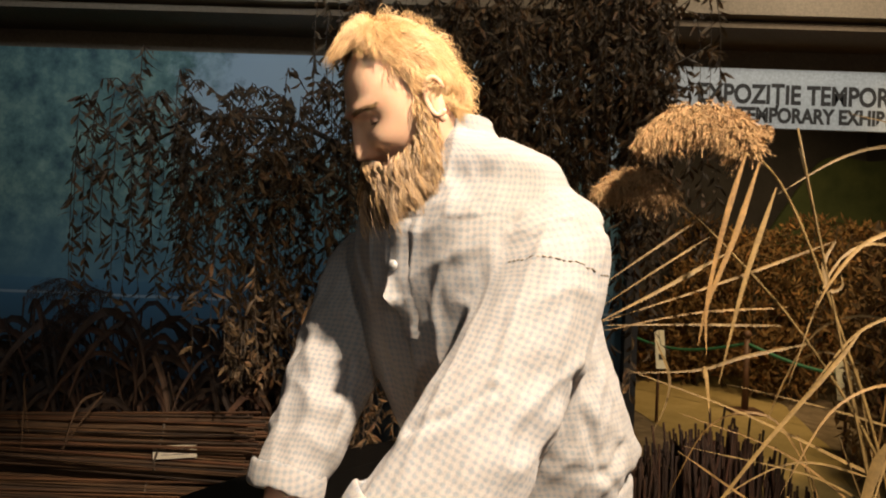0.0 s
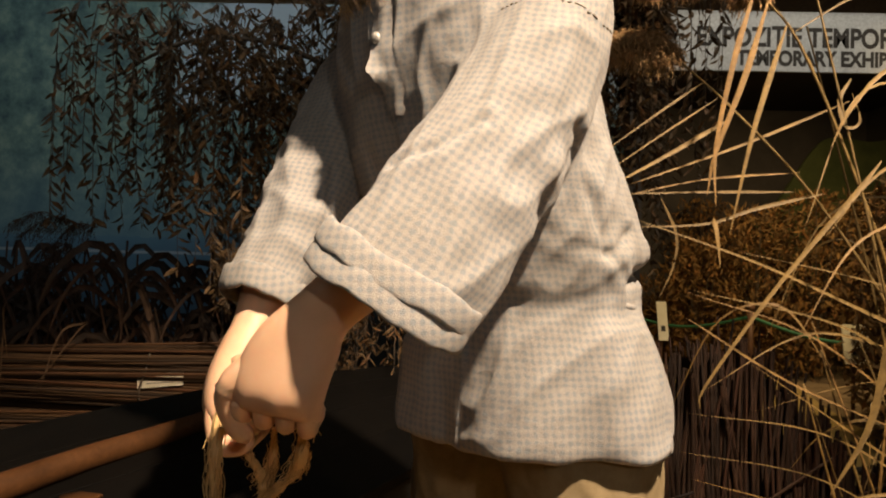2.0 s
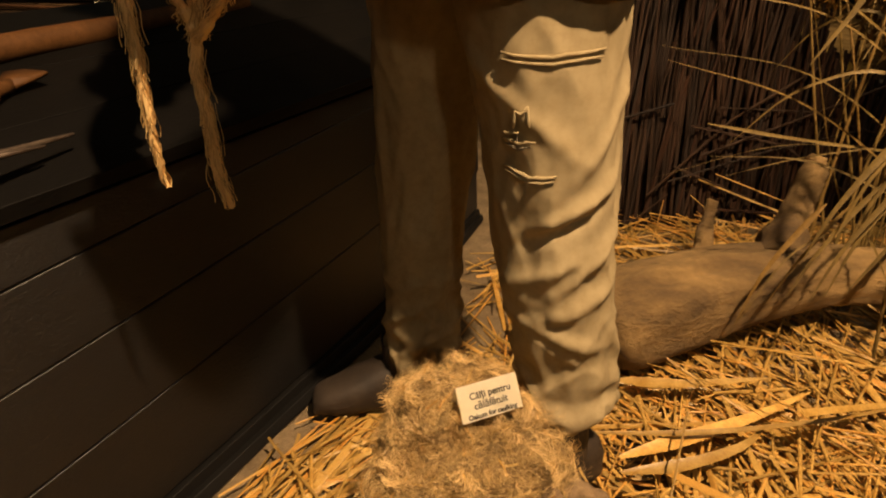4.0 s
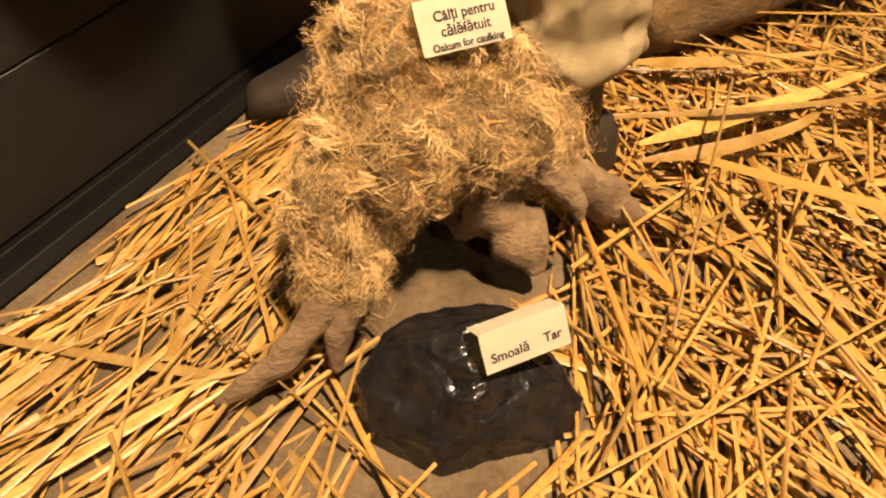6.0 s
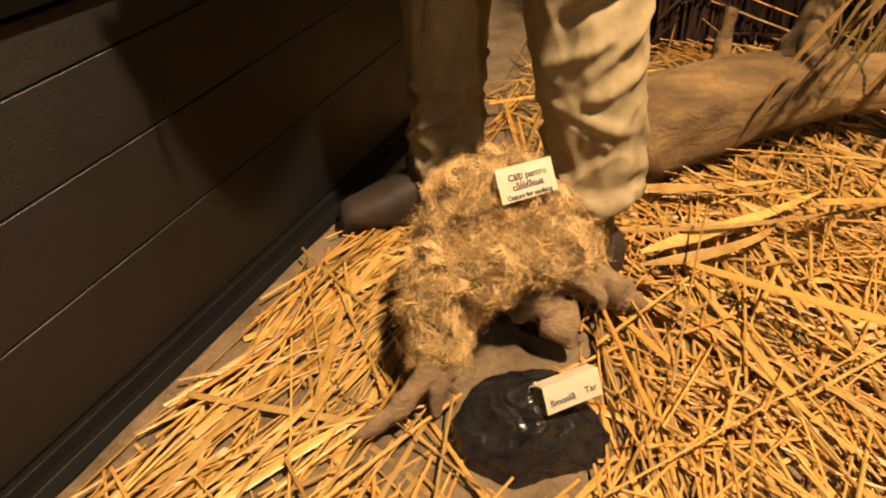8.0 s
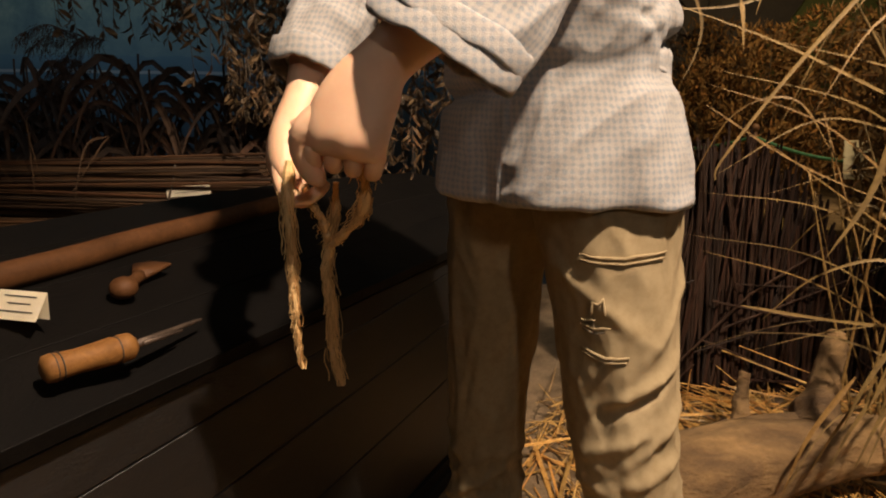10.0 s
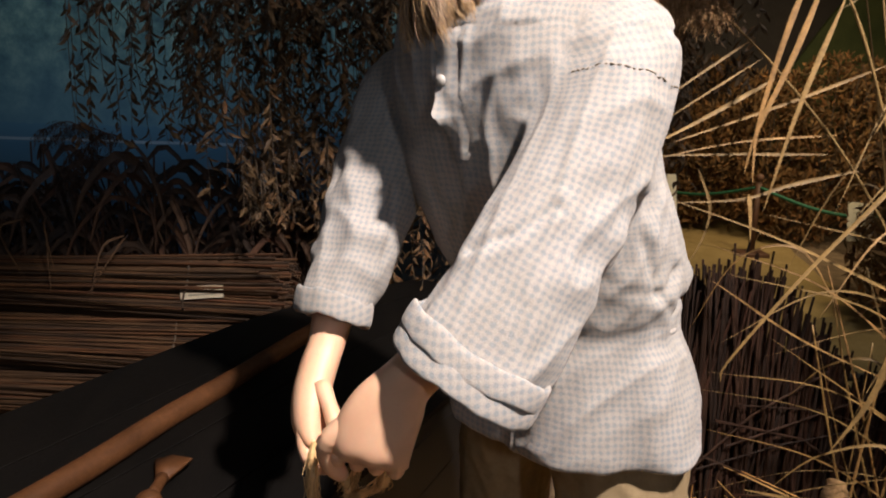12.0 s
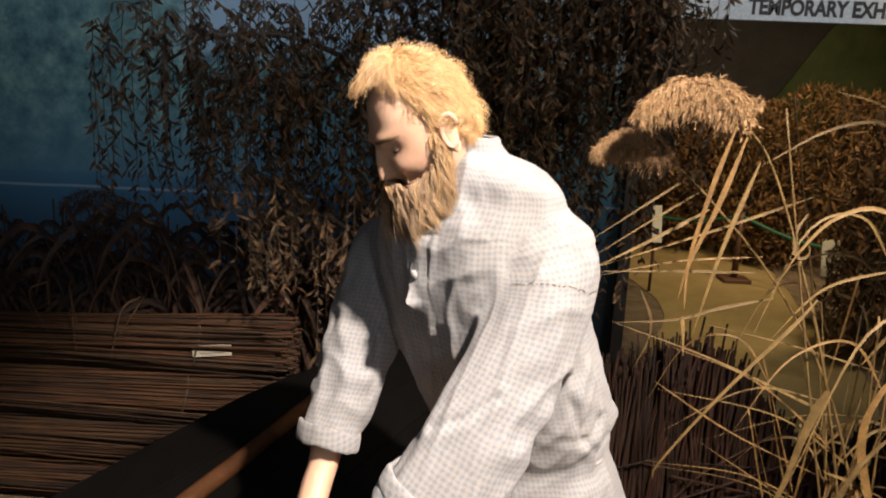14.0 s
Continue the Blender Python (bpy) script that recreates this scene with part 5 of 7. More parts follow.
def caulking_fork():
    """A small turned tool: round knob, waisted stem, flat fan-shaped blade."""
    at, way = Vector((-0.500, 0.995, 0.640)), Vector((-0.10, 0.98, 0.0)).normalized()
    ob = thing("caulking_tool", (at.x, at.y, 0.62), "small pinkish wooden caulking tool with round knob and fan blade", "tool")
    bm = bmesh.new()
    bmesh.ops.create_icosphere(bm, subdivisions=3, radius=0.021, matrix=Matrix.Translation(at) @ Matrix.Diagonal((1, 1, 0.85, 1)))
    part("knob", bm, M["pole_wood"], ob)
    v, f = [], []
    tube(v, f, [at + way * q for q in (0.012, 0.03, 0.05, 0.07)], [0.013, 0.010, 0.0095, 0.011], 12)
    mesh_ob("stem", v, f, M["pole_wood"], ob, smooth=True)
    side = Vector((way.y, -way.x, 0))
    p = at + way * 0.066
    bm = bmesh.new()
    ring_ = [p - side * 0.010, p + side * 0.010, p + way * 0.048 + side * 0.038 + Vector((0, 0, 0.012)), p + way * 0.056 + Vector((0, 0, 0.014)), p + way * 0.045 - side * 0.026 + Vector((0, 0, 0.012))]
    lo = [bm.verts.new(q - Vector((0, 0, 0.006))) for q in ring_]
    hi = [bm.verts.new(q + Vector((0, 0, 0.006 if i < 2 else 0.0))) for i, q in enumerate(ring_)]
    bm.faces.new(hi), bm.faces.new(list(reversed(lo)))
    for i in range(5):
        j = (i + 1) % 5
        bm.faces.new((lo[i], lo[j], hi[j], hi[i]))
    bmesh.ops.bevel(bm, geom=bm.edges[:], offset=0.0015, segments=2, affect="EDGES")
    part("blade", bm, M["pole_wood"], ob)


caulking_fork()


def caulking_iron():
    a, b, c = Vector((-0.478, 0.744, 0.611)), Vector((-0.409, 0.832, 0.612)), Vector((-0.374, 0.968, 0.602))
    ob = thing("caulking_iron", (a.x, a.y, 0.59), "caulking iron with cracked orange wooden handle and thin rusty shank", "tool")
    v, f = [], []
    d = b - a
    prof = ((0.0, 0.010), (0.03, 0.0165), (0.10, 0.018), (0.18, 0.0165), (0.35, 0.0155), (0.55, 0.0165), (0.74, 0.018), (0.80, 0.0155), (0.83, 0.0185), (0.94, 0.0175), (1.0, 0.011))
    tube(v, f, [a + d * q for q, _ in prof], [r for _, r in prof], 18)
    handle = mesh_ob("handle", v, f, M["tool_wood"], ob, smooth=True)
    for q in (0.11, 0.17, 0.79):
        v, f = [], []
        tube(v, f, [a + d * q, a + d * (q + 0.012)], 0.0183 if q < 0.5 else 0.0172, 18)
        mesh_ob("groove_ring", v, f, M["leather"], handle, smooth=True)
    v, f = [], []
    tube(v, f, [b, b.lerp(c, 0.3), b.lerp(c, 0.9), c], [0.006, 0.0045, 0.003, 0.002], 8)
    tube(v, f, [b.lerp(c, 0.05) + Vector((0.006, 0, 0)), b.lerp(c, 0.6) + Vector((0.007, 0, -0.003))], [0.004, 0.002], 6)
    mesh_ob("shank", v, f, M["iron"], ob, smooth=True)


caulking_iron()


def tent_card(tl, tr, bl, br, lines, label, size=0.012, spread=0.9, flap=0.9):
    """A folded card: lettered front leaf and a back leaf hinged along its top edge."""
    tl, tr, bl, br = (Vector(p) for p in (tl, tr, bl, br))
    x = (tr - tl).normalized()
    up = ((tl + tr) / 2 - (bl + br) / 2)
    h = up.length
    up = (up - x * up.dot(x)).normalized()
    n = x.cross(up)
    ob = thing("label_card", tuple((bl + br) / 2), label, "card", "display labels")
    mid, w = (tl + tr) / 2, (tr - tl).length
    def leaf(way, nor, hh):
        bm = bmesh.new()
        sag = 0.0004
        pts = []
        for j in range(7):
            for i in range(9):
                u_, q = i / 8 - 0.5, j / 6
                pts.append(mid + x * (u_ * w) + way * (q * hh) + nor * (sag * math.sin(math.pi * q) * math.cos(u_ * 3)))
        vs = [bm.verts.new(p) for p in pts]
        for j in range(6):
            for i in range(8):
                k = j * 9 + i
                bm.faces.new((vs[k], vs[k + 9], vs[k + 10], vs[k + 1]))
        bmesh.ops.solidify(bm, geom=bm.faces[:], thickness=0.0007)
        return bm
    front = part("front_leaf", leaf(-up, n, h), M["card"], ob, smooth=False)
    back = (-up * math.cos(spread) - n * math.sin(spread)).normalized()
    part("back_leaf", leaf(back, x.cross(back), h * flap), M["card"], ob, smooth=False)
    m = Matrix((x, up, n)).transposed().to_4x4()
    for body, q, s, shift in lines:
        p = mid - up * (h * q) + n * 0.0013 + x * (shift * w)
        if body:
            text_ob("lettering", body, s, Matrix.Translation(p) @ m, M["ink"], front, "CENTER", 0.0002)
        else:
            part("line_bar", box_bm(0, 0, 0, 1, 1, 1, 0, m=Matrix.Translation(p) @ m @ Matrix.Diagonal((s, 0.0015, 0.0004, 1))), M["ink"], front, smooth=False)
    return ob


tent_card((-0.603, 0.872, 0.672), (-0.531, 0.857, 0.672), (-0.620, 0.850, 0.640), (-0.540, 0.836, 0.640),
          [("", 0.2, 0.050, 0), ("", 0.45, 0.036, 0.02), ("", 0.72, 0.054, 0)], "cream folded label card standing on the tarred boat", spread=0.6)
tent_card((0.125, 0.822, 0.322), (0.204, 0.864, 0.320), (0.130, 0.796, 0.284), (0.209, 0.838, 0.281),
          [("Câlți pentru", 0.34, 0.0125, 0.02), ("călăfătuit", 0.62, 0.0125, 0.0), ("Oakum for caulking", 0.89, 0.0090, 0)], "cream folded label card stuck in the oakum heap")
tent_card((0.178, 0.619, 0.130), (0.252, 0.650, 0.134), (0.191, 0.604, 0.097), (0.260, 0.636, 0.102),
          [("Smoală", 0.66, 0.0120, -0.20), ("Tar", 0.62, 0.0120, 0.30)], "cream folded label card lying on the tar lump", spread=1.45, flap=0.8)
tent_card((-0.945, 2.205, 0.640), (-0.800, 2.205, 0.655), (-0.945, 2.198, 0.598), (-0.800, 2.198, 0.612),
          [("", 0.35, 0.1, 0), ("", 0.7, 0.09, 0)], "faded label card propped on the stacked reeds", spread=0.6)


# ---- oakum, stump and tar ----
def fibres(count, sample, length, width, curl, seed):
    """Loose fibre ribbons as raw mesh data; sample(rnd) gives a root and a normal."""
    rnd = random.Random(seed)
    v, f = [], []
    for _ in range(count):
        p, nor = sample(rnd)
        d = Vector((rnd.gauss(0, 1), rnd.gauss(0, 1), rnd.gauss(0, 1)))
        d = d * 0.7 + noise.noise_vector(p * 34) * 3.0
        d = (d - nor * d.dot(nor) * 0.8).normalized()
        b = nor.cross(d).normalized() if nor.cross(d).length > 1e-4 else Vector((1, 0, 0))
        ln, w = rnd.uniform(*length), rnd.uniform(*width)
        c = rnd.uniform(-curl, curl)
        base = len(v)
        for i in range(5):
            q = i / 4
            s = p + d * (ln * q) + b * (c * ln * math.sin(2.6 * q)) + nor * (0.001 + 0.26 * ln * math.sin(math.pi * q * rnd.uniform(0.8, 1.0)) * rnd.uniform(0.3, 1.0))
            ww = w * (1 - 0.6 * q) / 2
            side = (b * 0.6 + nor * 0.6)
            v += [tuple(s - side * ww), tuple(s + side * ww)]
        for i in range(4):
            a = base + 2 * i
            f.append((a, a + 1, a + 3, a + 2))
    return v, f


HEAP = [((0.112, 0.868, 0.185), (0.098, 0.085, 0.118)), ((0.165, 0.880, 0.175), (0.092, 0.085, 0.108)), ((0.064, 0.800, 0.150), (0.062, 0.066, 0.102)),
        ((0.044, 0.750, 0.130), (0.044, 0.048, 0.082)), ((0.052, 0.718, 0.105), (0.038, 0.036, 0.060)), ((0.105, 0.785, 0.195), (0.066, 0.055, 0.056)),
        ((0.165, 0.800, 0.200), (0.062, 0.044, 0.036)), ((0.220, 0.828, 0.195), (0.045, 0.044, 0.046)), ((0.235, 0.900, 0.135), (0.060, 0.066, 0.110)),
        ((0.092, 0.850, 0.255), (0.060, 0.060, 0.056)), ((0.150, 0.885, 0.262), (0.056, 0.055, 0.048)), ((0.262, 0.868, 0.145), (0.034, 0.04, 0.065)),
        ((0.16, 0.935, 0.11), (0.12, 0.065, 0.12))]


def oakum_heap():
    ob = thing("oakum_heap", (0.13, 0.86, 0.0), "shaggy golden-brown heap of oakum draped over a driftwood stump", "oakum")
    v, f = [], []
    for c, r in HEAP:
        bm = bmesh.new()
        bmesh.ops.create_icosphere(bm, subdivisions=4, radius=1)
        base = len(v)
        for w in bm.verts:
            n = w.co.copy()
            k = 0.90 + 0.16 * noise.noise(n * 3 + Vector(c) * 9) + 0.20 * noise.noise(n * 6 + Vector(c) * 9)
            v.append((c[0] + n.x * r[0] * k, c[1] + n.y * r[1] * k, max(0.004, c[2] + n.z * r[2] * k)))
        for q in bm.faces:
            f.append(tuple(base + x.index for x in q.verts))
        bm.free()
    raw, skin_ = Body(), Body()
    raw.add(v, f, 0)
    shell(skin_, raw, 0, 0.006, 2, lambda q, n: 0.011 * noise.noise(q * 34) + 0.008 * noise.noise(q * 75) - 0.002)
    core = attach(skin_.build("core", [M["tow"]]), ob)
    top = [(Vector(w.co), Vector(w.normal)) for w in core.data.vertices if w.co.z > 0.012]

    v, f = fibres(36000, lambda r: r.choice(top), (0.008, 0.028), (0.0003, 0.0008), 1.1, 3)
    # twisted tufts that stand out of the mass
    rt = random.Random(14)
    for k in range(130):
        p0, n0 = rt.choice(top)
        way = (Vector((rt.gauss(0, 1), rt.gauss(0, 1), rt.gauss(0, 0.8))) - n0 * 0.2).normalized()
        bow, ln = rt.uniform(-1.2, 1.2), rt.uniform(0.014, 0.032)
        b0 = n0.cross(way).normalized()
        for _ in range(26):
            p = p0 + Vector((rt.gauss(0, 1), rt.gauss(0, 1), rt.gauss(0, 1))) * 0.0042
            base, w = len(v), rt.uniform(0.0003, 0.0007) / 2
            q1 = rt.uniform(0.6, 1.1)
            for i in range(6):
                u_ = i / 5 * q1
                s = p + way * (ln * u_) + b0 * (bow * ln * u_ * u_ + 0.0035 * math.sin(u_ * 6 + _)) + n0 * (0.002 + 0.010 * math.sin(math.pi * u_ * 0.9))
                v += [tuple(s - b0 * w), tuple(s + (b0 + n0) * w)]
            for i in range(5):
                a = base + 2 * i
                f.append((a, a + 1, a + 3, a + 2))
    tagged(mesh_ob("fibre", v, f, M["tow_fibre"], ob), "tangled pale hemp fibres", kind="stuff")
    v, f = fibres(420, lambda r: r.choice(top), (0.012, 0.035), (0.0018, 0.0032), 0.08, 8)
    tagged(mesh_ob("chaff", v, f, M["straw_rest"], ob), "short bright straw chips", kind="stuff")


oakum_heap()


def root(v, f, pts, radii, sides=12):
    rows = spline(pts, 26)
    rad = np.interp(np.linspace(0, 1, 26), np.linspace(0, 1, len(radii)), radii)
    rad = [r * (1 + 0.18 * noise.noise(Vector(p) * 30)) for r, p in zip(rad, rows)]
    b = len(v)
    tube(v, f, rows, rad, sides)
    for i in range(b, len(v)):
        q = Vector(v[i])
        r = rad[min(25, (i - b) // sides)]
        v[i] = tuple(q + noise.noise_vector(q * 38) * ((0.65 if r > 0.026 and q.z < 0.16 and q.y < 1.0 else 0.30) * r) + noise.noise_vector(q * 95) * (0.20 * r) + noise.noise_vector(q * 210) * 0.0016)


def stump():
    ob = thing("driftwood_stump", (0.2, 0.83, 0.0), "pale weathered driftwood root stump under the oakum", "stump")
    specs = [("root", [(0.075, 0.72, 0.105), (0.035, 0.690, 0.085), (-0.005, 0.662, 0.045), (-0.05, 0.640, 0.022), (-0.068, 0.632, 0.018)], [0.019, 0.016, 0.0135, 0.010, 0.003]),
             ("root", [(0.070, 0.705, 0.10), (0.052, 0.688, 0.07), (0.046, 0.672, 0.035), (0.044, 0.668, 0.018)], [0.020, 0.015, 0.010, 0.004]),
             ("trunk", [(0.10, 0.90, 0.11), (0.16, 0.86, 0.105), (0.215, 0.825, 0.085), (0.240, 0.802, 0.060), (0.252, 0.786, 0.034)], [0.048, 0.042, 0.034, 0.024, 0.008]),
             ("root", [(0.215, 0.85, 0.13), (0.255, 0.826, 0.140), (0.285, 0.806, 0.122), (0.294, 0.800, 0.098)], [0.020, 0.016, 0.011, 0.005]),
             ("root", [(0.20, 0.89, 0.11), (0.29, 0.878, 0.095), (0.345, 0.872, 0.062), (0.385, 0.872, 0.035)], [0.034, 0.030, 0.024, 0.008])]
    for name, pts, radii in specs:
        v, f = [], []
        root(v, f, pts, radii, 16)
        mesh_ob(name, v, f, M["driftwood"], ob, smooth=True)


stump()


def tar_lump():
    bm = bmesh.new()
    bmesh.ops.create_icosphere(bm, subdivisions=6, radius=1)
    for w in bm.verts:
        n = w.co.copy()
        # flat facets of broken tar, then flow ripples
        k = 1.0
        for d, h in (((-0.6, -0.5, 0.62), 0.70), ((0.55, -0.65, 0.5), 0.74), ((0.0, 0.5, 0.8), 0.80), ((-0.9, 0.3, 0.3), 0.84), ((0.9, 0.25, 0.35), 0.86), ((0.05, -0.9, 0.42), 0.80), ((-0.95, -0.3, 0.1), 0.86), ((0.7, 0.1, 0.75), 0.78), ((-0.35, 0.3, 0.9), 0.80), ((-0.2, -0.2, 0.96), 0.80), ((0.35, -1.0, 0.05), 0.80), ((-0.75, 0.65, 0.10), 0.74), ((0.85, 0.50, 0.10), 0.82), ((-0.55, -0.85, 0.08), 0.84), ((-0.45, -0.55, 0.75), 0.72), ((0.5, -0.35, 0.8), 0.74)):
            d = Vector(d).normalized()
            c = n.dot(d)
            if c > 0.05:
                k = min(k, h / c)
        k += 0.05 * noise.noise(n * 2.2 + Vector((1, 3, 0))) + 0.020 * max(0.0, 1 - abs(noise.noise(n * 2.8 + Vector((2, 0, 1)))) * 7)
        band = math.exp(-((n.x - 0.35 + 0.3 * n.z) / 0.2) ** 2) * max(0, n.z + 0.2)
        k += 0.030 * band * math.sin(26 * n.z + 4 * n.y + 3 * noise.noise(n * 4))
        w.co = Vector((n.x * k * 0.112, n.y * k * 0.082, max(-0.30, n.z * k) * 0.098))
    bmesh.ops.translate(bm, verts=bm.verts, vec=(0.167, 0.645, 0.018))
    ob = part("tar_lump", bm, M["tar"])
    return tagged(ob, "glossy black broken lump of tar lying in straw", "tar")


tar_lump()


def strip_of_tow(path, w0, w1, count, seed):
    """A hanging strip: a soft core ribbon and the fibres that fray from it."""
    rows = spline(path, 40)
    rnd = random.Random(seed)
    v, f = [], []
    rad = [(w0 + (w1 - w0) * i / 39) * (1 + 0.75 * noise.noise(Vector((i * 0.33, seed * 3.1, 0.5)))) for i in range(40)]
    tube(v, f, rows, [r * 0.55 for r in rad], 8)
    for _ in range(count):
        i = rnd.randint(0, 33)
        n = rnd.randint(4, 9)
        o = Vector((rnd.gauss(0, 1), rnd.gauss(0, 0.8), 0)) * rad[i] * 0.34
        base = len(v)
        wv = rnd.uniform(0.0003, 0.0008)
        for k in range(n):
            j = min(39, i + k)
            p = Vector(rows[j]) + o * (1 + 0.06 * k) + Vector((math.sin(k * 1.3 + o.x * 900), math.cos(k + o.x * 500), 0)) * 0.0016
            v += [(p.x - wv, p.y, p.z), (p.x + wv, p.y - wv, p.z)]
        for k in range(n - 1):
            a = base + 2 * k
            f.append((a, a + 1, a + 3, a + 2))
    return v, f


def oakum_strand():
    ob = thing("oakum_strand", (-0.15, 0.78, 0.85), "frayed twisted oakum strands hanging from the mannequin's grip", "oakum")
    for path, w0, w1, n, seed in (
            ([(-0.196, 0.815, 0.852), (-0.196, 0.800, 0.80), (-0.192, 0.795, 0.74), (-0.190, 0.793, 0.69), (-0.188, 0.792, 0.640), (-0.183, 0.792, 0.600)], 0.0105, 0.0028, 420, 1),
            ([(-0.186, 0.852, 0.820), (-0.180, 0.858, 0.795), (-0.168, 0.868, 0.770), (-0.164, 0.874, 0.748)], 0.0075, 0.0085, 200, 2),
            ([(-0.150, 0.860, 0.822), (-0.152, 0.868, 0.790), (-0.160, 0.876, 0.750), (-0.168, 0.880, 0.70), (-0.163, 0.880, 0.66), (-0.161, 0.880, 0.59), (-0.150, 0.882, 0.540)], 0.0070, 0.0095, 700, 3),
            ([(-0.110, 0.800, 0.862), (-0.106, 0.812, 0.820), (-0.118, 0.835, 0.780), (-0.145, 0.862, 0.752), (-0.162, 0.876, 0.735)], 0.0125, 0.0080, 380, 4)):
        v, f = strip_of_tow(path, w0, w1, n, seed)
        mesh_ob("strip", v, f, M["tow_fibre"], ob)


oakum_strand()


# ---- log behind the figure ----
def log():
    ob = thing("fallen_log", (0.75, 1.40, 0.03), "thick brown weathered log with a broken branch lying on straw", "log")
    rows = spline([(0.405, 1.275, 0.125), (0.50, 1.315, 0.140), (0.68, 1.38, 0.165), (0.90, 1.42, 0.18), (1.15, 1.40, 0.19), (1.55, 1.36, 0.20)], 60)
    bm = bmesh.new()
    sides = 40
    vs = []
    for i, p in enumerate(rows):
        r = (0.078 + 0.02 * math.sin(i * 0.11)) * (0.55 if i == 0 else 0.85 if i == 1 else 1)
        d = Vector(rows[min(59, i + 1)] - rows[max(0, i - 1)]).normalized()
        a = d.cross(Vector((0, 0, 1))).normalized()
        b = a.cross(d)
        row = []
        for k in range(sides):
            w = 2 * math.pi * k / sides
            q = 1 + 0.13 * noise.noise(Vector((i * 0.09, math.cos(w) * 1.6, math.sin(w) * 1.6))) + 0.07 * (1 - abs(noise.noise(Vector((i * 0.05, math.cos(w) * 5, math.sin(w) * 5)))) * 3)
            row.append(bm.verts.new(Vector(p) + (a * math.cos(w) + b * math.sin(w)) * r * q))
        vs.append(row)
    for i in range(59):
        for k in range(sides):
            bm.faces.new((vs[i][k], vs[i][(k + 1) % sides], vs[i + 1][(k + 1) % sides], vs[i + 1][k]))
    bm.faces.new(list(reversed(vs[0])))
    bm.faces.new(vs[-1])
    part("trunk", bm, M["log"], ob)
    for pts, rad in (([(0.80, 1.42, 0.22), (0.85, 1.49, 0.29), (0.90, 1.55, 0.36), (0.91, 1.57, 0.39)], [0.050, 0.036, 0.028, 0.022]),
                     ([(0.64, 1.42, 0.20), (0.655, 1.46, 0.26), (0.67, 1.49, 0.32)], [0.022, 0.017, 0.012])):
        v, f = [], []
        root(v, f, pts, rad, 12)
        mesh_ob("branch", v, f, M["log"], ob, smooth=True)


log()


# ---- reeds beside the figure ----
def plume(parent, axis, width, n, seed, material="plume"):
    """A seed head: hundreds of fine sprays that hang from an arched axis."""
    rnd = random.Random(seed)
    ax = [Vector(p) for p in spline(axis, 24)]
    v, f = [], []
    tube(v, f, ax, [0.003 * (1 - i / 27) for i in range(24)], 5)
    for _ in range(n):
        q = rnd.random()
        i = min(22, int(q * 23))
        p = ax[i].lerp(ax[i + 1], rnd.random())
        d = (ax[i + 1] - ax[i]).normalized()
        out = Vector((rnd.gauss(0, 1), rnd.gauss(0, 1), rnd.gauss(-0.5, 0.6))).normalized()
        ln = width * (0.45 + 0.70 * math.sin(math.pi * min(1, 0.18 + 0.78 * q))) * rnd.uniform(0.35, 1.1)
        e = p + (d * 0.55 + out * 0.70).normalized() * ln * 0.8 + Vector((0, 0, -0.60 * ln))
        m_ = (p + e) / 2 + Vector((0, 0, 0.26 * ln))
        for k in range(10):
            t_ = (k + 1) / 10
            c = p.lerp(m_, t_).lerp(m_.lerp(e, t_), t_)
            s = ((e - p).normalized() + Vector((rnd.gauss(0, 0.4), rnd.gauss(0, 0.4), rnd.gauss(-0.5, 0.4)))).normalized() * rnd.uniform(0.008, 0.018)
            w = Vector((rnd.gauss(0, 1), rnd.gauss(0, 1), rnd.gauss(0, 1))).normalized() * rnd.uniform(0.0009, 0.0019)
            b0 = len(v)
            v += [tuple(c - w), tuple(c + w), tuple(c + s)]
            f.append((b0, b0 + 1, b0 + 2))
    return mesh_ob("plume", v, f, M[material], parent, "fluffy drooping brown seed head")


def reed_stem(parent, pts, r0=0.0042):
    rows = spline(pts, 24)
    v, f = [], []
    tube(v, f, rows, [r0 * (1 - 0.5 * (23 - i) / 23) * (1.25 if i % 6 == 0 else 1) for i in range(24)], 8)
    return mesh_ob("stem", v, f, M["blade"], parent, smooth=True)


def reed_leaf(parent, pts, width, hint=(0, -1, 0.25)):
    v, f = [], []
    blade_strip(v, f, spline(pts, 18), width, hint)
    return mesh_ob("leaf", v, f, M["blade"], parent, smooth=True)


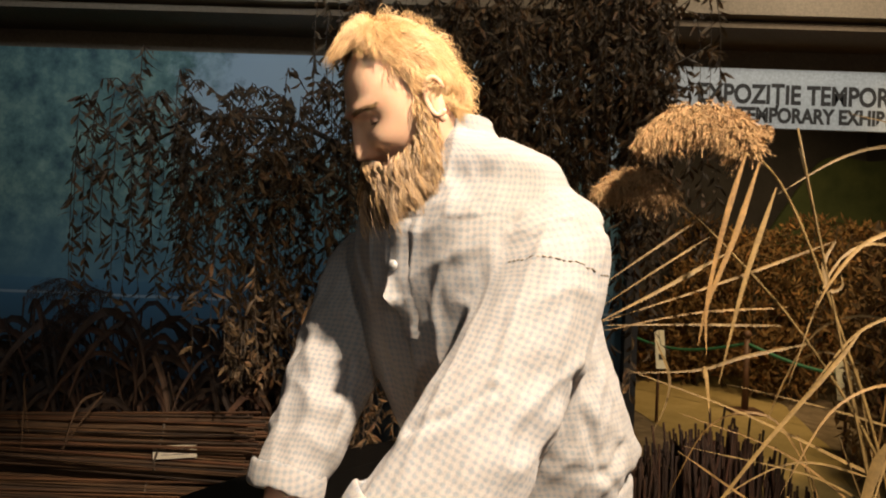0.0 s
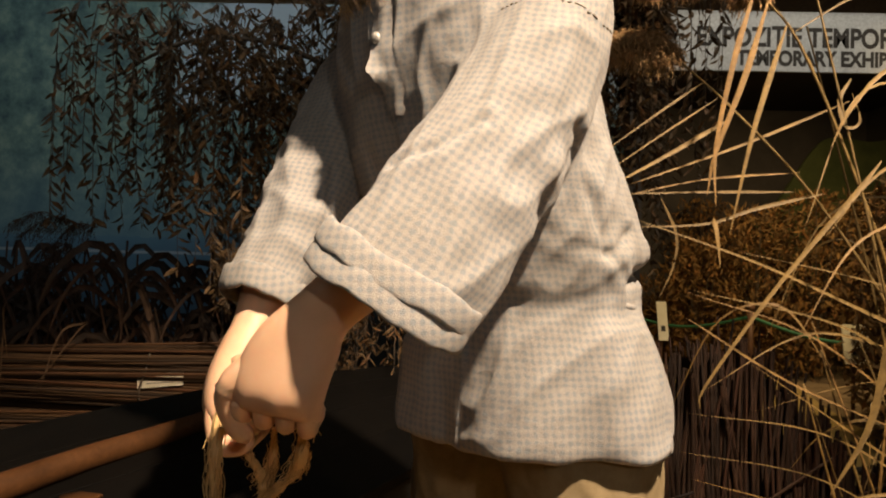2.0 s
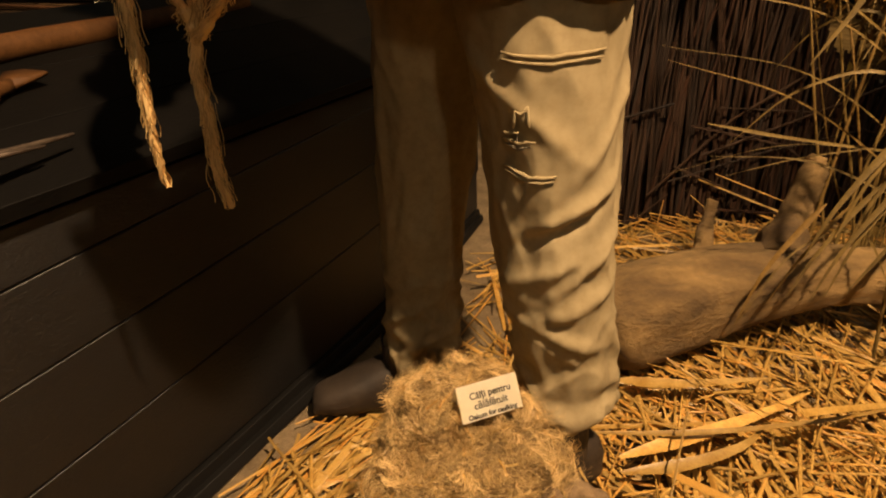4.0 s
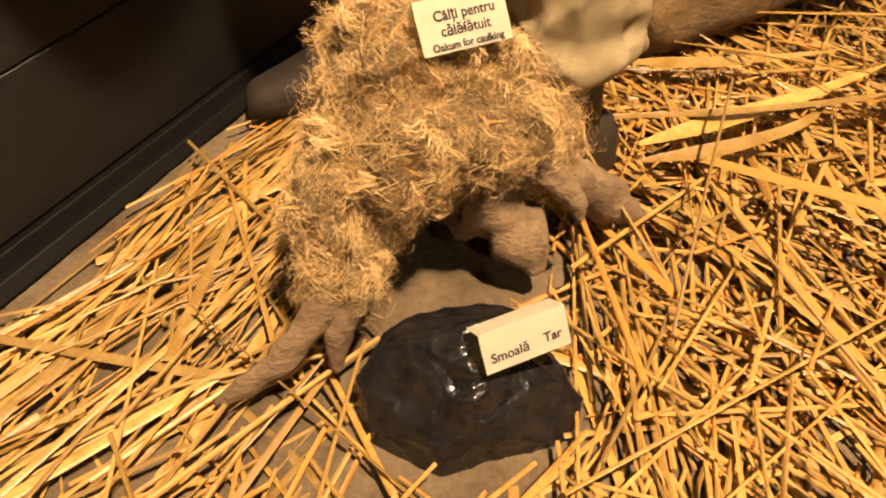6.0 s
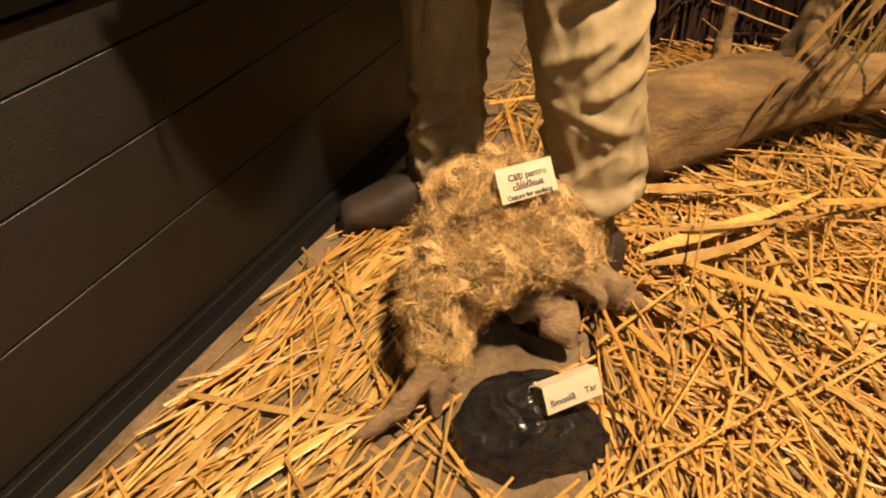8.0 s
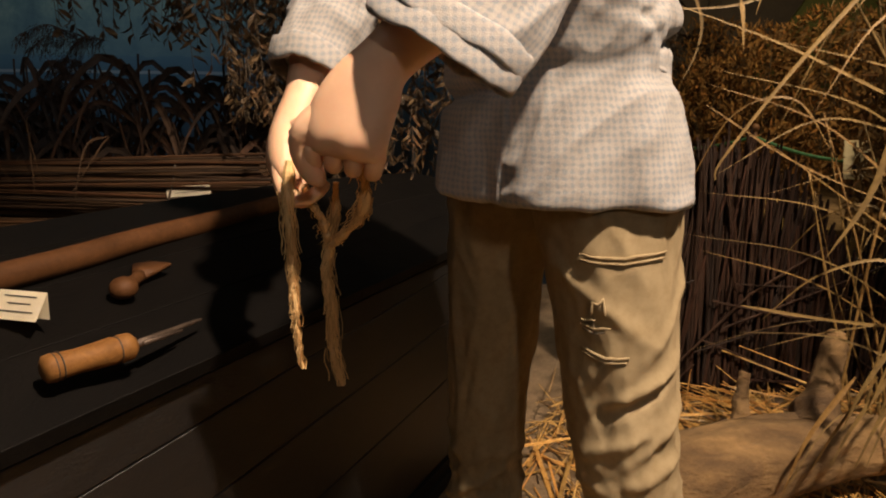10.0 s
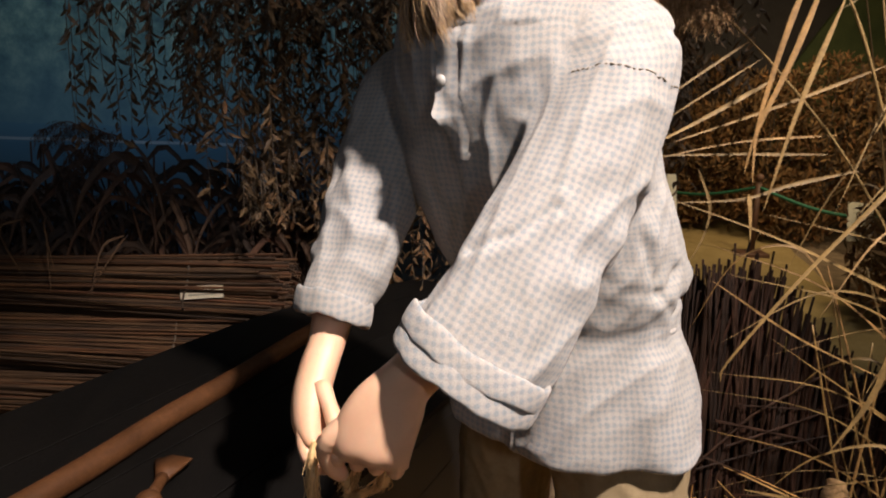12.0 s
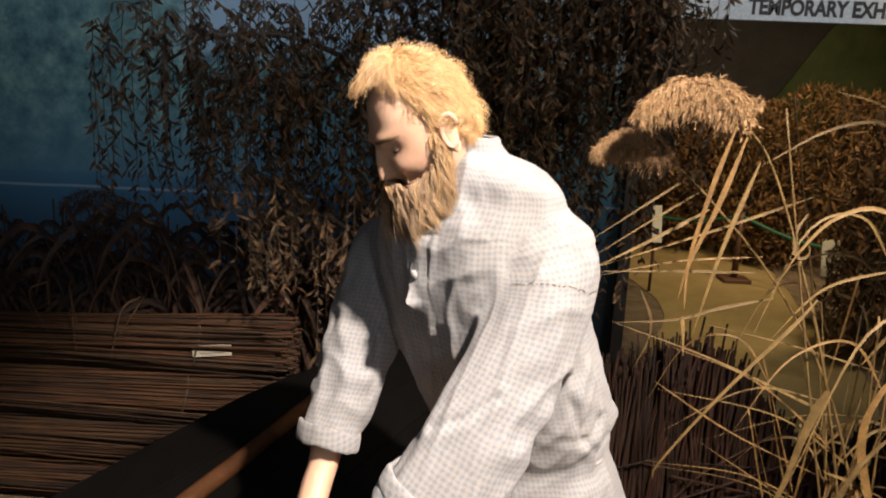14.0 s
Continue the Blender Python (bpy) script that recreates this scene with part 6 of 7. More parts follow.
def reeds():
    ob = thing("reed_plant", (1.05, 1.45, 0.03), "tall dry yellow reeds with arched leaves and fluffy seed heads", "reeds")
    tall = reed_stem(ob, [(0.606, 1.38, 1.545), (0.68, 1.38, 1.46), (0.77, 1.38, 1.26), (0.89, 1.39, 0.94), (1.02, 1.42, 0.45), (1.08, 1.44, 0.04)])
    short = reed_stem(ob, [(0.488, 1.50, 1.456), (0.61, 1.50, 1.35), (0.79, 1.49, 1.15), (0.96, 1.47, 0.86), (1.08, 1.45, 0.45), (1.13, 1.45, 0.04)])
    plume(tall, [(0.606, 1.38, 1.545), (0.570, 1.38, 1.606), (0.505, 1.38, 1.624), (0.440, 1.375, 1.604), (0.395, 1.37, 1.565)], 0.060, 4600, 1)
    plume(short, [(0.488, 1.50, 1.456), (0.440, 1.50, 1.498), (0.385, 1.50, 1.500), (0.335, 1.49, 1.470)], 0.052, 3200, 2)
    plume(tall, [(0.606, 1.385, 1.560), (0.622, 1.385, 1.585), (0.643, 1.385, 1.592)], 0.024, 260, 3)
    L = [([(0.585, 1.34, 1.53), (0.55, 1.34, 1.40), (0.52, 1.34, 1.24), (0.518, 1.33, 1.13)], 0.016),
         ([(0.61, 1.34, 1.51), (0.57, 1.34, 1.37), (0.52, 1.34, 1.23), (0.505, 1.34, 1.15)], 0.017),
         ([(0.635, 1.32, 1.46), (0.58, 1.32, 1.27), (0.54, 1.32, 1.08)], 0.015),
         ([(0.72, 1.35, 1.16), (0.60, 1.35, 1.13), (0.51, 1.35, 1.10), (0.37, 1.34, 1.09)], 0.011),
         ([(0.52, 1.345, 1.11), (0.525, 1.34, 1.08), (0.53, 1.335, 1.02)], 0.013),
         ([(0.84, 1.30, 0.92), (0.79, 1.30, 0.94), (0.58, 1.30, 1.03), (0.355, 1.30, 1.105)], 0.010),
         ([(0.74, 1.21, 1.20), (0.69, 1.2, 1.14), (0.57, 1.2, 0.99), (0.46, 1.2, 0.83), (0.45, 1.2, 0.79)], 0.012),
         ([(0.785, 1.20, 1.01), (0.77, 1.2, 0.97), (0.75, 1.2, 0.90), (0.72, 1.2, 0.77), (0.66, 1.2, 0.66)], 0.030),
         ([(0.98, 1.36, 1.50), (0.89, 1.35, 1.55), (0.78, 1.35, 1.53), (0.65, 1.35, 1.45)], 0.012),
         ([(0.98, 1.25, 1.30), (0.86, 1.25, 1.38), (0.77, 1.25, 1.36), (0.71, 1.25, 1.29), (0.68, 1.25, 1.23)], 0.014),
         ([(1.02, 1.33, 1.48), (0.88, 1.33, 1.58), (0.77, 1.33, 1.61)], 0.008),
         ([(0.85, 1.50, 1.37), (0.62, 1.52, 1.27), (0.34, 1.52, 1.165)], 0.010),
         ([(0.56, 1.50, 1.41), (0.45, 1.5, 1.33), (0.33, 1.5, 1.24)], 0.008), ([(0.61, 1.50, 1.33), (0.48, 1.5, 1.25), (0.34, 1.5, 1.17)], 0.014),
         ([(0.74, 1.50, 1.18), (0.55, 1.5, 1.175), (0.34, 1.5, 1.165)], 0.009), ([(0.58, 1.50, 1.37), (0.45, 1.5, 1.28), (0.34, 1.5, 1.20)], 0.006),
         ([(0.75, 1.50, 1.22), (0.55, 1.5, 1.20), (0.34, 1.5, 1.15)], 0.007), ([(0.44, 1.4, 1.15), (0.47, 1.4, 1.08), (0.465, 1.4, 1.02), (0.44, 1.4, 0.96)], 0.009),
         ([(0.74, 1.30, 1.36), (0.715, 1.29, 1.32), (0.72, 1.28, 1.27), (0.745, 1.28, 1.28), (0.73, 1.28, 1.33)], 0.012),
         ([(0.90, 1.30, 0.80), (0.72, 1.26, 0.92), (0.45, 1.24, 0.98)], 0.007), ([(0.97, 1.30, 0.60), (0.80, 1.27, 0.70), (0.55, 1.25, 0.86)], 0.007),
         ([(0.537, 1.241, 0.555), (0.70, 1.24, 0.53), (0.95, 1.25, 0.50)], 0.009), ([(0.50, 1.42, 0.92), (0.70, 1.40, 0.80), (0.95, 1.36, 0.70)], 0.007),
         ([(0.92, 1.18, 0.72), (0.86, 1.18, 0.90), (0.88, 1.18, 1.02), (0.96, 1.2, 1.1)], 0.028), ([(0.84, 1.15, 0.55), (0.80, 1.15, 0.70), (0.83, 1.14, 0.86), (0.93, 1.15, 0.98)], 0.026),
         ([(1.0, 1.2, 0.62), (0.90, 1.2, 0.78), (0.80, 1.2, 0.83)], 0.020), ([(0.95, 1.3, 1.25), (0.80, 1.3, 1.20), (0.70, 1.3, 1.08)], 0.010)]
    for pts, w in L:
        reed_leaf(ob, pts, w * 0.85)
    rnd = random.Random(11)
    # thin stalks that lean across towards the figure
    for _ in range(10):
        x, y, z = rnd.uniform(0.95, 1.2), rnd.uniform(1.28, 1.6), rnd.uniform(0.35, 1.0)
        ex, ez = rnd.uniform(0.45, 0.80), z + rnd.uniform(-0.12, 0.32)
        my = rnd.uniform(-0.04, 0.04)
        reed_leaf(ob, [(x, y, z), ((x + ex) / 2, y + my, (z + ez) / 2 + rnd.uniform(-0.01, 0.08)), (ex, y + 2 * my, ez)], rnd.uniform(0.003, 0.0075))
    # upright stems and hanging leaves of the clump
    for _ in range(42):
        x, y = rnd.uniform(0.92, 1.5), rnd.uniform(1.25, 1.75)
        h = rnd.uniform(0.7, 1.7)
        lean = rnd.uniform(-0.32, 0.22)
        reed_stem(ob, [(x + lean, y + rnd.uniform(-0.1, 0.1), h), (x + lean * 0.6, y, h * 0.62), (x + lean * 0.2, y, h * 0.3), (x, y, gz(x, y))], rnd.uniform(0.0025, 0.0045))
    for _ in range(50):
        x, y, z = rnd.uniform(0.9, 1.5), rnd.uniform(1.22, 1.7), rnd.uniform(0.2, 1.35)
        a = rnd.uniform(0, 6.28)
        ln = rnd.uniform(0.18, 0.45)
        d = Vector((math.cos(a), math.sin(a) * 0.5, 0))
        p = Vector((x, y, z))
        reed_leaf(ob, [p, p + d * ln * 0.3 + Vector((0, 0, ln * 0.35)), p + d * ln * 0.7 + Vector((0, 0, ln * 0.25)), p + d * ln - Vector((0, 0, ln * rnd.uniform(0.0, 0.5)))], rnd.uniform(0.004, 0.012), (d.y, -1, 0.4))
    # leaves drooping over the log
    for k in range(16):
        x, y = rnd.uniform(0.74, 1.1), rnd.uniform(1.15, 1.3)
        z = rnd.uniform(0.38, 0.62)
        p = Vector((x, y, z))
        reed_leaf(ob, [p, p + Vector((-0.04, -0.01, -0.05)), p + Vector((-0.09, -0.02, -0.13)), p + Vector((-0.12, -0.02, -rnd.uniform(0.18, 0.26)))], rnd.uniform(0.010, 0.018))


reeds()


# ---- stacked reeds, fence, background planting ----
def reed_bundle(y, z, r, x0, x1, seed, label):
    rnd = random.Random(seed)
    ob = thing("reed_bundle", ((x0 + x1) / 2, y, max(0, z - r)), label, "reeds", "stacked reed bundles")
    v, f = [], []
    for _ in range(460):
        a = rnd.uniform(0, 2 * math.pi)
        q = r * math.sqrt(rnd.uniform(0.35, 1.0))
        py, pz = y + q * math.cos(a), z + q * math.sin(a) * 0.9
        xa = x0 + rnd.uniform(0, 0.5)
        xb = x1 - abs(rnd.gauss(0, 0.05))
        t0, t1 = rnd.gauss(0, 0.018), rnd.gauss(0, 0.022)
        tube(v, f, [(xa, py + t1, pz + t0), ((xa + xb) / 2, py, pz), (xb, py - t1, pz - t0)], rnd.uniform(0.0025, 0.0048), 5)
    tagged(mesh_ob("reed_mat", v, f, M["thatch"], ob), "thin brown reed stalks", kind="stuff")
    for x in (x0 + 0.5, x1 - 0.35):
        v, f = [], []
        tube(v, f, [(x + 0.01 * math.sin(k), y + (r + 0.004) * math.cos(k * 0.3307), z + (r + 0.004) * 0.92 * math.sin(k * 0.3307)) for k in range(20)], 0.004, 6, False)
        mesh_ob("binding", v, f, M["bark"], ob)


reed_bundle(2.30, 0.61, 0.10, -3.2, -0.58, 1, "top bundle of dry brown reeds laid flat behind the boat")
reed_bundle(2.27, 0.42, 0.10, -3.2, -0.62, 2, "middle bundle of dry brown reeds laid flat behind the boat")
reed_bundle(2.25, 0.245, 0.095, -3.2, -0.60, 3, "lower bundle of dry brown reeds laid flat behind the boat")
reed_bundle(2.23, 0.085, 0.085, -3.2, -0.66, 4, "bottom bundle of dry brown reeds lying on the ground")


def reed_fence():
    ob = thing("reed_fence", (1.3, 2.05, 0.0), "low ragged fence of upright dark brown reeds", "fence")
    rnd = random.Random(9)
    units = []
    for k in range(5):
        v, f = [], []
        tube(v, f, [(0, 0, 0), (rnd.gauss(0, 0.012), 0, 0.5), (rnd.gauss(0, 0.022), rnd.gauss(0, 0.012), 1.0)], [0.0052, 0.0046, 0.0036], 5)
        me = bpy.data.meshes.new("reed_stalk")
        me.from_pydata(v, [], f)
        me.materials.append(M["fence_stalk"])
        units.append((me, v, f))
    rv, rf, made = [], [], 0
    for _ in range(1500):
        x = rnd.uniform(0.46, 2.3)
        y = 2.05 + rnd.uniform(-0.06, 0.06)
        h = max(0.40, 0.72 - 0.66 * max(0, x - 0.80)) + 0.05 * math.sin(x * 9) + 0.05 * noise.noise(Vector((x * 14, 2, 0))) + rnd.gauss(0, 0.035)
        m = Matrix.Translation((x, y, gz(x, y))) @ Matrix.Rotation(rnd.gauss(0, 0.06), 4, "Y") @ Matrix.Rotation(rnd.uniform(0, 6.28), 4, "Z") @ Matrix.Diagonal((1, 1, h, 1))
        me, pts, f = units[rnd.randrange(5)]
        if made < 260 and x < 1.5 and y < 2.03:
            attach(new("reed_stalk", me), ob).matrix_basis = m
            made += 1
        else:
            base = len(rv)
            rv += [tuple(m @ Vector(p)) for p in pts]
            rf += [tuple(base + i for i in q) for q in f]
    # stray stalks that lean against it
    for _ in range(14):
        x, z = rnd.uniform(0.5, 2.0), rnd.uniform(0.06, 0.4)
        dx = rnd.choice((-1, 1)) * rnd.uniform(0.08, 0.30)
        tube(rv, rf, [(x - dx, 1.97, max(0.05, z - rnd.uniform(0.05, 0.25))), (x, 1.975, z), (x + dx, 1.97, z + rnd.uniform(0.0, 0.15))], rnd.uniform(0.002, 0.004), 5)
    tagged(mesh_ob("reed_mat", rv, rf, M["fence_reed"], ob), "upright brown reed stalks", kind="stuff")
    for z in (0.16, 0.38):
        v, f = [], []
        tube(v, f, [(0.46 + 1.84 * i / 24, 2.13, z + 0.05 + 0.012 * math.sin(i * 1.3)) for i in range(25)], 0.012, 8)
        mesh_ob("rail", v, f, M["bark"], ob, smooth=True)


reed_fence()


def dark_reeds():
    """Drooping dry reeds that stand behind the stacked bundles."""
    ob = thing("reed_bank", (-1.5, 2.7, 0.0), "dim bank of dry drooping reeds, seed heads darkened as in shade", "reeds")
    rnd = random.Random(4)
    v, f = [], []
    for k in range(170):
        x, y = rnd.uniform(-2.9, -0.60), rnd.uniform(2.5, 2.9)
        h = rnd.uniform(0.70, 1.08)
        lean = rnd.uniform(-0.22, 0.12)
        tube(v, f, spline([(x, y, 0.0), (x + lean * 0.3, y, h * 0.6), (x + lean, y - 0.03, h)], 8), 0.004, 5)
        for _ in range(4):
            p = Vector((x + lean * 0.6, y, h * rnd.uniform(0.55, 0.95)))
            d = Vector((rnd.choice((-1, 1)) * rnd.uniform(0.3, 1), rnd.uniform(-0.8, 0.1), 0)).normalized()
            ln = rnd.uniform(0.15, 0.34)
            blade_strip(v, f, spline([p, p + d * ln * 0.4 + Vector((0, 0, ln * 0.3)), p + d * ln * 0.8 + Vector((0, 0, -ln * 0.05)), p + d * ln - Vector((0, 0, ln * 0.55))], 9), rnd.uniform(0.018, 0.042))
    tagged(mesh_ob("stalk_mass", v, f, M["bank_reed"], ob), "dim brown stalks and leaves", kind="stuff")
    # seed heads take the same shade-darkened colour as the stalks
    for k in range(11):
        x, y = rnd.uniform(-2.4, -0.85), rnd.uniform(2.45, 2.65)
        z = rnd.uniform(0.78, 1.12)
        dx, dz = rnd.uniform(0.10, 0.22), rnd.uniform(-0.05, 0.12)
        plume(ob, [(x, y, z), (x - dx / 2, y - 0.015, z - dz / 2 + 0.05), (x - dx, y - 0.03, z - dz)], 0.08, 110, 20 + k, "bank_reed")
    # a few leaves that hang over the stack and catch light
    for k in range(5):
        x = rnd.uniform(-1.9, -1.0)
        p = Vector((x, 2.30, rnd.uniform(0.78, 0.86)))
        v, f = [], []
        blade_strip(v, f, spline([p, p + Vector((rnd.uniform(-0.06, 0.06), -0.08, -0.03)), p + Vector((rnd.uniform(-0.1, 0.1), -0.14, -0.2))], 10), rnd.uniform(0.008, 0.016))
        mesh_ob("leaf", v, f, M["thatch"], ob)


dark_reeds()


def willow():
    """A dry willow: trunk, arched limbs, and curtains of narrow leaves on hanging twigs."""
    ob = thing("willow_tree", (0.15, 2.55, 0.0), "dry willow with hanging twigs of curled dull brown leaves", "tree")
    rnd = random.Random(17)
    v, f = [], []
    tube(v, f, spline([(0.15, 2.55, 0.0), (0.13, 2.55, 0.6), (0.18, 2.54, 1.2), (0.12, 2.52, 1.75), (0.16, 2.5, 2.2)], 24), list(np.linspace(0.055, 0.02, 24)), 12)
    mesh_ob("trunk", v, f, M["bark"], ob, smooth=True)
    limbs = [[(0.13, 2.54, 0.9), (-0.15, 2.5, 1.45), (-0.5, 2.4, 1.72), (-0.85, 2.33, 1.74), (-1.12, 2.28, 1.58)],
             [(0.14, 2.54, 0.7), (-0.10, 2.45, 1.2), (-0.40, 2.38, 1.55), (-0.62, 2.33, 1.62), (-0.78, 2.3, 1.50)],
             [(0.15, 2.54, 1.3), (-0.02, 2.5, 1.8), (-0.20, 2.46, 2.05), (-0.36, 2.45, 2.12)],
             [(0.16, 2.54, 1.2), (0.28, 2.5, 1.8), (0.42, 2.46, 2.22), (0.60, 2.42, 2.26), (0.76, 2.4, 2.05)],
             [(0.15, 2.54, 1.0), (0.36, 2.45, 1.6), (0.58, 2.35, 1.88), (0.78, 2.3, 1.86)],
             [(0.16, 2.54, 1.0), (0.20, 2.4, 1.6), (0.15, 2.3, 2.0), (0.0, 2.25, 2.05)],
             [(0.14, 2.54, 0.6), (-0.25, 2.45, 0.95), (-0.55, 2.38, 1.12), (-0.72, 2.33, 1.0)]]
    rows = []
    for pts in limbs:
        r = spline(pts, 26)
        v, f = [], []
        tube(v, f, r, list(np.linspace(0.016, 0.004, 26)), 8)
        mesh_ob("limb", v, f, M["bark"], ob, smooth=True)
        rows.append(r)
    tv, tf, lv, lf = [], [], [], []
    weights = [0.8, 0.9, 0.9, 1.5, 1.4, 1.3, 0.7]
    for _ in range(900):
        li = rnd.choices(range(7), weights)[0]
        k = int(3 + 22 * rnd.random() ** 0.7)
        p = Vector(rows[li][k]) + Vector((rnd.gauss(0, 0.10), rnd.gauss(0, 0.12), rnd.gauss(-0.02, 0.09)))
        p.x = min(0.66, p.x)
        out = Vector((rnd.gauss(0, 0.5) - (0.35 if p.x < -0.5 else 0.0), rnd.gauss(0, 0.4), 0))
        low = 1.10 if p.x < -0.75 else 0.85 if p.x < -0.45 else 0.45
        drop = min(p.z - low, rnd.uniform(0.12, 0.62) if rnd.random() < 0.75 else rnd.uniform(0.5, 1.0))
        if drop < 0.08:
            continue
        e = p + out * drop * 0.25
        pts = spline([p, p + out * drop * 0.22 + Vector((0, 0, 0.06)), e - Vector((0, 0, drop * 0.45)), e + Vector((rnd.gauss(0, 0.03), rnd.gauss(0, 0.03), -drop))], 10)
        tube(tv, tf, pts, [0.0022 * (1 - i / 14) for i in range(10)], 4)
        n = int(drop / 0.0165)
        for j in range(n):
            s = (j + rnd.random()) / n * 8.99
            i = int(s)
            b = Vector(pts[i]).lerp(Vector(pts[i + 1]), s - i)
            a = rnd.uniform(0, 2 * math.pi)
            d = Vector((math.cos(a) * 0.7, math.sin(a) * 0.7, -rnd.uniform(0.25, 1.2))).normalized()
            ln, w = rnd.uniform(0.030, 0.062), rnd.uniform(0.009, 0.016)
            sd = d.cross(Vector((rnd.gauss(0, 1), rnd.gauss(0, 1), rnd.gauss(0, 1)))).normalized()
            nr = sd.cross(d)
            c1, c2 = b + d * ln * 0.35 + nr * ln * 0.06, b + d * ln * 0.7 + nr * ln * 0.02
            z0 = len(lv)
            lv += [tuple(b), tuple(c1 - sd * w / 2), tuple(c1 - nr * w * 0.3), tuple(c1 + sd * w / 2), tuple(c2 - sd * w * 0.4), tuple(c2 + sd * w * 0.4), tuple(b + d * ln - nr * ln * rnd.uniform(0, 0.25))]
            lf += [(z0, z0 + 1, z0 + 2), (z0, z0 + 2, z0 + 3), (z0 + 1, z0 + 4, z0 + 5, z0 + 2), (z0 + 2, z0 + 5, z0 + 3), (z0 + 4, z0 + 6, z0 + 5)]
    mesh_ob("twig_mass", tv, tf, M["bark"], ob)
    tagged(mesh_ob("leaves", lv, lf, M["willow"], ob), "narrow curled dry brown leaves", kind="stuff")


willow()


# ---- beyond the fence ----
def scrub(x, y, w, h, seed, n=2600):
    ob = thing("scrub_bush", (x, y, 0.0), "rust-orange dry scrub bush in warm lamplight", "bush", "scrub along the path")
    rnd = random.Random(seed)
    v, f = [], []
    for _ in range(14):
        a = rnd.uniform(0, 6.28)
        e = (x + math.cos(a) * w * rnd.uniform(0.2, 0.8), y + math.sin(a) * w * 0.6, h * rnd.uniform(0.5, 1.0))
        tube(v, f, spline([(x, y, gz(x, y)), (x + (e[0] - x) * 0.3, y + (e[1] - y) * 0.3, h * 0.4), e], 7), list(np.linspace(0.010, 0.003, 7)), 5)
    mesh_ob("stem_mass", v, f, M["bark"], ob)
    v, f = [], []
    for _ in range(n * 3 // 5):
        a, q = rnd.uniform(0, 6.28), math.sqrt(rnd.random())
        z = h * (0.12 + 0.88 * rnd.random())
        rr = w * q * math.sqrt(max(0.05, 1 - (z / h - 0.45) ** 2 * 2.6)) * (1 + 0.6 * noise.noise(Vector((a * 2, z * 4, seed))))
        p = Vector((x + rr * math.cos(a), y + rr * math.sin(a) * 0.7, z))
        d = Vector((rnd.gauss(0, 1), rnd.gauss(0, 1), rnd.gauss(0.9, 1))).normalized() * rnd.uniform(0.05, 0.12)
        s = d.cross(Vector((rnd.gauss(0, 1), rnd.gauss(0, 1), 1))).normalized() * rnd.uniform(0.006, 0.014)
        b = len(v)
        v += [tuple(p), tuple(p + d * 0.5 - s), tuple(p + d), tuple(p + d * 0.5 + s)]
        f.append((b, b + 1, b + 2, b + 3))
    tagged(mesh_ob("leaves", v, f, M["bush"], ob), "rust-orange dry leaves", kind="stuff")


for args in ((2.6, 7.3, 0.5, 1.2, 1, 3200), (3.3, 7.6, 0.6, 1.6, 2, 4000), (4.2, 7.4, 0.6, 1.7, 3, 4000), (3.05, 6.4, 0.35, 0.7, 4), (3.75, 6.0, 0.5, 1.35, 5), (2.25, 7.2, 0.4, 0.65, 6),
             (2.95, 4.35, 0.42, 1.45, 7), (3.7, 4.3, 0.5, 1.6, 8), (2.0, 8.1, 0.5, 0.9, 9), (2.9, 8.2, 0.5, 1.8, 10, 4000),
             (2.72, 4.05, 0.34, 1.55, 11, 4200), (3.25, 3.95, 0.42, 1.85, 12, 4800), (2.42, 3.80, 0.26, 1.50, 13, 3400), (2.9, 6.7, 0.5, 1.6, 14, 4000), (3.42, 6.6, 0.5, 1.75, 15, 4200), (2.45, 6.9, 0.4, 1.3, 16, 3200), (3.9, 6.5, 0.5, 1.7, 17, 3600)):
    scrub(*args)


def barrier_post(x, y):
    ob = thing("barrier_post", (x, y, gz(x, y)), "brown wooden barrier post on a flat square foot", "post", "rope barrier posts")
    z = gz(x, y)
    part("foot_plate", box_bm(x, y, z + 0.03, 0.24, 0.20, 0.04, 0.008), M["post"], ob)
    bm = bmesh.new()
    bmesh.ops.create_cone(bm, segments=16, radius1=0.028, radius2=0.022, depth=0.62, cap_ends=True, matrix=Matrix.Translation((x, y, z + 0.35)))
    shaft = part("shaft", bm, M["post"], ob)
    bm = bmesh.new()
    bmesh.ops.create_uvsphere(bm, u_segments=14, v_segments=8, radius=0.036, matrix=Matrix.Translation((x, y, z + 0.67)))
    part("knob", bm, M["post"], shaft)


POSTS = [(2.45, 5.75), (1.55, 6.9), (3.35, 4.7)]
for p in POSTS:
    barrier_post(*p)


def rope(a, b):
    v, f = [], []
    pts = [(a[0] + (b[0] - a[0]) * q, a[1] + (b[1] - a[1]) * q, 0.64 - 0.14 * math.sin(math.pi * q)) for q in np.linspace(0, 1, 24)]
    tube(v, f, pts, 0.014, 8)
    tagged(mesh_ob("barrier_rope", v, f, M["rope"], smooth=True), "sagging green rope tied between barrier posts", "rope")


rope(POSTS[1], POSTS[0])
rope(POSTS[0], POSTS[2])


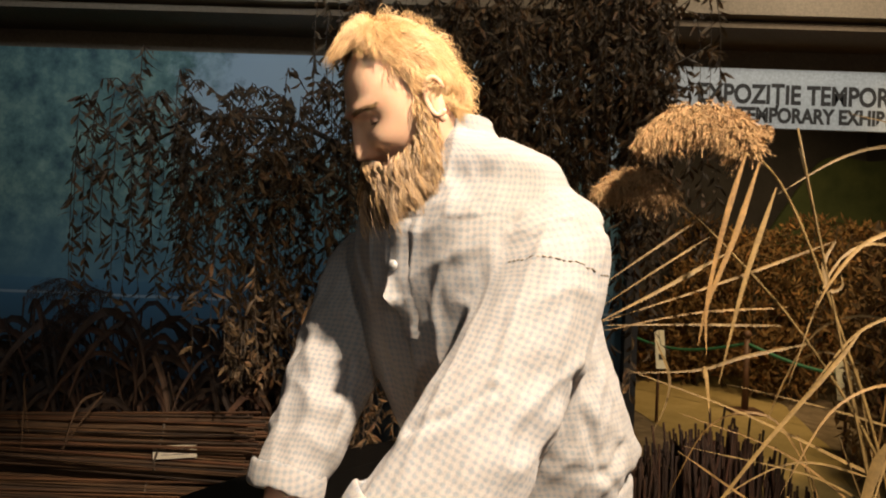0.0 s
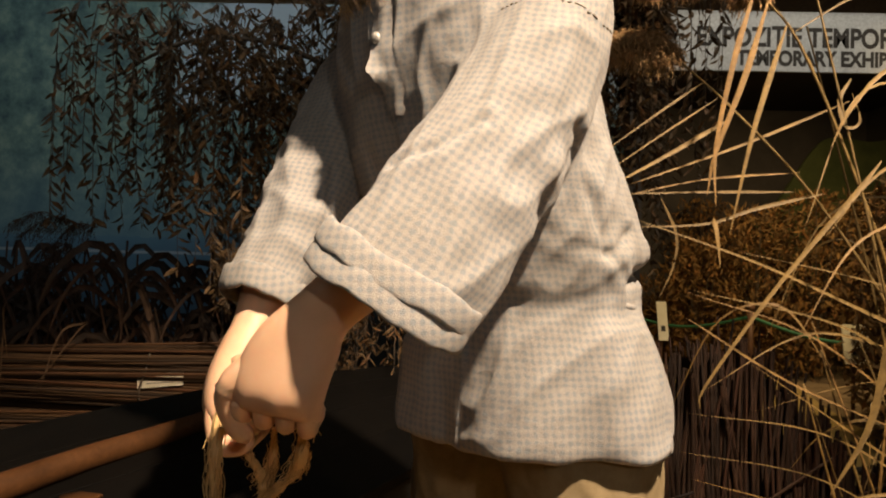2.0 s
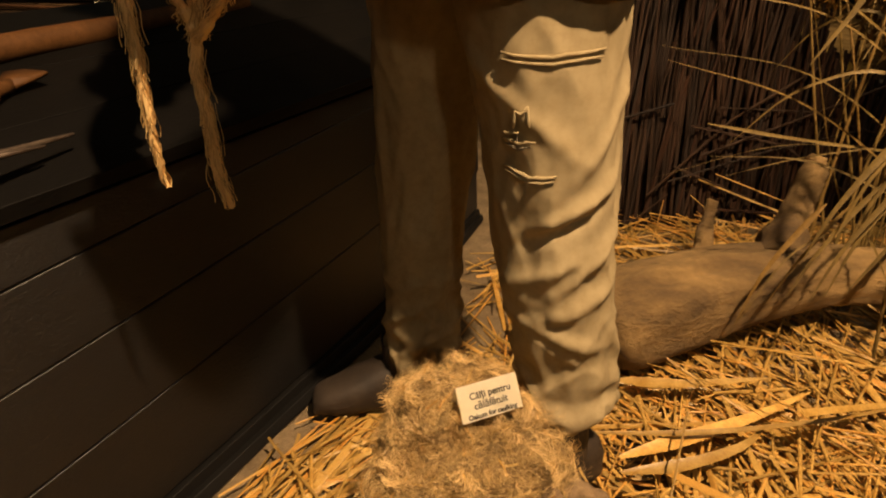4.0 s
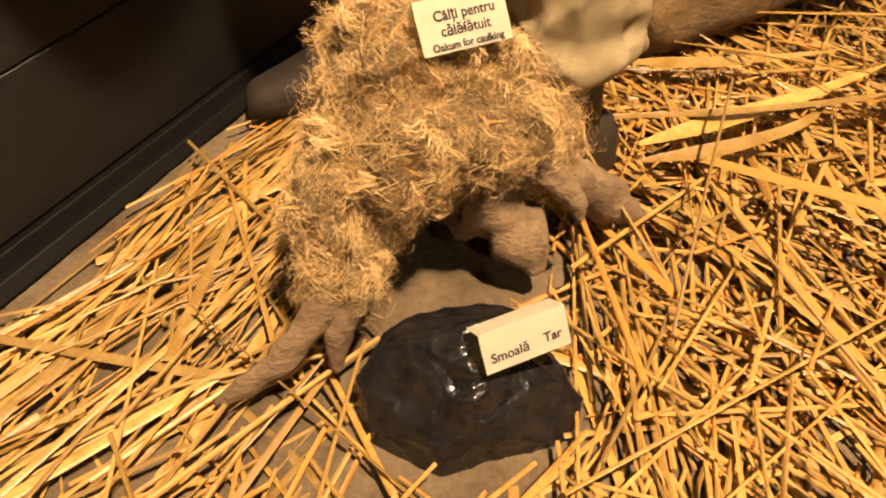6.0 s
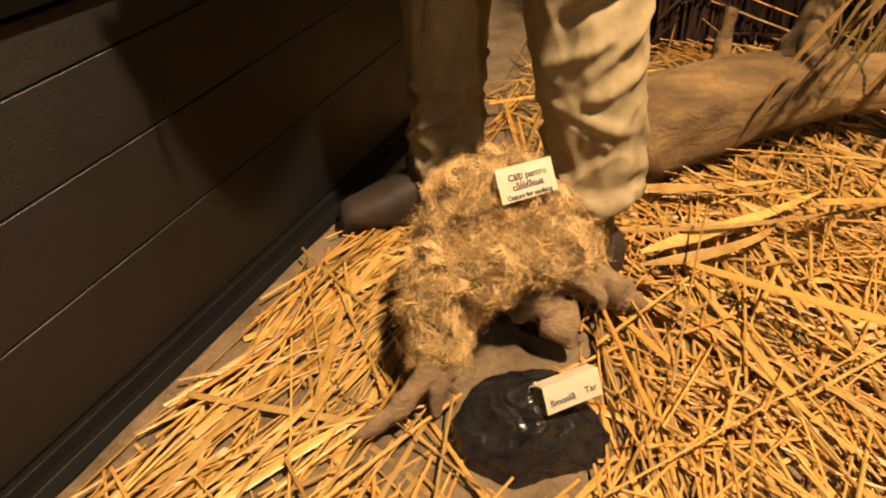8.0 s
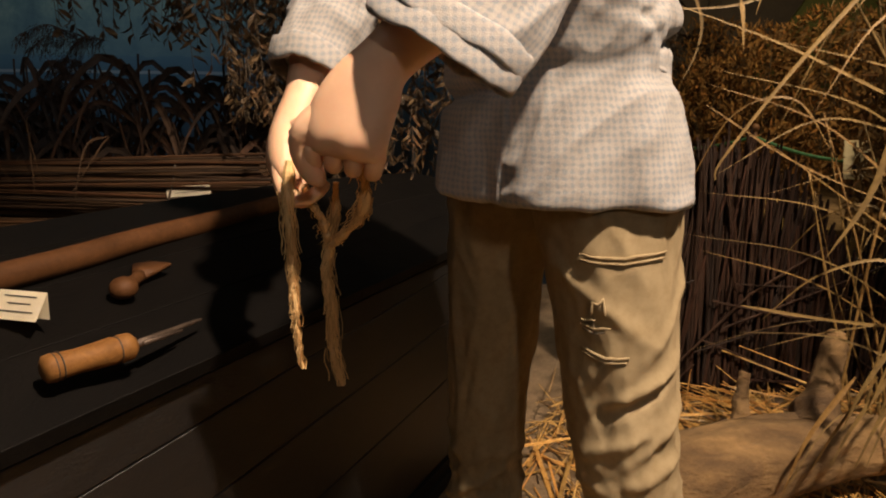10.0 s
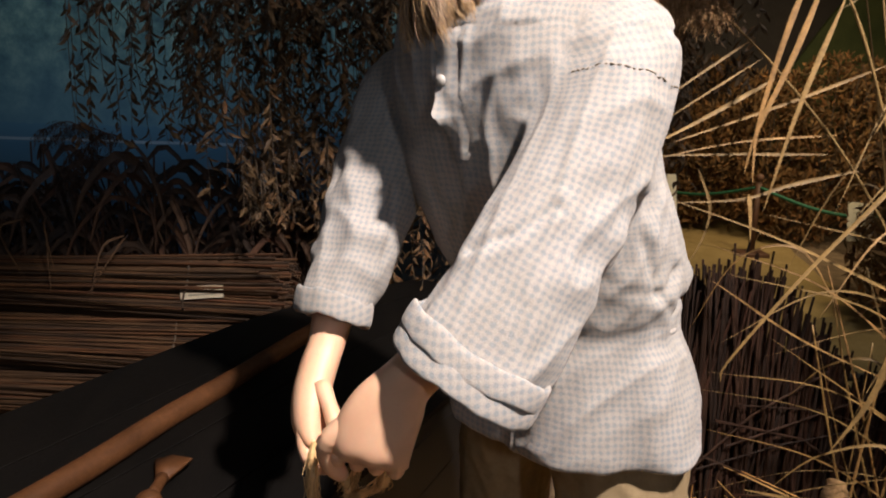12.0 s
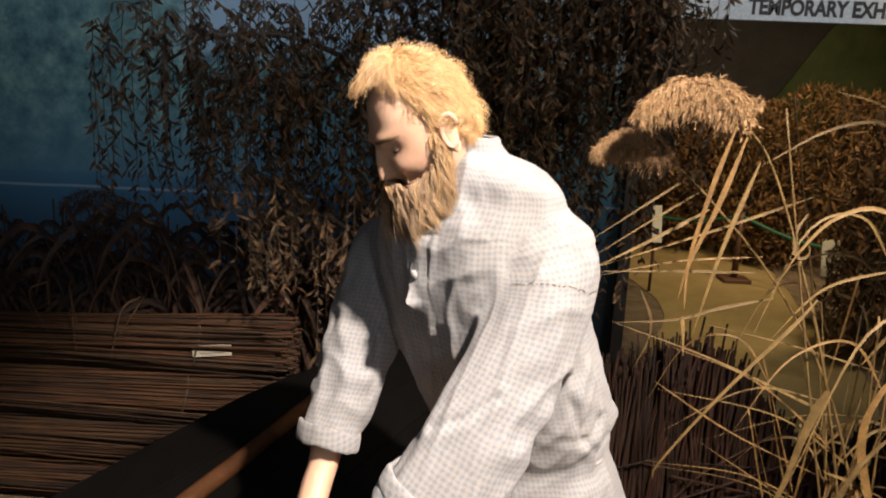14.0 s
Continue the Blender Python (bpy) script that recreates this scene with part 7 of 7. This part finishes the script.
def notice(x, y, z, w, h, yaw):
    ob = thing("notice_board", (x, y, gz(x, y)), "small cream notice panel on a thin brown stake", "sign", "notices by the path")
    m = Matrix.Translation((x, y, z)) @ Matrix.Rotation(radians(yaw), 4, "Z") @ Matrix.Rotation(radians(-18), 4, "X")
    part("panel", box_bm(0, 0, 0, 1, 1, 1, 0, m=m @ Matrix.Diagonal((w, 0.012, h, 1))), M["card"], ob, smooth=False)
    part("line_bar", box_bm(0, 0, 0, 1, 1, 1, 0, m=m @ Matrix.Translation((0, -0.009, -h * 0.2)) @ Matrix.Diagonal((w * 0.4, 0.003, h * 0.14, 1))), M["ink"], ob, smooth=False)
    v, f = [], []
    tube(v, f, [(x, y + 0.03, gz(x, y)), (x, y + 0.03, z)], 0.012, 8)
    mesh_ob("stake", v, f, M["post"], ob, smooth=True)


notice(1.60, 5.3, 0.62, 0.075, 0.30, 0)
notice(2.62, 4.55, 0.56, 0.16, 0.26, -12)


# ---- straw litter on the ground ----
def straw_clear(x, y):
    if ((x - 0.167) / 0.104) ** 2 + ((y - 0.640) / 0.078) ** 2 < 1:
        return False
    if ((x - 0.14) / 0.135) ** 2 + ((y - 0.85) / 0.105) ** 2 < 1:
        return False
    rel = Vector((x, y, 0)) - FOOT
    return rel.dot(AC) - 0.0 < -0.05 - 0.035 * rel.dot(AX)


def straw_unit(kind):
    """One cut stalk, a metre long, to be scaled: round, split or flat."""
    v, f = [], []
    w, t_ = ((1.0, 0.8), (1.0, 0.35), (1.3, 0.18), (0.9, 0.6))[kind % 4]
    n = 5
    for i in range(n):
        q = i / (n - 1) - 0.5
        bend = (0.9, -0.6, 0.3, -1.3)[kind % 4] * (0.25 - q * q)
        k = 1.0 - 0.18 * i / (n - 1)
        for a, b in ((-0.5, 0.0), (-0.25, 0.5), (0.25, 0.5), (0.5, 0.0), (0.0, -0.3)):
            v.append((q, a * w * k + bend, b * t_ * k + 0.3 * t_))
    for i in range(n - 1):
        for k in range(5):
            j = (k + 1) % 5
            f.append((i * 5 + k, i * 5 + j, i * 5 + 5 + j, i * 5 + 5 + k))
    f += [(4, 3, 2, 1, 0), tuple(range((n - 1) * 5, n * 5))]
    return v, f


def straw_litter():
    ob = thing("straw_litter", (0.25, 0.75, 0.0), "golden cut reed straw scattered thickly over the soil", "straw", kind="stuff")
    rnd = random.Random(23)
    units = []
    for k in range(4):
        v, f = straw_unit(k)
        me = bpy.data.meshes.new("straw")
        me.from_pydata(v, [], f)
        me.materials.append(M["straw"])
        units.append((me, np.array(v), f))
    rv, rf = [], []
    made = 0
    tries = 0
    total = 0
    while total < 2700 and tries < 60000:
        tries += 1
        far = total >= 1750
        x, y = (rnd.uniform(0.2, 1.6), rnd.uniform(1.05, 2.0)) if far else (rnd.uniform(-0.55, 1.1), rnd.uniform(0.22, 1.25))
        if not straw_clear(x, y):
            continue
        bare = noise.noise(Vector((x * 5, y * 5, 7)))
        if x < 0.32 and bare > 0.15 and rnd.random() < 0.5:
            continue
        ln = min(0.6, max(0.06, rnd.lognormvariate(-1.32, 0.5)))
        if x < 0.05:
            ang = radians(rnd.gauss(50, 14)) if rnd.random() < 0.62 else rnd.uniform(0, math.pi)
            ln *= 1.2
        else:
            ang = rnd.choice((radians(rnd.gauss(75, 20)), radians(rnd.gauss(135, 20)), rnd.uniform(0, math.pi)))
        d = Vector((math.cos(ang), math.sin(ang), 0))
        if not all(straw_clear(x + d.x * ln * q, y + d.y * ln * q) for q in (-0.5, -0.25, 0.25, 0.5)):
            continue
        kind = rnd.choices(range(4), (4, 3, 1.6, 3))[0]
        w = rnd.uniform(0.0036, 0.0072) * (1.5 if kind == 2 else 1.0)
        lift = 0.002 + rnd.random() ** 1.5 * (0.022 if x < 0.3 else 0.034)
        tilt = math.asin(max(-0.25, min(0.25, rnd.gauss(0, 0.014) / ln)))
        if rnd.random() < 0.03 and x > 0.1:
            tilt = rnd.choice((-1, 1)) * rnd.uniform(0.12, 0.3)
            lift += abs(math.sin(tilt)) * ln * 0.5
        zc = gz(x, y) + lift + abs(math.sin(tilt)) * ln * 0.3
        m = Matrix.Translation((x, y, zc)) @ Matrix.Rotation(ang, 4, "Z") @ Matrix.Rotation(tilt, 4, "Y") @ Matrix.Rotation(rnd.gauss(0, 0.5), 4, "X") @ Matrix.Diagonal((ln, w, w, 1))
        me, pts, f = units[kind]
        if made < 300 and -0.3 < x < 0.75 and 0.42 < y < 1.1 and rnd.random() < 0.42:
            s = new("straw", me)
            attach(s, ob)
            s.matrix_basis = m
            made += 1
        else:
            b = len(rv)
            a = np.array(m)
            rv += [tuple(p) for p in (pts @ a[:3, :3].T + a[:3, 3])]
            rf += [tuple(b + i for i in q) for q in f]
        total += 1
    tagged(mesh_ob("straw_rest", rv, rf, M["straw_rest"], ob), "loose cut straw", kind="stuff")
    # broad flat leaves lying on top
    for pts, w in (([(0.395, 0.955, 0.060), (0.50, 0.965, 0.072), (0.60, 1.00, 0.080), (0.66, 1.05, 0.082)], 0.028), ([(0.40, 0.985, 0.065), (0.52, 1.02, 0.080), (0.65, 1.07, 0.088), (0.77, 1.13, 0.095)], 0.034),
                   ([(0.34, 1.03, 0.075), (0.55, 1.02, 0.092), (0.80, 1.06, 0.098), (1.0, 1.12, 0.105)], 0.014), ([(0.42, 1.18, 0.075), (0.55, 1.16, 0.085), (0.72, 1.17, 0.095)], 0.03)):
        v, f = [], []
        blade_strip(v, f, spline(pts, 16), w, (0.05, -0.25, 1))
        mesh_ob("broad_leaf", v, f, M["straw"], ob, smooth=True)


straw_litter()
